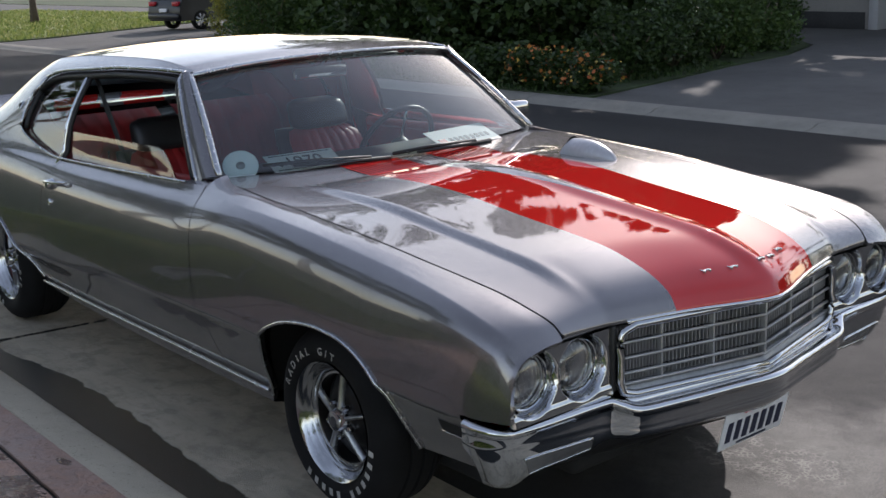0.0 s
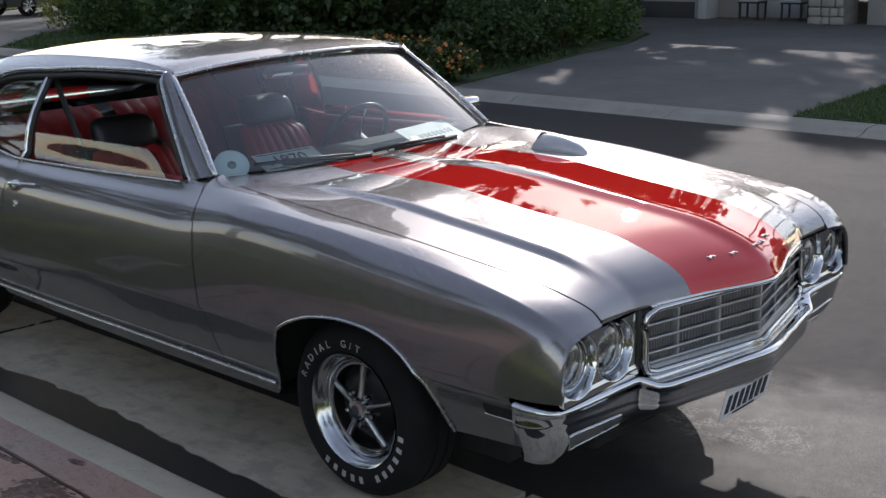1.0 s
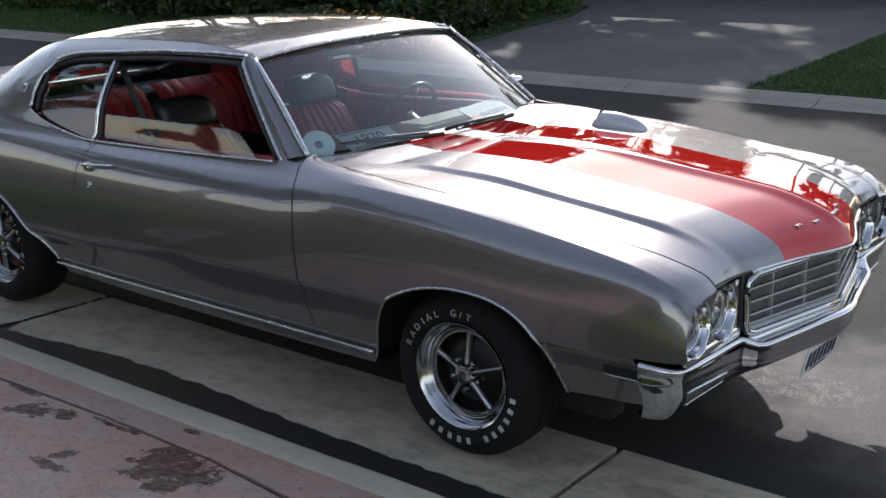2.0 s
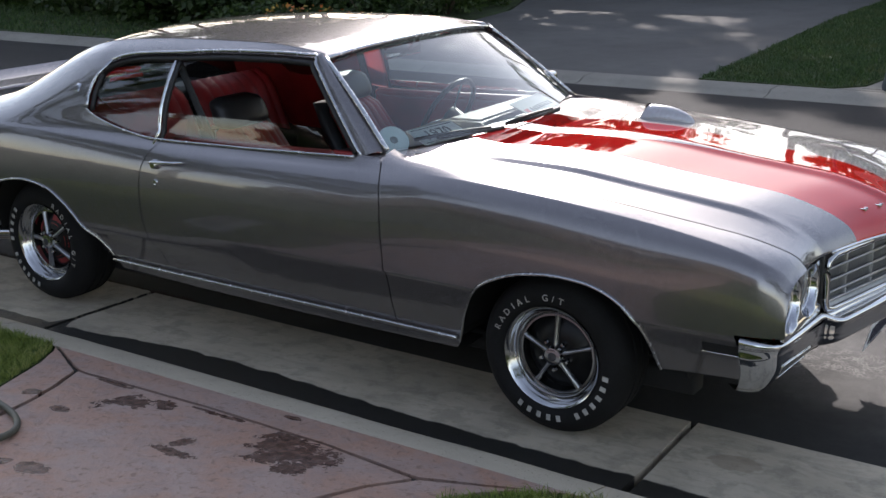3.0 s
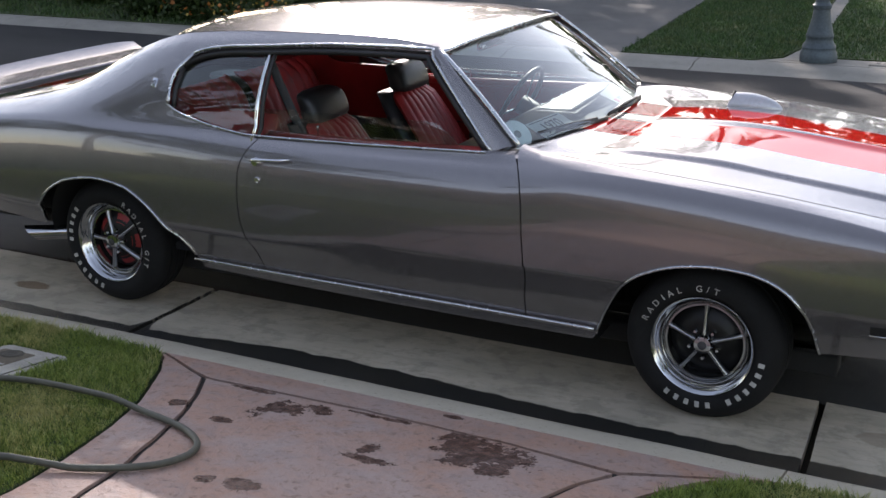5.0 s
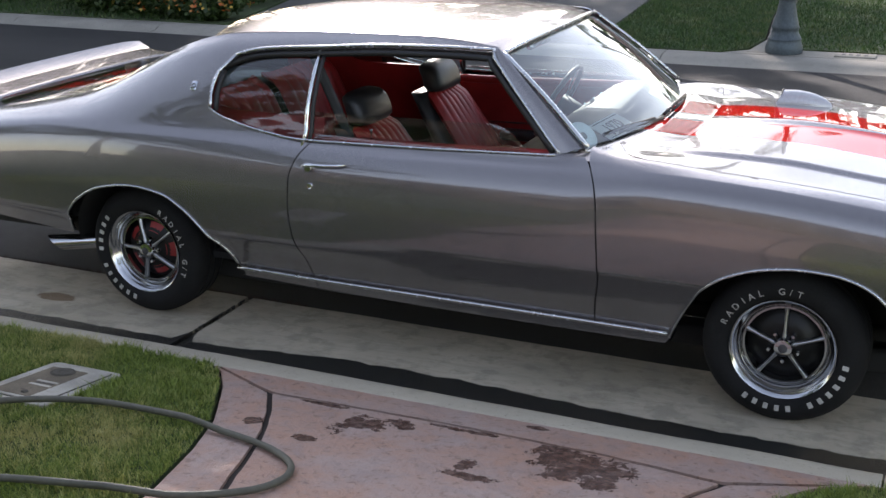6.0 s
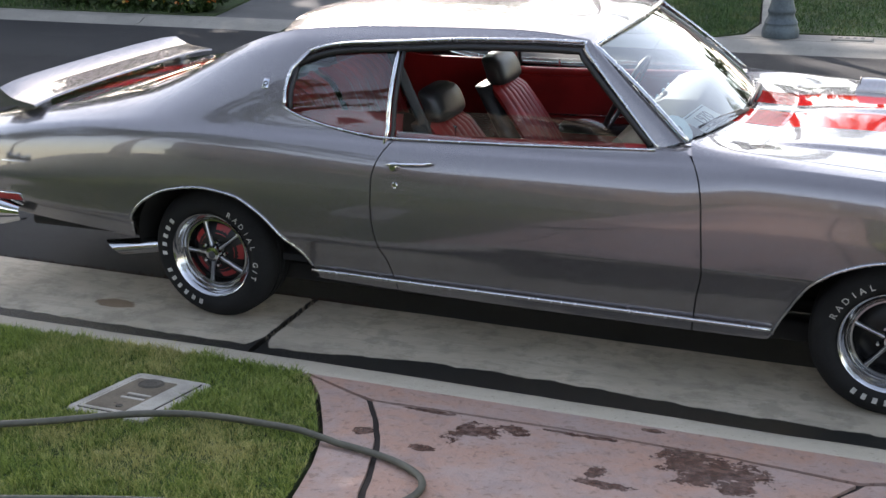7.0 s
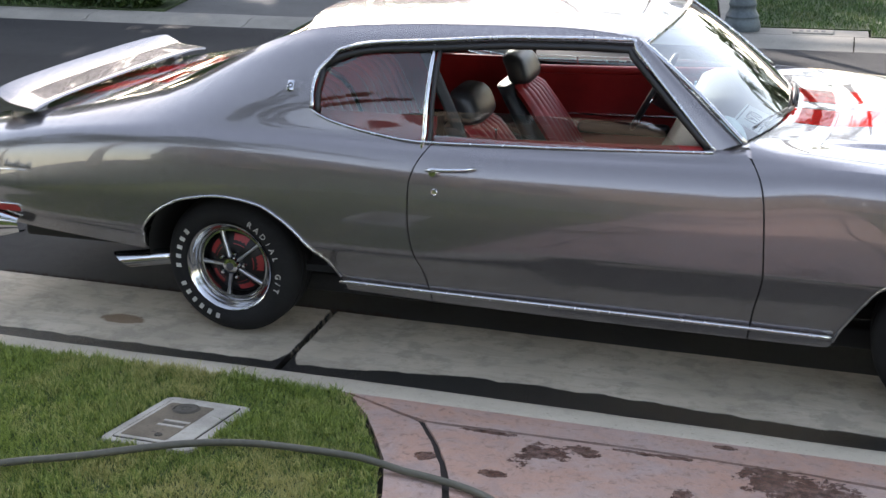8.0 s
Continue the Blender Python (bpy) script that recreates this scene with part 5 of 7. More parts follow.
for k in (-1, 1):
    vis = box("sun_visor", (1.50, k * 0.34 - 0.20, 1.285), (1.63, k * 0.34 + 0.20, 1.30), HEADLINER, car, "folded red sun visor", bevel=0.007)
    belt_ = tube("seat_belt", [(0.80, k * 0.63, 1.25), (0.86, k * 0.62, 1.10), (0.93, k * 0.60, 0.92), (1.0, k * 0.58, 0.70)], 0.024, BELTWEB, car, "grey seat belt webbing", sides=6, flat=0.12, up=(0, 1, 0))
    box("belt_buckle", (0.985, k * 0.58 - 0.02, 0.64), (1.01, k * 0.58 + 0.02, 0.70), CHROME, belt_, bevel=0.006)
box("console", (1.05, -0.11, 0.33), (1.75, 0.11, 0.56), BLACK_VINYL, car, "black centre console", bevel=0.03)
tube("gear_lever", [(1.38, 0, 0.55), (1.36, 0, 0.66), (1.355, 0, 0.685)], [0.008, 0.008, 0.022], CHROME, car, "chrome gear lever", sides=10)


def lean_card(name, at, wide, high, tilt, yaw, label):
    """A card lying against the windscreen on the dashboard, its face to the glass."""
    m = Matrix.Translation(at) @ Matrix.Rotation(radians(yaw), 4, "Z") @ Matrix.Rotation(radians(tilt), 4, "X")
    ob = thing(name, at, label, "sign")
    bm = box_bm((-wide / 2, -high / 2, -0.0015), (wide / 2, high / 2, 0.0015))
    bmesh.ops.transform(bm, matrix=m, verts=bm.verts)
    part("card", bm, CARD, ob, smooth=False)
    return ob, m


sign, sm = lean_card("year_plate", (2.055, -0.40, 0.975), 0.28, 0.115, 24, 84, "white plate reading 1970 lying on the dashboard")
letters("digits", "1970", 0.078, 0.001, sm @ Matrix.Translation((0, 0, 0.0025)), CARDINK, sign, "dark numerals")
for s_ in (-1, 1):
    bm = box_bm((-0.125, s_ * 0.047 - 0.002, 0.0016), (0.125, s_ * 0.047 + 0.002, 0.0024))
    bmesh.ops.transform(bm, matrix=sm, verts=bm.verts)
    part("border_line", bm, CARDINK, sign, smooth=False)
card, cm = lean_card("printed_card", (2.10, 0.34, 0.975), 0.34, 0.15, 24, 98, "white printed card with a red mark on the dashboard")
for y0, h, x0, x1, mt in ((-0.02, 0.03, -0.15, -0.11, RED_INK), *((-0.02, 0.028, -0.09 + 0.03 * j, -0.072 + 0.03 * j, CARDINK) for j in range(8))):
    bm = box_bm((x0, y0, 0.0016), (x1, y0 + h, 0.0024))
    bmesh.ops.transform(bm, matrix=cm, verts=bm.verts)
    part("print_bar", bm, mt, card, smooth=False)
disc = thing("round_disc", (2.0, -0.635, 0.98), "pale disc with a dark hole, standing on the dashboard", "disc")
dm = Matrix.Translation((2.0, -0.635, 0.982)) @ Matrix.Rotation(radians(-28), 4, "Z") @ Matrix.Rotation(radians(48), 4, "Y")
for nm, pr, mt in (("disc_body", [(0.0, 0.014), (0.001, 0.014), (0.0012, 0.018), (0.0012, 0.063), (0.0, 0.065), (-0.001, 0.063), (-0.001, 0.014)], DISC), ("disc_hub", [(0.0014, 0.0), (0.0014, 0.017), (0.0, 0.017)], GRILLE_GREY)):
    v_, f_ = lathe_data(pr, (0, 0, 0), "z", 36)
    bm = bmesh.new()
    vs_ = [bm.verts.new(c) for c in v_]
    for q in f_:
        bm.faces.new([vs_[i] for i in q])
    bmesh.ops.remove_doubles(bm, verts=bm.verts, dist=1e-5)
    bmesh.ops.transform(bm, matrix=dm, verts=bm.verts)
    part(nm, bm, mt, disc)

# ---- ground, road, gutter, yard ----
def profile(y):
    return float(np.interp(y, [-400, -40, -14, -5, -2.1, -1.70, -1.40, -1.23, -1.21, -1.08, -0.45, 0, 10.2, 10.28, 10.75, 30, 60, 400],
                           [6, 2.6, 1.15, 0.56, 0.218, 0.160, 0.115, 0.085, 0.040, 0.036, 0.0, -0.01, -0.65, -0.60, -0.575, -0.56, -0.5, 0.5]))


def ground_z(x, y):
    tip = -0.0065 * float(np.clip(x, -2, 6)) * float(smooth01(-1.6, -0.9, y)) * float(1 - smooth01(2, 6, y))
    return profile(y) + tip


CRUST = (3.46, 0.56)


def asphalt_mat():
    m = Nodes("asphalt")
    p = m.coords()
    fine, mid, big = m.noise(260, 3, 0.7, p), m.noise(14, 5, 0.6, p), m.noise(0.5, 4, 0.55, m.stretch((0.35, 1.0, 1.0), p))
    vor = m.n("ShaderNodeTexVoronoi", Scale=420.0)
    m.put(vor.inputs["Vector"], p)
    c = m.mix(m.ramp(big, 0.3, 0.75), (0.016, 0.0163, 0.0172), (0.032, 0.032, 0.0318))
    c = m.mix(m.math("MULTIPLY", m.ramp(fine, 0.5, 0.7), 0.5), c, (0.085, 0.082, 0.078))
    c = m.mix(m.math("MULTIPLY", m.ramp(mid, 0.62, 0.75), 0.5), c, (0.02, 0.02, 0.022))
    # pale mineral crust where water has dried
    x, y, z = m.axes(p)
    dx = m.math("DIVIDE", m.math("SUBTRACT", x, CRUST[0]), 0.34)
    dy = m.math("DIVIDE", m.math("SUBTRACT", y, CRUST[1]), 0.22)
    d = m.math("ADD", m.math("MULTIPLY", dx, dx), m.math("MULTIPLY", dy, dy))
    d = m.math("ADD", d, m.math("MULTIPLY", m.math("SUBTRACT", m.noise(9, 4, 0.6, p), 0.5), 1.6))
    vein = m.n("ShaderNodeTexVoronoi", Scale=48.0)
    vein.feature = "DISTANCE_TO_EDGE"
    m.put(vein.inputs["Vector"], p)
    net = m.math("MULTIPLY", m.ramp(vein.outputs["Distance"], 0.22, 0.02), m.ramp(m.noise(16, 3, 0.6, p), 0.4, 0.6))
    c = m.mix(m.math("MULTIPLY", m.math("MULTIPLY", m.ramp(d, 1.2, 0.3), net), 0.5), c, (0.34, 0.325, 0.30))
    # pale dried film before the parked car; sun glint also put into its colour
    ex = m.math("DIVIDE", m.math("SUBTRACT", x, 4.3), 1.3)
    ey = m.math("DIVIDE", m.math("SUBTRACT", y, 0.7), 0.9)
    e = m.math("ADD", m.math("MULTIPLY", ex, ex), m.math("MULTIPLY", ey, ey))
    e = m.math("ADD", e, m.math("MULTIPLY", m.math("SUBTRACT", m.noise(3, 5, 0.65, p), 0.5), 1.8))
    grit = m.ramp(m.noise(150, 4, 0.75, p), 0.42, 0.62)
    c = m.mix(m.math("MULTIPLY", m.ramp(e, 1.4, 0.2), m.math("MULTIPLY_ADD", grit, 0.45, 0.10)), c, (0.115, 0.107, 0.093))
    film_glint = m.ramp(e, 1.5, 0.2)
    m.base(c, m.math("SUBTRACT", m.math("MULTIPLY_ADD", mid, 0.2, 0.74), m.math("MULTIPLY", film_glint, 0.14)), Specular_IOR_Level=m.math("MULTIPLY_ADD", film_glint, 0.2, 0.2))
    m.bump(m.math("ADD", m.math("MULTIPLY", vor.outputs["Distance"], 0.5), m.math("ADD", fine, m.math("MULTIPLY", mid, 0.8))), 0.45, 0.005)
    return m.mat


def gutter_mat():
    """Worn concrete with a dark wet line along the kerb and an oil spot."""
    m = Nodes("gutter_concrete")
    p = m.n("ShaderNodeNewGeometry").outputs["Position"]
    x, y, z = m.axes(p)
    big, mid, fine = m.noise(1.6, 5, 0.6, p), m.noise(8, 6, 0.7, p), m.noise(230, 3, 0.6, p)
    streak = m.noise(5, 5, 0.7, m.stretch((0.8, 3.0, 1.0), p), 0.6)
    c = m.mix(m.ramp(big, 0.3, 0.75), (0.40, 0.345, 0.262), (0.60, 0.525, 0.41))
    c = m.mix(m.math("MULTIPLY", m.ramp(mid, 0.47, 0.62), 0.5), c, (0.21, 0.18, 0.135))
    c = m.mix(m.math("MULTIPLY", m.ramp(streak, 0.46, 0.64), 0.28), c, (0.17, 0.153, 0.122))
    c = m.mix(m.math("MULTIPLY", m.ramp(fine, 0.45, 0.65), 0.6), c, (0.44, 0.40, 0.33))
    edge = m.noise(7, 5, 0.6, m.stretch((1.0, 0.4, 1.0), p))
    reach = m.math("MULTIPLY_ADD", m.ramp(x, 0.3, 1.2), 0.10, -1.085)
    reach = m.math("MULTIPLY_ADD", m.ramp(x, 1.5, 2.4), -0.05, reach)
    reach = m.math("ADD", reach, m.math("MULTIPLY", m.math("SUBTRACT", edge, 0.5), 0.07))
    wet = m.ramp(m.math("SUBTRACT", reach, y), -0.006, 0.006)
    # dirt in one joint, spreading where it meets the wet edge
    off = m.math("ABSOLUTE", m.math("SUBTRACT", x, m.math("MULTIPLY_ADD", y, -0.0733, 0.262)))
    half = m.math("MULTIPLY_ADD", m.ramp(y, -0.98, -1.13), 0.05, 0.016)
    half = m.math("ADD", half, m.math("MULTIPLY", m.math("SUBTRACT", m.noise(24, 4, 0.6, p), 0.5), 0.03))
    wet = m.math("MAXIMUM", wet, m.ramp(m.math("SUBTRACT", half, off), -0.003, 0.004))
    c = m.mix(wet, c, (0.007, 0.0068, 0.006))
    # oil spots
    for sx, sy, rx, ry, amount in ((-0.545, -0.845, 0.11, 0.055, 0.8), (-0.30, -0.60, 0.05, 0.03, 0.5), (3.50, -0.72, 0.10, 0.07, 0.35)):
        dx = m.math("DIVIDE", m.math("SUBTRACT", x, sx), rx)
        dy = m.math("DIVIDE", m.math("SUBTRACT", y, sy), ry)
        d = m.math("ADD", m.math("MULTIPLY", dx, dx), m.math("MULTIPLY", dy, dy))
        d = m.math("ADD", d, m.math("MULTIPLY", m.math("SUBTRACT", m.noise(26, 4, 0.6, p), 0.5), 1.2))
        c = m.mix(m.math("MULTIPLY", m.ramp(d, 1.1, 0.7), amount), c, (0.15, 0.082, 0.036))
    m.base(c, m.mix(wet, (0.8, 0.8, 0.8), (0.5, 0.5, 0.5)))
    m.bump(m.math("ADD", m.math("MULTIPLY", fine, 0.7), mid), 0.8, 0.008)
    return m.mat


STAINS = ((2.36, -1.74, 0.16, 0.13), (2.25, -1.66, 0.10, 0.07), (2.44, -1.84, 0.07, 0.06), (1.57, -1.71, 0.09, 0.07), (1.66, -1.66, 0.07, 0.045), (1.50, -1.80, 0.04, 0.06), (1.45, -1.94, 0.04, 0.03),
          (2.05, -1.98, 0.10, 0.03), (2.11, -1.44, 0.045, 0.022), (1.21, -1.88, 0.03, 0.035), (1.85, -2.36, 0.06, 0.05), (1.72, -2.38, 0.03, 0.03), (2.02, -1.90, 0.035, 0.05), (1.90, -1.60, 0.12, 0.018), (1.35, -1.60, 0.10, 0.018))


def stamped_mat():
    """Pink-brown stamped concrete, mottled with grey and marked by drying water."""
    m = Nodes("stamped_concrete")
    p = m.n("ShaderNodeNewGeometry").outputs["Position"]
    x, y, z = m.axes(p)
    big, mid, fine = m.noise(3.0, 5, 0.65, p, 0.9), m.noise(11, 6, 0.7, p, 0.8), m.noise(200, 3, 0.6, p)
    pores = m.noise(36, 3, 0.6, p, 0.5)
    c = m.mix(m.ramp(big, 0.32, 0.7), (0.39, 0.222, 0.158), (0.365, 0.272, 0.240))
    c = m.mix(m.math("MULTIPLY", m.ramp(mid, 0.45, 0.66), 0.5), c, (0.25, 0.192, 0.178))
    c = m.mix(m.math("MULTIPLY", m.ramp(pores, 0.55, 0.68), 0.6), c, (0.15, 0.085, 0.06))
    c = m.mix(m.math("MULTIPLY", m.ramp(fine, 0.45, 0.7), 0.35), c, (0.40, 0.31, 0.26))
    warp = m.math("MULTIPLY", m.math("SUBTRACT", m.noise(13, 5, 0.62, p), 0.5), 4.6)
    warp = m.math("ADD", warp, m.math("MULTIPLY", m.math("SUBTRACT", m.noise(60, 4, 0.7, p), 0.5), 2.6))
    total = None
    for sx, sy, rx, ry in STAINS:
        dx = m.math("DIVIDE", m.math("SUBTRACT", x, sx), rx)
        dy = m.math("DIVIDE", m.math("SUBTRACT", y, sy), ry)
        d = m.math("ADD", m.math("ADD", m.math("MULTIPLY", dx, dx), m.math("MULTIPLY", dy, dy)), warp)
        f = m.ramp(d, 1.05, 0.85)
        total = f if total is None else m.math("MAXIMUM", total, f)
    c = m.mix(m.math("MULTIPLY", total, m.math("MULTIPLY_ADD", m.ramp(m.noise(34, 4, 0.6, p), 0.35, 0.6), 0.3, 0.66)), c, (0.066, 0.026, 0.016))
    m.base(c, m.mix(total, (0.62, 0.62, 0.62), (0.25, 0.25, 0.25)))
    m.bump(m.math("ADD", m.math("MULTIPLY", mid, 1.0), m.math("MULTIPLY", pores, 0.6)), 0.75, 0.014)
    return m.mat


ASPHALT, GUTTER, STAMPED = asphalt_mat(), gutter_mat(), stamped_mat()
KERB = concrete("pale_kerb_concrete", (0.50, 0.445, 0.35), 0.55)
DRIVE = concrete("worn_driveway_concrete", (0.145, 0.141, 0.134), 0.55, 0.0, 0.35)
DEBRIS = simple("dark_leaf_crumbs", (0.030, 0.018, 0.013), 0.95, 0, 60, 0.4, 0.5)
SOIL = simple("dark_soil", (0.022, 0.016, 0.010), 0.95, 0, 60, 0.4, 0.6)
TURF = simple("turf_base", (0.030, 0.050, 0.012), 0.95, 0, 50, 0.5, 0.6)
JOINT = simple("dark_joint_dirt", (0.016, 0.011, 0.008), 0.8, 0, 80, 0.4, 0.4)

gx = [-400, -150, -60, -30, -15, -8, -4, -2, 0, 2, 4, 6, 8, 12, 20, 40, 120, 400]
gy = [-400, -40, -14, -8, -5, -3, -2.1, -1.70, -1.40, -1.23, -1.21, -1.08, -0.45, 0, 3, 6, 10.2, 10.28, 10.75, 14, 20, 30, 60, 130, 400]
tagged(pydata("ground", [(x, y, ground_z(x, y) - 0.05) for x in gx for y in gy], grid_faces(len(gx), len(gy), 0, True), SOIL), kind="structure", label="earth under lawns and paving", category="ground")
rx_ = np.concatenate([[-400, -120, -60, -30], np.linspace(-20, 20, 41), [30, 60, 120, 400]])
ry_ = [-0.45, -0.2, 0, 1, 2, 3, 4, 6, 8, 9, 10.15]
tagged(pydata("road", [(x, y, ground_z(x, y) + 0.0 - (0.012 if y == -0.45 else 0)) for x in rx_ for y in ry_], grid_faces(len(rx_), len(ry_), 0, True), ASPHALT), kind="structure", label="dark asphalt residential street", category="road")


def slab(name, ring, thick, material, parent, zf, label="", bevel=0.008, lift=0.0, cuts=()):
    """A flat piece with worn edges from a ring of (x, y), following the ground."""
    bm = bmesh.new()
    vs = [bm.verts.new((x, y, 0)) for x, y in ring]
    f = bm.faces.new(vs)
    if f.normal.z < 0:
        f.normal_flip()
    f.normal_update()
    if f.normal.z < 0:
        bmesh.ops.reverse_faces(bm, faces=[f])
    out = bmesh.ops.inset_region(bm, faces=[f], thickness=bevel, use_even_offset=True)
    inner = set(f.verts)
    outer = [v for v in bm.verts if v not in inner]
    for v in outer:
        v.co.z = -bevel * 0.8
    edges = [e for e in bm.edges if e.is_boundary]
    ex = bmesh.ops.extrude_edge_only(bm, edges=edges)
    for v in [g for g in ex["geom"] if isinstance(g, bmesh.types.BMVert)]:
        v.co.z = -thick
    bmesh.ops.triangulate(bm, faces=[f])
    for c in cuts:
        bmesh.ops.bisect_plane(bm, geom=bm.verts[:] + bm.edges[:] + bm.faces[:], dist=1e-5, plane_co=(0, c, 0), plane_no=(0, 1, 0))
    for v in bm.verts:
        v.co.z += zf(v.co.x, v.co.y) + lift
    ob = part(name, bm, material, parent, label)
    ob.data.set_sharp_from_angle(angle=radians(50))
    return ob


gutter = tagged(new("gutter"), "worn concrete gutter slabs with a wet edge", "gutter", kind="structure")
kerb = tagged(new("kerb_near"), "pale rolled concrete kerb", "kerb", kind="structure")
joints = [-400, -60, -23.9, -18, -14.9, -11.9, -8.6, -5.6, -2.65, 0.35, 3.29, 6.25, 9.2, 12.2, 15.2, 18, 21, 60, 400]
for a, b in zip(joints, joints[1:]):
    n = max(2, min(24, int((b - a) * 8)))
    wob = lambda q: 0.006 * noise.noise((q * 9, a, 0))  # noqa: E731
    sk = -0.055
    low = [(a + 0.014 + wob(t) + (b - a - 0.028) * t, -1.200) for t in np.linspace(0, 1, n)]
    high = [(a + sk + 0.014 + (b - a - 0.028) * t, -0.45 + 0.008 * noise.noise((t * 7, b, 3))) for t in np.linspace(1, 0, n)]
    mid_l = [(a + 0.014 + sk * t + 0.006 * noise.noise((t * 8, a, 5)), -1.200 + 0.75 * t) for t in (0.75, 0.5, 0.25)]
    mid_r = [(b - 0.014 + sk * t + 0.006 * noise.noise((t * 8, b, 7)), -1.200 + 0.75 * t) for t in (0.25, 0.5, 0.75)]
    slab("slab", low + mid_r + high + mid_l, 0.045, GUTTER, gutter, ground_z, bevel=0.012)
rng_d = random.Random(21)
V, F = [], []
for i in range(900):
    x, y = rng_d.uniform(-6.0, 0.6), -0.437 + rng_d.gauss(0, 0.006)
    z, r0, a0 = ground_z(x, y) + 0.004, rng_d.uniform(0.004, 0.013), rng_d.uniform(0, 6.28)
    ring = [(x + 1.6 * r0 * math.cos(a0 + k * 1.2566) * rng_d.uniform(0.6, 1.2), y + 0.8 * r0 * math.sin(a0 + k * 1.2566) * rng_d.uniform(0.6, 1.2)) for k in range(5)]
    n0 = len(V)
    V += [(u, v, z - 0.012) for u, v in ring] + [(x, y, z + r0 * rng_d.uniform(0.3, 0.8))]
    F += [(n0 + k, n0 + (k + 1) % 5, n0 + 5) for k in range(5)]
tagged(pydata("debris", V, F, DEBRIS, None), "dark crumbs and dead leaves along the gutter joint", "debris", kind="stuff")
kprof = [(-1.203, -0.03), (-1.207, 0.052), (-1.212, 0.066), (-1.224, 0.075), (-1.26, 0.083), (-1.33, 0.098), (-1.384, 0.110), (-1.393, 0.108), (-1.396, 0.06)]
kj = [-400, -60, -23.9, -17.9, -11.8, -5.8, -2.75, 0.26, 3.25, 6.3, 9.2, 15.2, 21, 60, 400]
for a, b in zip(kj, kj[1:]):
    xs = np.linspace(a + 0.004, b - 0.004, max(2, min(30, int((b - a) * 8))))
    V = [(x, py - 0.006 * noise.noise((x * 2.3, 0, 1)) - (0.02 * smooth01(1.0, -1.0, x)), pz + ground_z(x, -1.2) - profile(-1.2) + 0.002 * noise.noise((x * 6, py * 9, 2))) for x in xs for py, pz in kprof]
    F = grid_faces(len(xs), len(kprof), 0, False)
    F += [list(range(len(kprof)))[::-1], [(len(xs) - 1) * len(kprof) + i for i in range(len(kprof))]]
    pydata("kerb_stone", V, F, KERB, kerb).data.set_sharp_from_angle(angle=radians(55))

# stamped walk with its borders
edge_l = [(0.735, -1.400), (0.80, -1.46), (0.91, -1.61), (1.0, -1.77), (1.10, -1.95), (1.19, -2.2), (1.26, -2.48), (1.30, -2.7), (1.33, -3.2), (1.32, -4.2), (1.3, -10.9)]
groove_l = [(1.10, -1.585), (1.20, -1.75), (1.29, -1.93), (1.37, -2.15), (1.45, -2.42), (1.50, -2.72), (1.53, -3.2), (1.52, -4.2), (1.5, -10.9)]
edge_r = [(3.26, -1.400), (3.10, -1.47), (2.99, -1.62), (2.90, -1.80), (2.83, -2.0), (2.77, -2.3), (2.73, -2.7), (2.71, -3.2), (2.72, -4.2), (2.74, -10.9)]
groove_r = [(2.79, -1.64), (2.71, -1.80), (2.66, -1.98), (2.61, -2.2), (2.57, -2.5), (2.54, -2.8), (2.52, -3.2), (2.52, -4.2), (2.54, -10.9)]


def jag(pts, seed, amp=0.006, step=0.05):
    out = []
    for (xa, ya), (xb, yb) in zip(pts, pts[1:]):
        n = max(1, int(math.hypot(xb - xa, yb - ya) / step))
        for t in np.arange(n) / n:
            x, y = xa + (xb - xa) * t, ya + (yb - ya) * t
            out.append((x + amp * noise.noise((x * 14, y * 14, seed)), y + amp * noise.noise((x * 14, y * 14, seed + 9))))
    out.append(pts[-1])
    return out


walkway = tagged(new("front_walk"), "pink-brown stamped concrete walk with water stains", "walkway", kind="structure")
g = 0.010
band = jag([(0.76, -1.400), (3.235, -1.400)], 1, 0.003) + jag([(3.225, -1.406), (2.785 + 0.004, -1.63 + g)], 2)[1:] + jag([(2.78, -1.63 + g), (2.4, -1.585 + g), (1.8, -1.565 + g), (1.112, -1.583 + g)], 3)[1:] + jag([(1.105, -1.575), (0.768, -1.410)], 4)[1:-1]
slab("paving_band", band, 0.04, STAMPED, walkway, ground_z, bevel=0.006, lift=-0.004, cuts=(-1.7, -2.1, -5.0))
left = jag(edge_l, 5, 0.003) + jag([(gx_ - g * 1.3, gy_ - g * 0.3) for gx_, gy_ in groove_l[::-1]], 6) + jag([(1.09, -1.592), (0.742, -1.410)], 4)[:-1]
slab("paving_band", left, 0.04, STAMPED, walkway, ground_z, bevel=0.006, lift=-0.004, cuts=(-1.7, -2.1, -5.0))
right = jag(edge_r, 7, 0.003) + jag([(gx_ + g * 1.3, gy_ - g * 0.3) for gx_, gy_ in groove_r[::-1]], 8) + jag([(2.80, -1.648), (3.245, -1.406)], 2)[:-1]
slab("paving_band", right, 0.04, STAMPED, walkway, ground_z, bevel=0.006, lift=-0.004, cuts=(-1.7, -2.1, -5.0))
field = jag([(gx_ + g * 1.3, gy_ - g * 0.6) for gx_, gy_ in groove_l], 6) + jag([(gx_ - g * 1.3, gy_ - g * 0.6) for gx_, gy_ in groove_r[::-1]], 8) + jag([(2.77, -1.645), (2.4, -1.585 - g), (1.8, -1.565 - g), (1.125, -1.583 - g)], 3)[1:-1]
slab("paving_field", field, 0.04, STAMPED, walkway, ground_z, bevel=0.006, lift=-0.004, cuts=(-1.7, -2.1, -5.0))
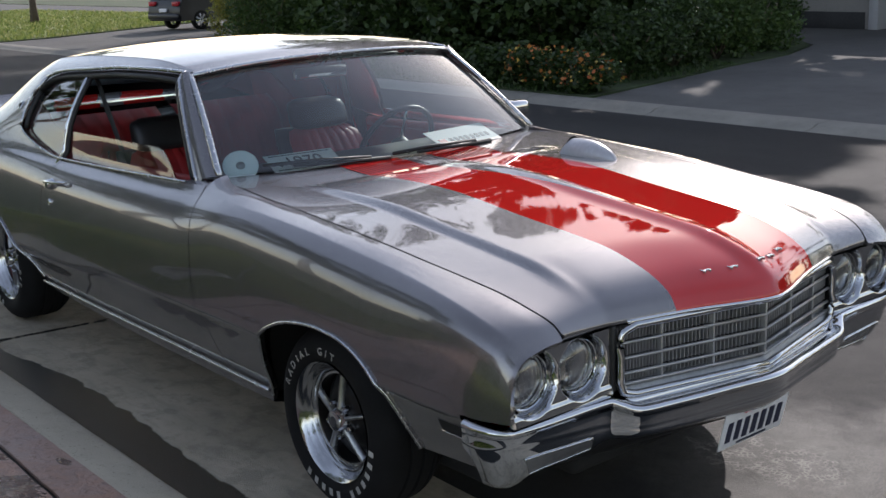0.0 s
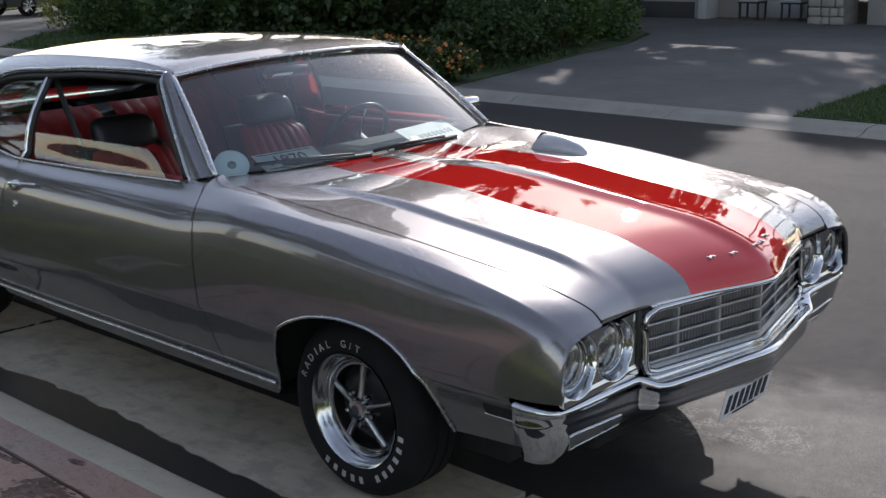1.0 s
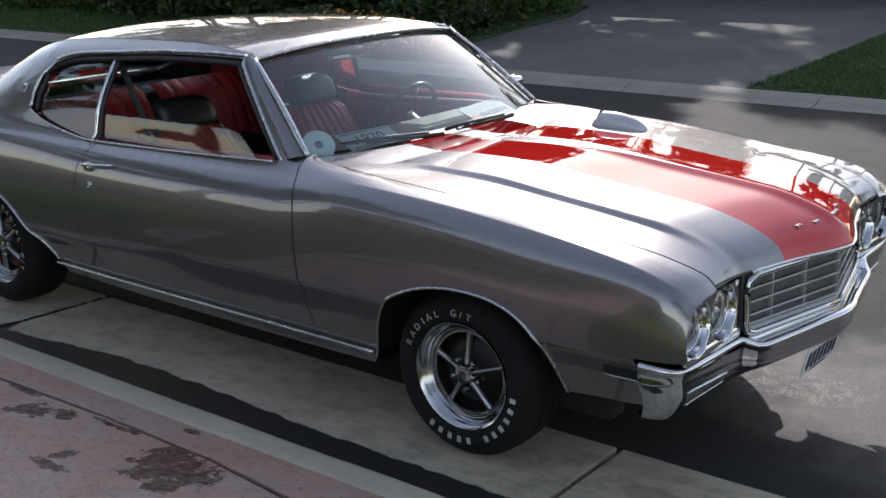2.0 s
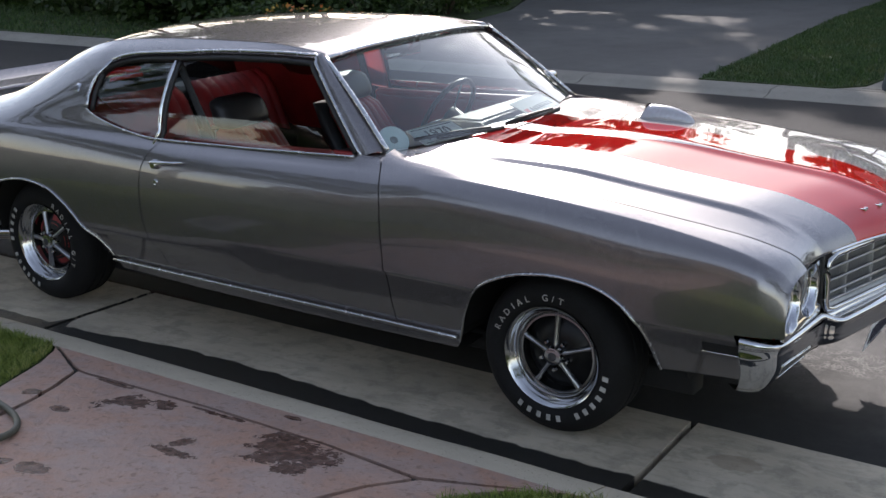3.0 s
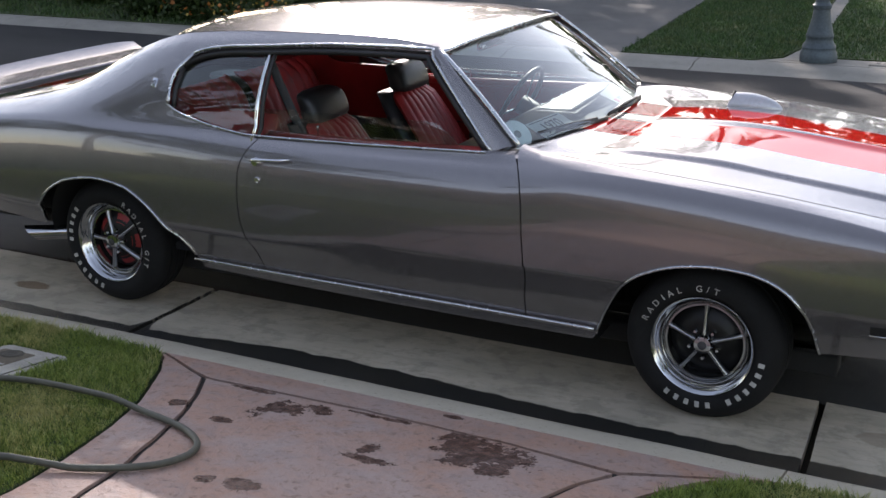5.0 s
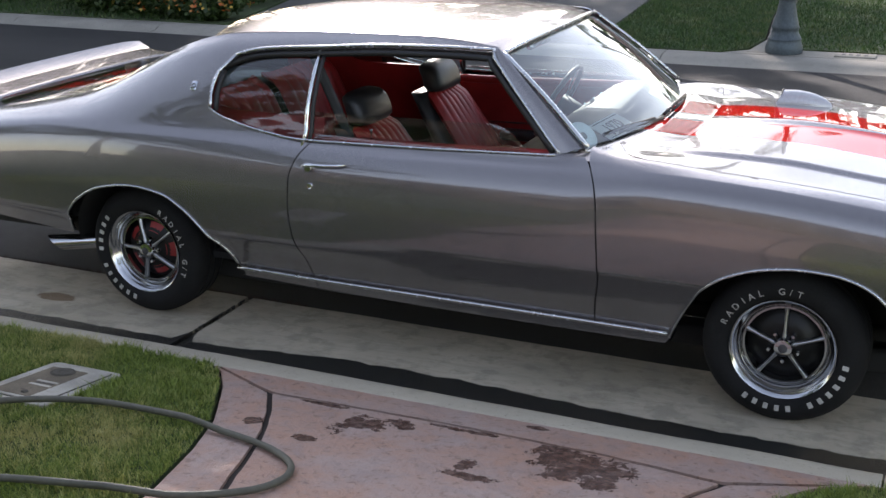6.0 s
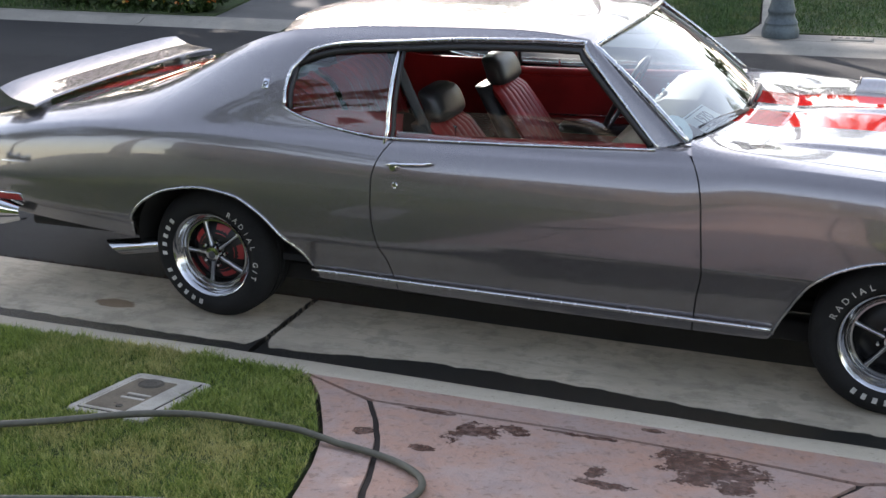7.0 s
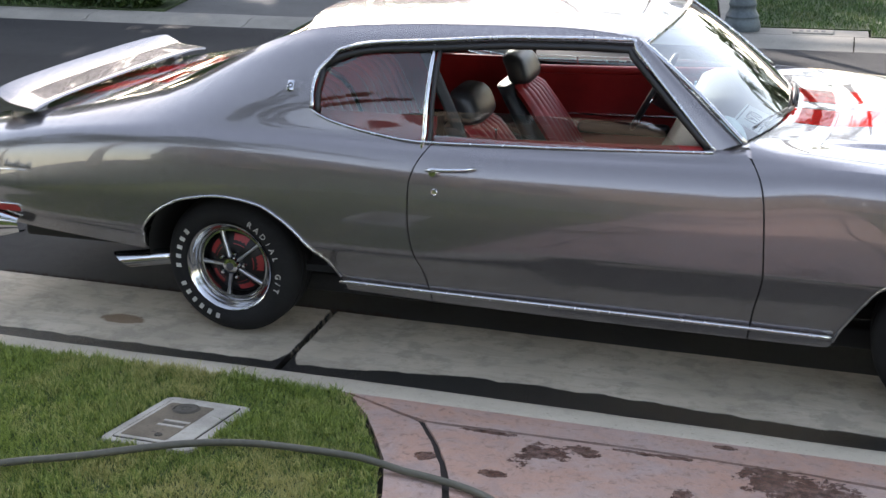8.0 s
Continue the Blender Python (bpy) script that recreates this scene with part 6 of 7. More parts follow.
bed = [(0.74, -1.400), (3.25, -1.400)] + edge_r[1:] + edge_l[::-1]
slab("joint_bed", bed, 0.02, JOINT, walkway, ground_z, bevel=0.004, lift=-0.016, cuts=(-1.7, -2.1, -5.0))

# lawns beside the walk
def lawn_sheet(name, ring, label, lift):
    ob = slab(name, ring, 0.05, TURF, None, ground_z, bevel=0.02, lift=lift, cuts=(-1.7, -2.1, -3.0, -5.0, -8.0))
    return tagged(ob, label, "lawn", kind="structure")


lawn_left = [(-14, -1.395), (0.725, -1.395)] + [(x - 0.02, y) for x, y in edge_l] + [(-14, -10.9)]
lawn_right = [(14, -1.395), (3.27, -1.395)] + [(x + 0.02, y) for x, y in edge_r] + [(14, -10.9)]
lawn_sheet("lawn_bed", lawn_left, "mown grass beside the walk", -0.01)
lawn_sheet("lawn_bed", lawn_right[::-1], "mown grass beside the walk", -0.01)


def inside_ring(px, py, ring):
    r = np.array(ring)
    inn = np.zeros(len(px), bool)
    j = len(r) - 1
    for i in range(len(r)):
        xi, yi, xj, yj = r[i, 0], r[i, 1], r[j, 0], r[j, 1]
        hit = ((yi > py) != (yj > py)) & (px < (xj - xi) * (py - yi) / (yj - yi + 1e-12) + xi)
        inn ^= hit
        j = i
    return inn


def blade_mat(name, a, b, c):
    m = Nodes(name)
    r = m.n("ShaderNodeNewGeometry").outputs["Random Per Island"]
    p = m.n("ShaderNodeNewGeometry").outputs["Position"]
    patch = m.noise(2.4, 4, 0.6, p)
    col = m.mix(r, a, b)
    col = m.mix(m.math("MULTIPLY", m.ramp(m.math("ADD", patch, m.math("MULTIPLY", r, 0.25)), 0.62, 0.85), 0.7), col, c)
    m.base(col, 0.55)
    m.b.inputs["Subsurface Weight"].default_value = 0.0
    tr = m.n("ShaderNodeBsdfTranslucent")
    m.put(tr.inputs["Color"], col)
    mix = m.n("ShaderNodeMixShader", Fac=0.3)
    m.t.links.new(m.b.outputs[0], mix.inputs[1])
    m.t.links.new(tr.outputs[0], mix.inputs[2])
    m.t.links.new(mix.outputs[0], m.out.inputs[0])
    return m.mat


BLADES = blade_mat("grass_blades", (0.075, 0.130, 0.022), (0.315, 0.385, 0.080), (0.55, 0.46, 0.20))


def grass(name, ring, box_, count, height, width, label, keep_out=None, seed=3, zfun=ground_z, tall_edges=None, mat=None):
    r = np.random.default_rng(seed)
    x, y = r.uniform(box_[0], box_[1], count), r.uniform(box_[2], box_[3], count)
    ok = inside_ring(x, y, ring)
    if keep_out is not None:
        ok &= ~inside_ring(x, y, keep_out)
    x, y = x[ok], y[ok]
    n = len(x)
    ytab = np.linspace(box_[2] - 0.1, box_[3] + 0.1, 400)
    ztab = np.array([zfun(float(np.mean(box_[:2])), q) for q in ytab])
    z = np.interp(y, ytab, ztab) - 0.012
    clump = np.array([noise.noise((a * 5, b * 5, 0.3)) for a, b in zip(x, y)])
    tuft = np.array([noise.noise((a * 22, b * 22, 1.7)) for a, b in zip(x, y)])
    h = height * r.uniform(0.5, 1.25, n) * (1 + 0.45 * clump) * (1 + 0.75 * tuft)
    if tall_edges is not None:
        h *= tall_edges(x, y)
    ang, lean, la = r.uniform(0, 2 * math.pi, n), r.uniform(0.2, 1.1, n) * h, (tuft * 5 + clump * 4) * math.pi + r.normal(0, 0.9, n)
    w = width * r.uniform(0.6, 1.3, n)
    dx, dy = np.cos(ang) * w, np.sin(ang) * w
    lx, ly = np.cos(la) * lean, np.sin(la) * lean
    V = np.empty((n, 5, 3))
    V[:, 0] = np.stack([x - dx, y - dy, z], 1)
    V[:, 1] = np.stack([x + dx, y + dy, z], 1)
    V[:, 2] = np.stack([x + dx * 0.8 + lx * 0.35, y + dy * 0.8 + ly * 0.35, z + h * 0.6], 1)
    V[:, 3] = np.stack([x - dx * 0.8 + lx * 0.35, y - dy * 0.8 + ly * 0.35, z + h * 0.6], 1)
    V[:, 4] = np.stack([x + lx, y + ly, z + h], 1)
    base = np.arange(n) * 5
    quads = np.stack([base, base + 1, base + 2, base + 3], 1)
    tris = np.stack([base + 3, base + 2, base + 4], 1)
    mesh = bpy.data.meshes.new(name)
    mesh.vertices.add(n * 5)
    mesh.vertices.foreach_set("co", V.reshape(-1))
    loops = np.concatenate([quads, tris], 1).reshape(-1)
    mesh.loops.add(len(loops))
    mesh.loops.foreach_set("vertex_index", loops)
    mesh.polygons.add(n * 2)
    starts = np.stack([np.arange(n) * 7, np.arange(n) * 7 + 4], 1).reshape(-1)
    mesh.polygons.foreach_set("loop_start", starts)
    mesh.update(calc_edges=True)
    mesh.validate()
    return tagged(link(name, mesh, mat or BLADES), label, "grass", kind="stuff")


BOX_RING = [(0.178, -2.145), (0.188, -1.690), (0.515, -1.690), (0.522, -2.140)]
edge_tall = lambda x, y: 1 + 0.2 * smooth01(-1.55, -1.42, y)  # noqa: E731
grass("grass_blades", lawn_left, (-1.9, 1.36, -3.6, -1.39), 280000, 0.026, 0.0016, "mown green lawn grass with dry tips", BOX_RING, 3, tall_edges=edge_tall)
grass("grass_blades", lawn_right, (2.68, 4.4, -3.0, -1.39), 95000, 0.026, 0.0016, "mown green lawn grass", None, 5, tall_edges=edge_tall)

# meter box set in the lawn
BOXCON = concrete("grey_box_concrete", (0.45, 0.42, 0.36), 0.9, 0.0, 4.0)
LIDMAT = concrete("brown_lid", (0.185, 0.155, 0.115), 0.9, 0.0, 4.0)
CAPMAT = concrete("weathered_cap", (0.11, 0.10, 0.082), 0.8, 0.0, 5.0)
IRON = simple("dark_iron", (0.05, 0.05, 0.05), 0.6, 0.5, 60, 0.3)
mb = thing("meter_box", (0.352, -1.912, ground_z(0.352, -1.912)), "weathered concrete utility box lid set in the lawn", "utility box")
tilt = math.atan((ground_z(0, -2.1) - ground_z(0, -1.7)) / -0.4)
bx = Matrix.Translation((0.352, -1.912, ground_z(0.352, -1.912) - 0.011)) @ Matrix.Rotation(tilt, 4, "X")


def box_part(name, lo, hi, mat, bevel, label="", parent=None, corner=0.0):
    bm = box_bm(lo, hi, 0)
    if corner:
        upright = [e for e in bm.edges if abs(e.verts[0].co.z - e.verts[1].co.z) > 1e-4]
        bmesh.ops.bevel(bm, geom=upright, offset=corner, segments=5, affect="EDGES", profile=0.5)
    rim = [e for e in bm.edges if min(v.co.z for v in e.verts) > hi[2] - 1e-5]
    bmesh.ops.bevel(bm, geom=rim, offset=bevel, segments=2, affect="EDGES", profile=0.5)
    bmesh.ops.transform(bm, matrix=bx, verts=bm.verts)
    ob = part(name, bm, mat, parent or mb, label)
    ob.data.set_sharp_from_angle(angle=radians(40))
    return ob


box_part("frame", (-0.165, -0.225, -0.10), (0.165, 0.225, 0.010), BOXCON, 0.006, "concrete frame", corner=0.035)
box_part("gap", (-0.133, -0.197, -0.03), (0.133, 0.197, 0.0115), SOIL, 0.001, "dirt-filled gap round the lid", corner=0.012)
lid = box_part("lid", (-0.128, -0.192, -0.03), (0.128, 0.192, 0.0145), BOXCON, 0.003, "worn concrete lid", corner=0.010)
box_part("tread_field", (-0.112, -0.176, 0.0), (0.055, 0.150, 0.0162), LIDMAT, 0.001, "brown tread field", lid, 0.008)
for by in (-0.064, -0.022):
    box_part("word_bar", (-0.045, by, 0.01), (0.050, by + 0.014, 0.0185), BOXCON, 0.001, "", lid)
box_part("word_bar", (-0.035, -0.046, 0.01), (0.042, -0.026, 0.0175), CAPMAT, 0.001, "", lid)
for cx, cy, r0 in ((-0.030, 0.105, 0.048), (0.010, -0.145, 0.013)):
    v_, f_ = lathe_data([(0.010, 0.0), (0.0195, 0.0), (0.0195, r0 * 0.3), (0.0172, r0 * 0.36), (0.0195, r0 * 0.42), (0.0205, r0 * 0.8), (0.0165, r0 * 0.86), (0.0205, r0 * 0.92), (0.018, r0), (0.01, r0)], (cx, cy, 0), "z", 28)
    bm = bmesh.new()
    vs_ = [bm.verts.new(c) for c in v_]
    for q in f_:
        bm.faces.new([vs_[i] for i in q])
    bmesh.ops.remove_doubles(bm, verts=bm.verts, dist=1e-5)
    bmesh.ops.recalc_face_normals(bm, faces=bm.faces)
    bmesh.ops.transform(bm, matrix=bx, verts=bm.verts)
    part("iron_cap", bm, CAPMAT, lid, "round weathered cap").data.set_sharp_from_angle(angle=radians(30))

# garden hose
HOSE = simple("grey_green_hose", (0.075, 0.072, 0.052), 0.55, 0, 40, 0.25, 0.1)
ctrl = [(-1.1, -3.35), (-0.55, -3.0), (-0.2, -2.72), (0.08, -2.46), (0.26, -2.33), (0.50, -2.145), (0.70, -2.06), (0.96, -2.04), (1.16, -2.05), (1.34, -2.085), (1.47, -2.135), (1.56, -2.21), (1.585, -2.31), (1.54, -2.42), (1.40, -2.53), (1.20, -2.61), (0.85, -2.72), (0.3, -2.95), (-0.6, -3.3), (-1.6, -3.7)]
cv = np.array(ctrl)
tt = np.linspace(0, len(cv) - 1, 220)
pts = []
for i, t in enumerate(tt):
    k0 = int(min(max(math.floor(t), 0), len(cv) - 2))
    f = t - k0
    p0, p1, p2, p3 = cv[max(k0 - 1, 0)], cv[k0], cv[k0 + 1], cv[min(k0 + 2, len(cv) - 1)]
    q = 0.5 * ((2 * p1) + (p2 - p0) * f + (2 * p0 - 5 * p1 + 4 * p2 - p3) * f * f + (3 * p1 - p0 - 3 * p2 + p3) * f**3)
    on_grass = not (q[0] > float(np.interp(-q[1], [1.35, 1.6, 1.95, 2.2, 2.5, 3.2], [0.74, 0.91, 1.10, 1.19, 1.26, 1.33])))
    pts.append((q[0], q[1], ground_z(q[0], q[1]) + (0.030 if on_grass else 0.012)))
pts = np.array(pts)
ker = np.ones(9) / 9
pts[4:-4, 2] = np.convolve(pts[:, 2], ker, "valid")
hose = tube("garden_hose", pts, 0.0118, HOSE, None, sides=10)
tagged(hose, "grey-green garden hose lying over the lawn and walk", "hose")

# grass across the street: its shade is put into darker blade colours
SHADED_BLADES = blade_mat("shaded_lawn_blades", (0.022, 0.055, 0.012), (0.060, 0.120, 0.028), (0.12, 0.13, 0.05))
# concrete for the far side, darker than the near kerb
FAR_KERB = concrete("far_kerb_concrete", (0.27, 0.255, 0.225), 0.5)

# ---- across the street ----
kerb_f = tagged(new("kerb_far"), "pale concrete kerb across the street", "kerb", kind="structure")
fprof = [(10.13, -0.70), (10.14, -0.645), (10.30, -0.628), (10.36, -0.60), (10.42, -0.578), (10.72, -0.565), (10.735, -0.57), (10.74, -0.65)]
fj = [-400, -60, -30, -20, -14, -11, -8.2, -5.6, -2.95, -0.30, 2.55, 5.4, 8.2, 11, 14, 20, 60, 400]
for a, b in zip(fj, fj[1:]):
    xs = np.linspace(a + 0.008, b - 0.008, max(2, min(12, int((b - a) * 3))))
    V = [(x, py, pz + 0.003 * noise.noise((x * 3, py * 5, 2))) for x in xs for py, pz in fprof]
    F = grid_faces(len(xs), len(fprof), 0, True) + [list(range(len(fprof))), [(len(xs) - 1) * len(fprof) + i for i in range(len(fprof))][::-1]]
    pydata("kerb_stone", V, F, FAR_KERB, kerb_f).data.set_sharp_from_angle(angle=radians(55))


def far_z(x, y):
    return profile(y)


drive_ring = [(-7.15, 10.745), (-1.42, 10.745), (-1.6, 13.0), (-1.85, 16.0), (-2.1, 19.0), (-2.2, 24.6), (-16.5, 24.6), (-12.0, 22.5), (-9.6, 20.2), (-8.7, 18.0), (-8.3, 15.7), (-7.6, 12.8)]
driveway = tagged(new("driveway_opposite"), "worn grey concrete driveway of the house opposite", "driveway", kind="structure")
slab("driveway_slab", drive_ring, 0.06, DRIVE, driveway, far_z, bevel=0.01, lift=0.005)
lawn_far = [(-1.40, 10.745), (0.62, 10.745), (0.85, 11.2), (1.02, 12.0), (1.02, 12.001), (0.5, 14.0), (0.0, 18.0), (-0.4, 24.0), (-2.15, 24.0), (-2.05, 19.0), (-1.8, 16.0), (-1.55, 13.0)]
mow = [(0.70, 10.9), (0.98, 10.9), (1.02, 12.0), (0.78, 14.0), (0.45, 18.0), (0.2, 24.0), (0.0, 24.0), (0.22, 18.0), (0.56, 14.0), (0.80, 12.0)]
lawn_a = [(-1.40, 10.745), (0.35, 10.745), (0.68, 11.1), (0.76, 12.0), (0.53, 14.0), (0.20, 18.0), (-0.02, 24.0), (-2.1, 24.0), (-2.0, 19.0), (-1.77, 16.0), (-1.52, 13.0)]
lawn_b = [(2.75, 10.745), (12, 10.745), (12, 24), (0.22, 24.0), (0.47, 18.0), (0.80, 14.0), (1.04, 12.0), (1.10, 11.25), (2.75, 11.25)]
for ring in (lawn_a, lawn_b):
    tagged(slab("lawn_opposite", ring, 0.05, TURF, None, far_z, bevel=0.03, lift=0.02), "green lawn of the house opposite", "lawn", kind="structure")
slab("mowing_strip", mow, 0.05, FAR_KERB, kerb_f, far_z, bevel=0.01, lift=0.012)
slab("lamp_pad", [(0.40, 10.75), (2.72, 10.75), (2.72, 11.22), (1.12, 11.22), (0.98, 11.12), (0.72, 11.08)], 0.05, FAR_KERB, kerb_f, far_z, bevel=0.01, lift=0.008)
far_lawn_z = lambda x, y: profile(y) + 0.03  # noqa: E731
grass("grass_blades", lawn_a, (-2.2, 0.8, 10.7, 24), 60000, 0.055, 0.0055, "green lawn grass across the street", None, 11, zfun=far_lawn_z, mat=SHADED_BLADES)
grass("grass_blades", lawn_b, (0.2, 9.0, 10.7, 22), 90000, 0.055, 0.0055, "green lawn grass across the street", None, 12, zfun=far_lawn_z, mat=SHADED_BLADES)

LAMP = simple("blue_grey_cast_iron", (0.060, 0.078, 0.090), 0.5, 0.3, 30, 0.3, 0.2)
lamp_post = thing("street_lamp", (1.16, 10.98, -0.56), "blue-grey cast iron street lamp with a stepped base", "street lamp")
lathe("base", [(0.0, 0.235), (0.05, 0.24), (0.10, 0.232), (0.14, 0.215), (0.165, 0.21), (0.18, 0.215), (0.21, 0.20), (0.25, 0.175), (0.29, 0.165), (0.31, 0.175), (0.335, 0.178), (0.36, 0.165), (0.40, 0.155), (0.52, 0.125), (0.62, 0.108), (0.66, 0.105), (0.67, 0.118), (0.71, 0.118), (0.72, 0.104), (0.75, 0.090)], (1.16, 10.98, -0.56), LAMP, lamp_post, "stepped cast base", axis="z", seg=16)
lathe("post", [(0.74, 0.088), (1.4, 0.075), (3.2, 0.058), (3.25, 0.08), (3.32, 0.085), (3.36, 0.06)], (1.16, 10.98, -0.56), LAMP, lamp_post, "tapered post", axis="z", seg=20)
lathe("lantern", [(3.35, 0.06), (3.42, 0.14), (3.75, 0.20), (3.80, 0.22), (3.95, 0.10), (4.05, 0.03), (4.1, 0.0)], (1.16, 10.98, -0.56), LAMP, lamp_post, "lantern head", axis="z", seg=12)
vb = thing("utility_cover", (2.05, 10.98, -0.555), "small concrete utility cover in the kerb pad", "utility box")
box("cover", (1.80, 10.85, -0.62), (2.30, 11.12, -0.548), FAR_KERB, vb, bevel=0.006)
for j in range(4):
    box("cover_mark", (1.88 + j * 0.09, 10.93, -0.549), (1.93 + j * 0.09, 11.04, -0.545), IRON, vb)

# the house opposite: garage front
STUCCO = concrete("grey_stucco", (0.30, 0.285, 0.27), 0.2, 0.0, 0.6)
DARKBASE_SHADE = simple("dark_base_and_porch_shade", (0.035, 0.035, 0.036), 0.8, 0, 20, 0.3)
DOORPAINT = simple("pale_garage_door", (0.42, 0.42, 0.43), 0.6, 0, 20, 0.06)
ROOFTILE = concrete("brown_roof_tile", (0.14, 0.10, 0.08), 0.4)
STONE = concrete("field_stone", (0.33, 0.31, 0.28), 0.6)
MORTAR = simple("grey_mortar", (0.16, 0.155, 0.15), 0.9, 0, 60, 0.3, 0.3)
DARKGLASS = simple("dark_window_glass", (0.015, 0.018, 0.02), 0.08, 0, 5, 0.1)
house = thing("house_opposite", (-9, 25, -0.55), "single-storey grey stucco house with a stone-faced garage", "house")
zb = -0.56
for lo, hi in (((-14.6, 24.6, zb), (-10.95, 25.0, 2.3)), ((-10.95, 25.3, zb), (-10.2, 25.6, 2.3)), ((-6.35, 24.3, zb), (-5.45, 24.7, 2.3)), ((-3.6, 24.3, zb), (2.0, 24.7, 2.3))):
    box("wall", lo, hi, STUCCO, house, bevel=0.01)
box("base_course", (-14.65, 24.56, zb), (-11.1, 24.62, zb + 0.42), DARKBASE_SHADE, house, "dark base course", bevel=0.005)
box("corner_trim", (-10.95, 24.5, zb), (-10.7, 25.1, 2.3), DOORPAINT, house, bevel=0.01)
gd = box("garage_door", (-10.2, 25.4, zb + 0.02), (-7.85, 25.48, 1.6), DOORPAINT, house, "pale sectional garage door", bevel=0.005)
for j in range(5):
    for i in range(4):
        box("door_panel", (-10.14 + i * 0.575, 25.37, zb + 0.06 + j * 0.42), (-9.64 + i * 0.575, 25.405, zb + 0.42 + j * 0.42), DOORPAINT, gd, bevel=0.012)
# the recess's shade is painted: its back wall takes the near-black base colour
box("porch_back", (-5.45, 25.5, zb), (-3.6, 25.7, 2.3), DARKBASE_SHADE, house, "porch back wall darkened as shade")
box("front_door", (-4.95, 25.40, zb + 0.05), (-4.05, 25.47, 1.55), DARKGLASS, house, "dark front door", bevel=0.01)
# bench-like planters and chairs before the garage
for x in (-9.5, -8.35):
    ch = thing("porch_chair", (x, 24.7, zb), "dark slatted garden chair before the garage", "chair", "chairs before the garage")
    for dx in (-0.25, 0.25):
        for dy in (-0.2, 0.2):
            box("leg", (x + dx - 0.02, 24.7 + dy - 0.02, zb), (x + dx + 0.02, 24.7 + dy + 0.02, zb + 0.42), BLACK, ch)
    box("seat", (x - 0.28, 24.45, zb + 0.42), (x + 0.28, 24.95, zb + 0.46), BLACK, ch, bevel=0.01)
    box("cushion", (x - 0.26, 24.46, zb + 0.46), (x + 0.26, 24.93, zb + 0.53), DOORPAINT, ch, bevel=0.02)
    for j in range(5):
        box("back_slat", (x - 0.25 + j * 0.11, 24.93, zb + 0.46), (x - 0.19 + j * 0.11, 24.96, zb + 0.95), BLACK, ch)
pier = thing("stone_pier", (-7.2, 24.1, zb), "rough stone-faced pier at the garage corner", "pier")
box("core", (-7.6, 23.92, zb), (-6.75, 24.7, 2.3), MORTAR, pier)
z = zb
row = 0
while z < 1.0:
    hgt = 0.14 + 0.09 * rng.random()
    x = -7.62
    while x < -6.78:
        wid = 0.16 + 0.2 * rng.random()
        x2 = min(x + wid, -6.74)
        bm = box_bm((x + 0.012, 23.86 - 0.03 * rng.random(), z + 0.01), (x2 - 0.012, 24.0, z + hgt - 0.012), 0.028, 2)
        for v in bm.verts:
            v.co += Vector(noise.noise_vector(v.co * 7)) * 0.014
        part("stone", bm, STONE, pier)
        x = x2
    z += hgt
    row += 1
P = [[(x, y, 2.25 + (y - 23.9) * 0.36) for y in np.linspace(23.6, 29.5, 12)] for x in np.linspace(-15.4, 2.6, 30)]
sheet("roof", P, ROOFTILE, house, "brown tiled roof", depth=0.12, inside=(0, 0, -40))
box("rear_wall", (-14.6, 33.0, zb), (2.0, 33.3, 2.4), STUCCO, house)
P = [[(x, y, 2.25 + (35.2 - y) * 0.36) for y in np.linspace(29.5, 35.2, 12)] for x in np.linspace(-15.4, 2.6, 30)]
sheet("roof", P, ROOFTILE, house, "brown tiled roof", depth=0.12, inside=(0, 0, -40))
box("fascia", (-15.3, 23.62, 2.05), (2.5, 23.72, 2.25), DOORPAINT, house, bevel=0.01)


# ---- leaves: shrubs and trees ----
def leaf_mat(name, a, b, through=0.35):
    m = Nodes(name)
    r = m.n("ShaderNodeNewGeometry").outputs["Random Per Island"]
    col = m.mix(r, a, b)
    m.base(col, 0.5)
    tr = m.n("ShaderNodeBsdfTranslucent")
    m.put(tr.inputs["Color"], col)
    mix = m.n("ShaderNodeMixShader", Fac=through)
    m.t.links.new(m.b.outputs[0], mix.inputs[1])
    m.t.links.new(tr.outputs[0], mix.inputs[2])
    m.t.links.new(mix.outputs[0], m.out.inputs[0])
    return m.mat


LEAF_DARK = leaf_mat("dark_shrub_leaves", (0.018, 0.040, 0.010), (0.055, 0.095, 0.022))
LEAF_MID = leaf_mat("green_shrub_leaves", (0.035, 0.075, 0.015), (0.09, 0.145, 0.035))
LEAF_TREE = leaf_mat("tree_leaves", (0.030, 0.055, 0.014), (0.085, 0.12, 0.03))
LEAF_YEL = leaf_mat("yellow_green_leaves", (0.10, 0.13, 0.02), (0.24, 0.22, 0.03))
PETAL = leaf_mat("orange_flowers", (0.45, 0.10, 0.015), (0.50, 0.20, 0.05), 0.2)
PETAL_Y = leaf_mat("yellow_flowers", (0.45, 0.28, 0.03), (0.48, 0.34, 0.10), 0.2)
BARK = simple("grey_brown_bark", (0.12, 0.09, 0.065), 0.9, 0, 25, 0.4, 0.8)


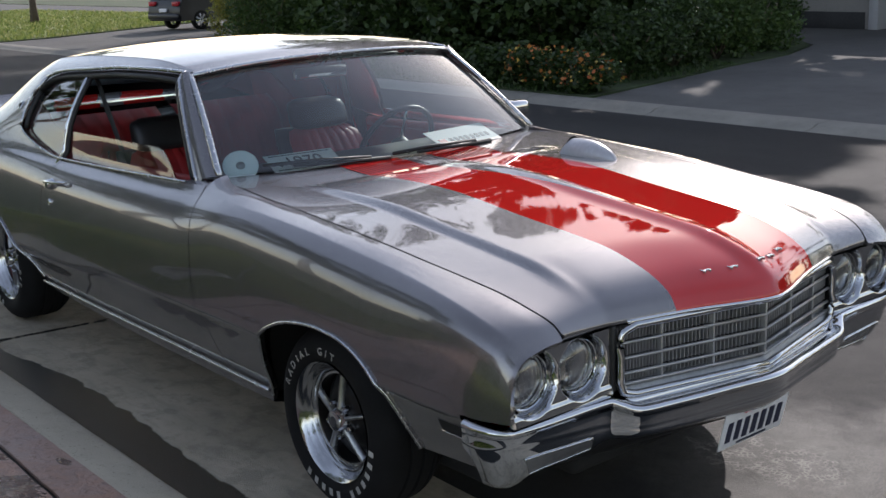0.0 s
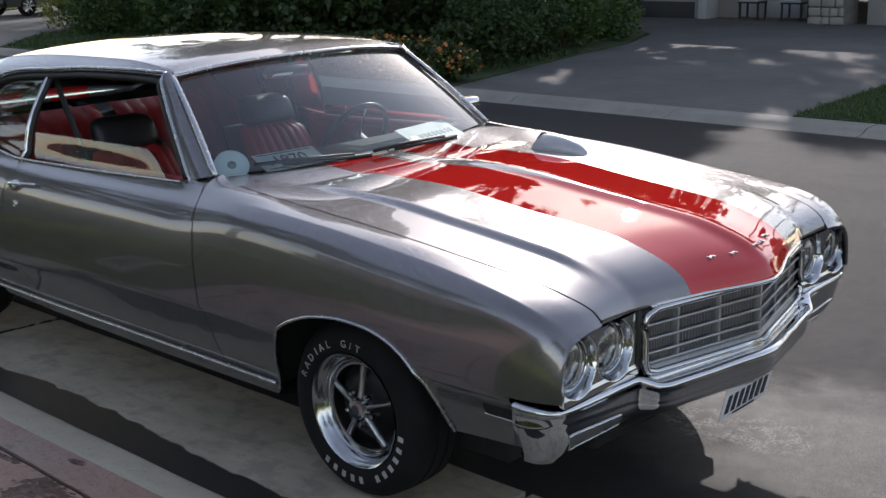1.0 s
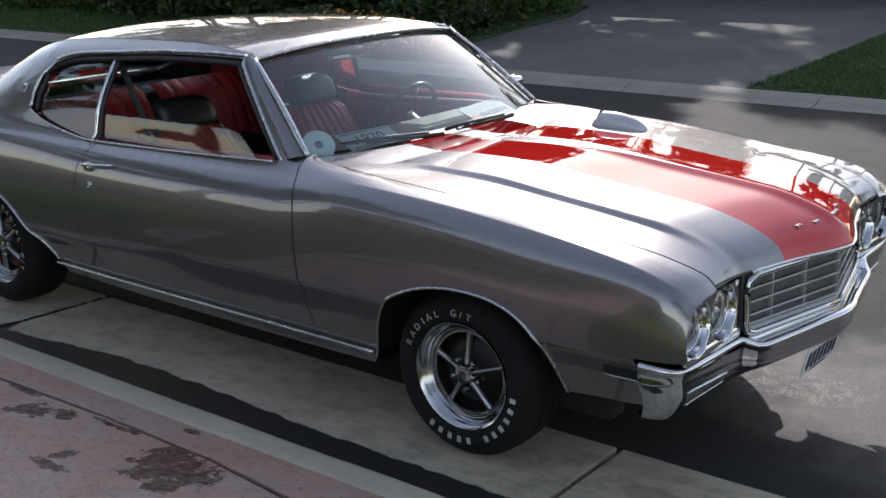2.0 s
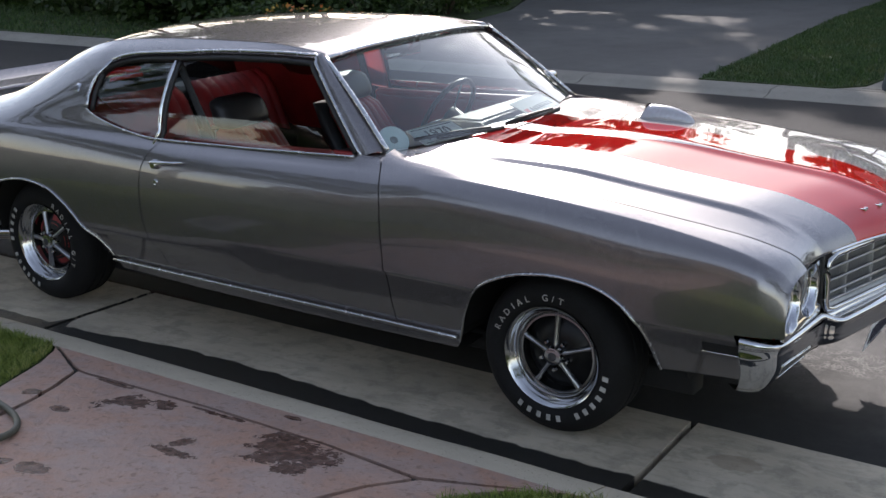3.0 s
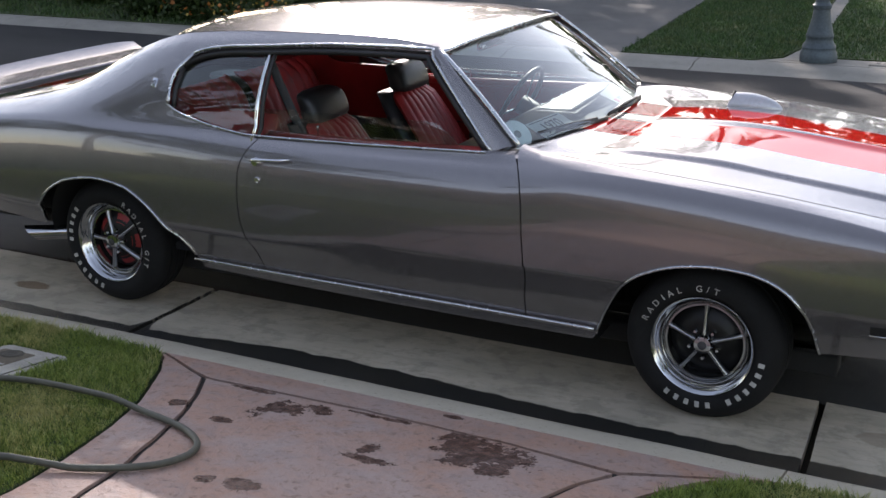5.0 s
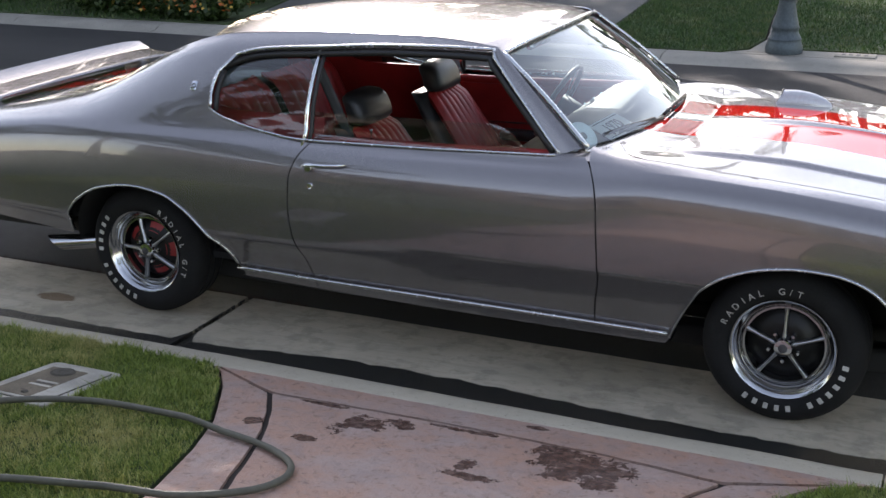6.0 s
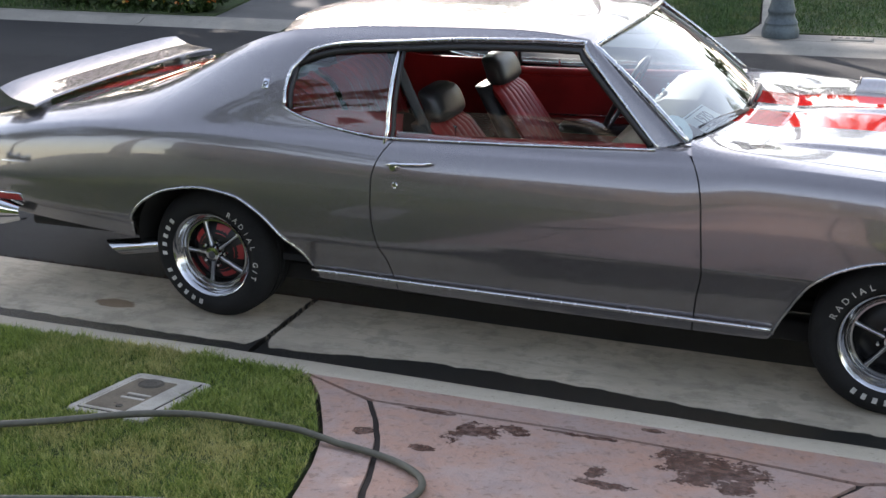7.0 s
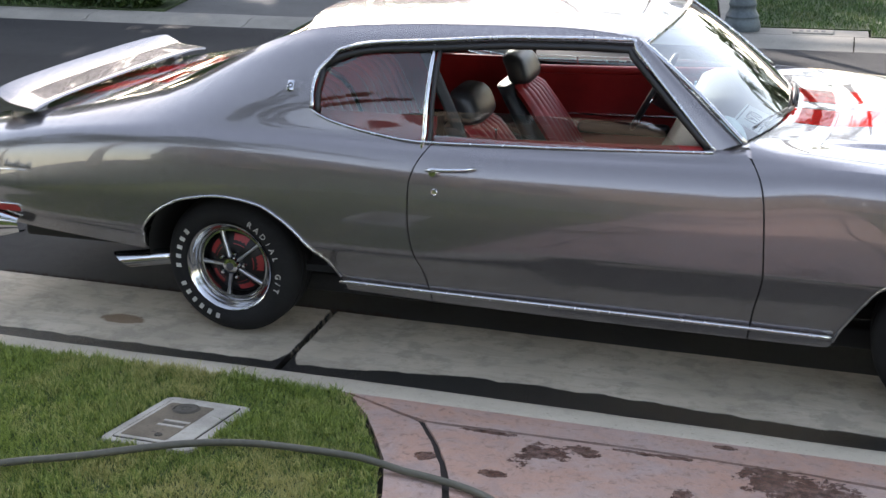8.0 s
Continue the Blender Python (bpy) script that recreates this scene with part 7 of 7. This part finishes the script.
def leaf_mesh(name, centres, size, material, parent, seed, label="", long=1.6):
    """Many small folded leaves at the given places."""
    r = np.random.default_rng(seed)
    c = np.asarray(centres, float)
    n = len(c)
    a = r.normal(size=(n, 3))
    a[:, 2] *= 0.6
    a /= np.linalg.norm(a, axis=1, keepdims=True)
    b = np.cross(a, r.normal(size=(n, 3)))
    b /= np.linalg.norm(b, axis=1, keepdims=True)
    nn = np.cross(a, b)
    s = size * r.uniform(0.6, 1.4, (n, 1))
    V = np.empty((n, 4, 3))
    V[:, 0] = c - a * s * long / 2
    V[:, 1] = c + b * s / 2 + nn * s * 0.15
    V[:, 2] = c + a * s * long / 2
    V[:, 3] = c - b * s / 2 + nn * s * 0.15
    if parent is not None:
        V -= np.array(top_of(parent))
    mesh = bpy.data.meshes.new(name)
    mesh.vertices.add(n * 4)
    mesh.vertices.foreach_set("co", V.reshape(-1))
    mesh.loops.add(n * 4)
    mesh.loops.foreach_set("vertex_index", np.arange(n * 4))
    mesh.polygons.add(n)
    mesh.polygons.foreach_set("loop_start", np.arange(n) * 4)
    mesh.update(calc_edges=True)
    ob = link(name, mesh, material, parent, label)
    return ob


def cloud(centre, radii, count, seed, lumps=9, shell=0.55, clump=(0.32, 0.58)):
    """Places in a lumpy crown: clumps on an ellipsoid, denser outside."""
    r = np.random.default_rng(seed)
    c, rad = np.array(centre, float), np.array(radii, float)
    d = r.normal(size=(lumps, 3))
    d /= np.linalg.norm(d, axis=1, keepdims=True)
    hub = c + d * rad * r.uniform(0.35, 0.75 if clump[0] > 0.2 else 1.0, (lumps, 1))
    size = r.uniform(*clump, lumps)
    pick = r.integers(0, lumps, count)
    e = r.normal(size=(count, 3))
    e /= np.linalg.norm(e, axis=1, keepdims=True)
    return hub[pick] + e * rad * size[pick][:, None] * r.uniform(shell, 1.05, (count, 1))


def shrub(name, x, y, radii, count, size, material, label, seed, flowers=None):
    z0 = profile(y)
    ob = thing(name, (x, y, z0), label, "shrub", "shrubs across the street")
    pts = cloud((x, y, z0 + radii[2] * 0.75), radii, count, seed, 14)
    pts[:, 2] = np.maximum(pts[:, 2], z0 + 0.02 + 0.05 * np.random.default_rng(seed).random(count))
    leaf_mesh("foliage", pts, size, material, ob, seed + 1)
    for j in range(5):
        a = j * 1.3 + seed
        tube("stem", [(x, y, z0 - 0.03), (x + 0.3 * radii[0] * math.cos(a), y + 0.3 * radii[1] * math.sin(a), z0 + radii[2] * 0.6), (x + 0.55 * radii[0] * math.cos(a), y + 0.55 * radii[1] * math.sin(a), z0 + radii[2] * 1.1)], [0.03, 0.02, 0.008], BARK, ob, sides=5)
    if flowers:
        r = np.random.default_rng(seed + 5)
        p = cloud((x, y, z0 + radii[2] * 0.82), [q * 1.06 for q in radii], flowers, seed, 14, 0.95)
        p = p[p[:, 2] > z0 + 0.15]
        half = len(p) // 2
        leaf_mesh("blossom", p[:half], 0.075, PETAL, ob, seed + 7, "orange blossom", long=1.0)
        leaf_mesh("blossom", p[half:], 0.06, PETAL_Y, ob, seed + 8, "yellow blossom", long=1.0)
    return ob


for i, (x, y, r_, mt, fl) in enumerate((
        (-7.9, 11.25, (0.75, 0.6, 0.42), LEAF_DARK, 420), (-8.9, 11.3, (0.8, 0.65, 0.42), LEAF_DARK, 420), (-10.0, 11.4, (0.8, 0.65, 0.45), LEAF_DARK, 0),
        (-8.5, 13.0, (1.0, 1.0, 0.75), LEAF_DARK, 0), (-9.0, 14.8, (1.1, 1.2, 0.85), LEAF_DARK, 0), (-9.4, 16.6, (1.0, 1.2, 0.9), LEAF_MID, 0), (-10.0, 18.4, (1.1, 1.2, 0.9), LEAF_MID, 0), (-10.9, 20.0, (1.2, 1.0, 0.7), LEAF_DARK, 0),
        (-10.6, 13.2, (1.4, 1.3, 1.3), LEAF_DARK, 0), (-11.3, 15.8, (1.6, 1.5, 1.6), LEAF_DARK, 0), (-12.4, 12.6, (1.5, 1.2, 1.5), LEAF_DARK, 0), (-12.6, 18.5, (1.7, 1.5, 1.6), LEAF_DARK, 0),
        (-14.5, 13.3, (1.7, 1.4, 1.7), LEAF_DARK, 0), (-14.5, 16.5, (2.0, 1.8, 2.0), LEAF_DARK, 0), (-16.9, 14.2, (1.8, 1.5, 1.7), LEAF_DARK, 0), (-19.2, 15.0, (1.8, 1.5, 1.6), LEAF_MID, 0), (-21.6, 15.9, (1.8, 1.6, 1.5), LEAF_MID, 0), (-24.2, 17.0, (1.9, 1.6, 1.7), LEAF_YEL, 0), (-24.2, 14.7, (1.4, 1.1, 1.2), LEAF_YEL, 0), (-22.4, 14.2, (1.4, 1.1, 1.2), LEAF_MID, 0), (-26.6, 18.4, (2.0, 1.6, 1.9), LEAF_MID, 0), (-18.5, 19.0, (2.5, 2.2, 2.6), LEAF_DARK, 0), (-23.0, 21.5, (2.6, 2.2, 2.6), LEAF_DARK, 0))):
    big = r_[2] > 1.2
    shrub("flowering_shrub" if fl else "shrub", x, y, r_, 5200 if not big else 7000, 0.055 if not big else 0.10, mt, "low shrub with small orange and yellow blossoms" if fl else ("dense dark green garden shrub" if mt is LEAF_DARK else "leafy mid-green garden shrub"), 40 + i * 3, fl)


def tree(x, y, height, spread_, trunk, seed, count=9000, mat=None, label="leafy street tree with a dark trunk", leaf=0.16, bare=0.35):
    z0 = profile(y)
    ob = thing("tree", (x, y, z0), label, "tree", "trees around the street")
    r = np.random.default_rng(seed)
    bend = r.normal(size=2) * 0.25
    stem = [(x + bend[0] * t * t, y + bend[1] * t * t, z0 - 0.05 + height * 0.75 * t) for t in np.linspace(0, 1, 9)]
    tr = tube("trunk", stem, [trunk * (1.25 - 0.3 * min(1, t * 6)) * (1 - 0.8 * t) for t in np.linspace(0, 1, 9)], BARK, ob, "rough grey-brown trunk", sides=10)
    pts = []
    for j in range(9):
        t = bare + (0.95 - bare) * j / 8
        a = j * 2.4 + seed
        b0 = np.array((x + bend[0] * t * t, y + bend[1] * t * t, z0 + height * 0.75 * t))
        L = spread_ * (1.05 - 0.5 * abs(t - 0.55)) * r.uniform(0.7, 1.05)
        tip = b0 + np.array((math.cos(a) * L, math.sin(a) * L, height * 0.16))
        tube("limb", [b0, b0 * 0.5 + tip * 0.5 + np.array((0, 0, 0.2)), tip], [trunk * 0.45 * (1.1 - t), trunk * 0.25 * (1.1 - t), 0.012], BARK, tr, sides=6)
        pts.append(cloud(tip, (spread_ * 0.5, spread_ * 0.5, height * 0.13), count // 10, seed * 7 + j, 22, 0.1, (0.10, 0.36)))
    top = np.array((x + bend[0], y + bend[1], z0 + height * 0.82))
    pts.append(cloud(top, (spread_ * 0.6, spread_ * 0.6, height * 0.17), count // 10, seed * 7 + 99, 24, 0.1, (0.10, 0.36)))
    leaf_mesh("crown", np.concatenate(pts), leaf, mat or LEAF_TREE, ob, seed + 3)
    return ob


tree(-44.5, 16.4, 8.0, 3.0, 0.16, 3, 8000)
# crowns out of view; some are added only to block sun from lawn and paving
for i, (x, y, h, sp, n) in enumerate(((-18.5, 22.4, 15.5, 3.6, 34000), (-12.9, 22.3, 10.5, 3.6, 30000), (-22.5, 21.5, 17.0, 4.4, 30000), (-19.3, 28.0, 17.5, 4.3, 36000), (-17.2, 27.0, 18.0, 2.7, 26000), (-28.0, 24.5, 20.0, 4.8, 26000), (-24.5, 30.8, 20.5, 3.7, 30000), (-14.2, 35.6, 14.5, 3.5, 26000), (-10.0, 36.2, 9.0, 3.2, 14000), (-5.6, 36.0, 8.5, 3.0, 12000), (-1.2, 36.4, 8.0, 3.0, 12000), (6.5, 33.0, 7.5, 3.6, 10000), (12.5, 34.0, 8.0, 3.8, 10000), (-35.0, 30.0, 24.0, 5.2, 24000), (-29.0, 35.0, 16.0, 5.0, 14000))):
    tree(x, y, h, sp, 0.2, 5 + 3 * i, n, leaf=0.17)


def palm(x, y, height, seed, label="tall palm with drooping fronds"):
    z0 = profile(y)
    ob = thing("palm_tree", (x, y, z0), label, "tree", "palms beyond the houses")
    r = np.random.default_rng(seed)
    tube("trunk", [(x + 0.02 * t * t, y, z0 - 0.05 + height * t / 10) for t in range(11)], [0.26 - 0.012 * t for t in range(11)], BARK, ob, "slim palm trunk", sides=10)
    for j in range(34):
        a, up_ = r.uniform(0, 2 * math.pi), r.uniform(-0.5, 0.9)
        L = r.uniform(1.8, 2.6)
        top = np.array((x, y, z0 + height))
        rib = [top + np.array((math.cos(a) * L * t, math.sin(a) * L * t, up_ * L * t - (0.9 + 0.3 * up_) * L * t * t)) for t in np.linspace(0, 1, 10)]
        V, F = tube_data(rib, 0.02, 4)
        for q in range(1, 10):
            for sgn in (-1, 1):
                for e in (0, 0.5):
                    p = rib[q] * (1 - e) + rib[q - 1] * e
                    side = np.array((-math.sin(a), math.cos(a), 0)) * sgn
                    ahead = (rib[q] - rib[q - 1]) / np.linalg.norm(rib[q] - rib[q - 1])
                    ln = 0.62 * math.sin(math.pi * (q + 0.8) / 11.5) + 0.08
                    tip = p + side * ln * 0.8 + ahead * ln * 0.6 + np.array((0, 0, -0.35 * ln))
                    i0 = len(V)
                    V += [p - ahead * 0.03, p + ahead * 0.03, tip]
                    F.append([i0, i0 + 1, i0 + 2])
        pydata("frond", V, F, LEAF_TREE, ob)


palm(1.4, 40.0, 14.0, 3)
palm(-3.8, 41.5, 16.4, 4)
palm(-9.2, 43.0, 16.6, 6)
palm(15.0, 36.0, 12.0, 5)
palm(21.0, 33.0, 12.5, 7)
tree(13.0, 30.0, 8.0, 3.2, 0.2, 61, 8000, leaf=0.2)

# ---- further down the street on the left ----
drive2 = [(-27.5, 10.745), (-21.2, 10.745), (-24.5, 14.4), (-28.0, 17.5), (-36.0, 24.5), (-40.5, 22.5), (-34.0, 16.2)]
slab("driveway_slab", [(-33.0, 10.75), (-21.5, 10.75), (-24.0, 13.2), (-27.5, 17.0), (-31.5, 24.0), (-37.5, 23.0), (-35.0, 16.6), (-33.2, 12.6)], 0.06, DRIVE, driveway, far_z, bevel=0.01, lift=0.005)
lawn_c = [(-90, 10.75), (-33.3, 10.75), (-33.5, 12.6), (-35.3, 16.6), (-37.8, 23.0), (-90, 20.5)]
tagged(slab("lawn_down_street", lawn_c, 0.05, TURF, None, far_z, bevel=0.03, lift=0.02), "sunlit green lawn further down the street", "lawn", kind="structure")
lawn_d = [(-21.3, 10.75), (-7.2, 10.75), (-7.65, 12.8), (-8.35, 15.7), (-8.75, 18.0), (-9.7, 20.2), (-12.0, 22.6), (-31.0, 24.0), (-27.4, 17.0), (-23.9, 13.2)]
tagged(slab("lawn_beside_drive", lawn_d, 0.05, TURF, None, far_z, bevel=0.03, lift=0.02), "planted ground between the driveways", "lawn", kind="structure")
slab("side_path", [(-90, 20.7), (-38.2, 23.2), (-39, 26.0), (-90, 26.0)], 0.05, DRIVE, driveway, far_z, bevel=0.01, lift=0.01)
tagged(slab("lawn_down_street", [(-90, 26.2), (-39, 26.2), (-30, 40), (-90, 60)], 0.05, TURF, None, far_z, bevel=0.03, lift=0.02), "green lawn beyond the side path", "lawn", kind="structure")
grass("grass_blades", lawn_c, (-60, -33, 10.7, 23), 60000, 0.10, 0.016, "sunlit lawn grass down the street", None, 31, zfun=far_lawn_z)
grass("grass_blades", lawn_d, (-24, -8, 10.7, 16), 30000, 0.07, 0.010, "grass between the driveways", None, 32, zfun=far_lawn_z, mat=SHADED_BLADES)

# dark estate car on the far driveway
NAVY = simple("dark_blue_car_paint", (0.006, 0.007, 0.011), 0.35, 0.0, 30, 0.1, Coat_Weight=0.2)
TAIL = simple("red_tail_lamp", (0.45, 0.02, 0.03), 0.25)
ALLOY = simple("silver_alloy", (0.55, 0.56, 0.58), 0.3, 0.9, 30, 0.1)
far_car = thing("parked_estate_car", (-32.82, 18.51, profile(18)), "dark blue estate car parked on a driveway", "car")
fz = profile(18.0) + 0.012
turn = Matrix.Translation((-32.82, 18.51, fz)) @ Matrix.Rotation(radians(99), 4, "Z")


def far_part(name, bm, mat, label="", parent=None):
    bmesh.ops.transform(bm, matrix=turn, verts=bm.verts)
    return part(name, bm, mat, parent or far_car, label)


# length along +x, its tail at x = -2.2
bm = bmesh.new()
prof2 = [(-2.2, 0.32), (-2.25, 0.55), (-2.2, 0.85), (-2.12, 1.0), (-1.9, 1.35), (-1.6, 1.48), (0.3, 1.5), (0.7, 1.42), (1.35, 1.02), (2.3, 0.88), (2.45, 0.6), (2.4, 0.30)]
rows_ = []
for y, k, top in ((-0.86, 1, 0.93), (-0.90, 1, 0.97), (-0.72, 1, 1.0), (0, 1, 1.01), (0.72, 1, 1.0), (0.90, 1, 0.97), (0.86, 1, 0.93)):
    rows_.append([bm.verts.new((px, y if pz < 1.05 else y * 0.84, pz if pz < 1.05 else pz * top)) for px, pz in prof2])
for a, b in zip(rows_, rows_[1:]):
    for i in range(len(prof2) - 1):
        bm.faces.new([a[i], a[i + 1], b[i + 1], b[i]])
bm.faces.new(rows_[0])
bm.faces.new(rows_[-1][::-1])
bmesh.ops.recalc_face_normals(bm, faces=bm.faces)
body2 = far_part("body", bm, NAVY, "dark blue body")
body2.data.set_sharp_from_angle(angle=radians(35))
for y in (-0.66, 0.66):
    far_part("tail_lamp", box_bm((-2.27, y - 0.17, 0.82), (-2.08, y + 0.17, 0.97), 0.03), TAIL, "red tail lamp")
far_part("rear_glass", box_bm((-2.13, -0.62, 1.04), (-1.93, 0.62, 1.34), 0.02), DARKGLASS, "dark rear window")
for y in (-0.80, 0.80):
    far_part("side_glass", box_bm((-1.6, y - 0.03, 1.04), (0.9, y + 0.03, 1.34), 0.02), DARKGLASS, "dark side window")
far_part("plate", box_bm((-2.30, -0.2, 0.62), (-2.24, 0.2, 0.74), 0.005), PLATE, "pale plate")
far_part("rear_bumper", box_bm((-2.33, -0.86, 0.36), (-2.1, 0.86, 0.58), 0.06), NAVY)
for wx in (-1.35, 1.4):
    for k in (-1, 1):
        v_, f_ = lathe_data([(-0.2, 0.2), (-0.2, 0.30), (-0.16, 0.325), (-0.02, 0.325), (0.0, 0.30), (0.0, 0.23)], (wx, k * 0.87, 0.325), "y", 28, k)
        bm = bmesh.new()
        vs_ = [bm.verts.new(c) for c in v_]
        for q in f_:
            bm.faces.new([vs_[i] for i in q])
        bmesh.ops.recalc_face_normals(bm, faces=bm.faces)
        w2 = far_part("wheel", bm, RUBBER, "black tyre on a silver alloy wheel")
        bm = bmesh.new()
        for j in range(7):
            a = j * 2 * math.pi / 7
            q = box_bm((0.04, -0.012, -0.025), (0.22, 0.012, 0.025))
            bmesh.ops.transform(q, matrix=Matrix.Translation((wx, k * 0.865, 0.325)) @ Matrix.Rotation(a, 4, "Y"), verts=q.verts)
            tmp = bpy.data.meshes.new("t")
            q.to_mesh(tmp)
            q.free()
            bm.from_mesh(tmp)
            bpy.data.meshes.remove(tmp)
        far_part("rim", bm, ALLOY, "silver spoked rim", w2)

# ---- house and garden wall behind the camera ----
TAN = concrete("tan_stucco", (0.17, 0.138, 0.112), 0.25, 0.0, 0.6)
home = thing("house_near", (0, -13, 1.0), "tan stucco house with a tiled roof", "house")
box("wall", (-9, -13.4, 0.9), (8, -13.0, 4.2), TAN, home, bevel=0.01)
box("fascia", (-9.6, -12.55, 4.05), (8.6, -12.4, 4.3), DOORPAINT, home, bevel=0.01)
P = [[(x, y, 4.25 + (-12.4 - y) * 0.4) for y in np.linspace(-18, -12.3, 10)] for x in np.linspace(-9.8, 8.8, 20)]
sheet("roof", P, ROOFTILE, home, "brown tiled roof", depth=0.1, inside=(0, 0, -40))
for x in (-6.0, -1.5, 3.2):
    wd = box("window", (x - 0.75, -13.02, 1.9), (x + 0.75, -12.95, 3.2), DOORPAINT, home, "pale framed window", bevel=0.01)
    for dx in (-0.36, 0.36):
        box("pane", (x + dx - 0.32, -12.97, 1.97), (x + dx + 0.32, -12.93, 3.13), DARKGLASS, wd)
for i, (x, y, r_) in enumerate(((-7.5, -11.8, (1.0, 0.8, 0.8)), (-4.0, -11.9, (0.9, 0.8, 0.7)), (5.8, -11.9, (1.0, 0.8, 0.8)))):
    shrub("shrub", x, y, r_, 3500, 0.08, LEAF_MID, "leafy shrub below the house wall", 200 + i)
tree(-14, -9.0, 11.0, 3.8, 0.2, 51, 12000)
# two unseen trees, added to darken what the car's flank reflects
tree(-8.0, -9.5, 9.0, 3.2, 0.2, 57, 10000)
tree(-21.0, -8.0, 12.0, 4.4, 0.22, 59, 12000)
tree(15, -6.0, 9.0, 3.4, 0.2, 53, 7000)
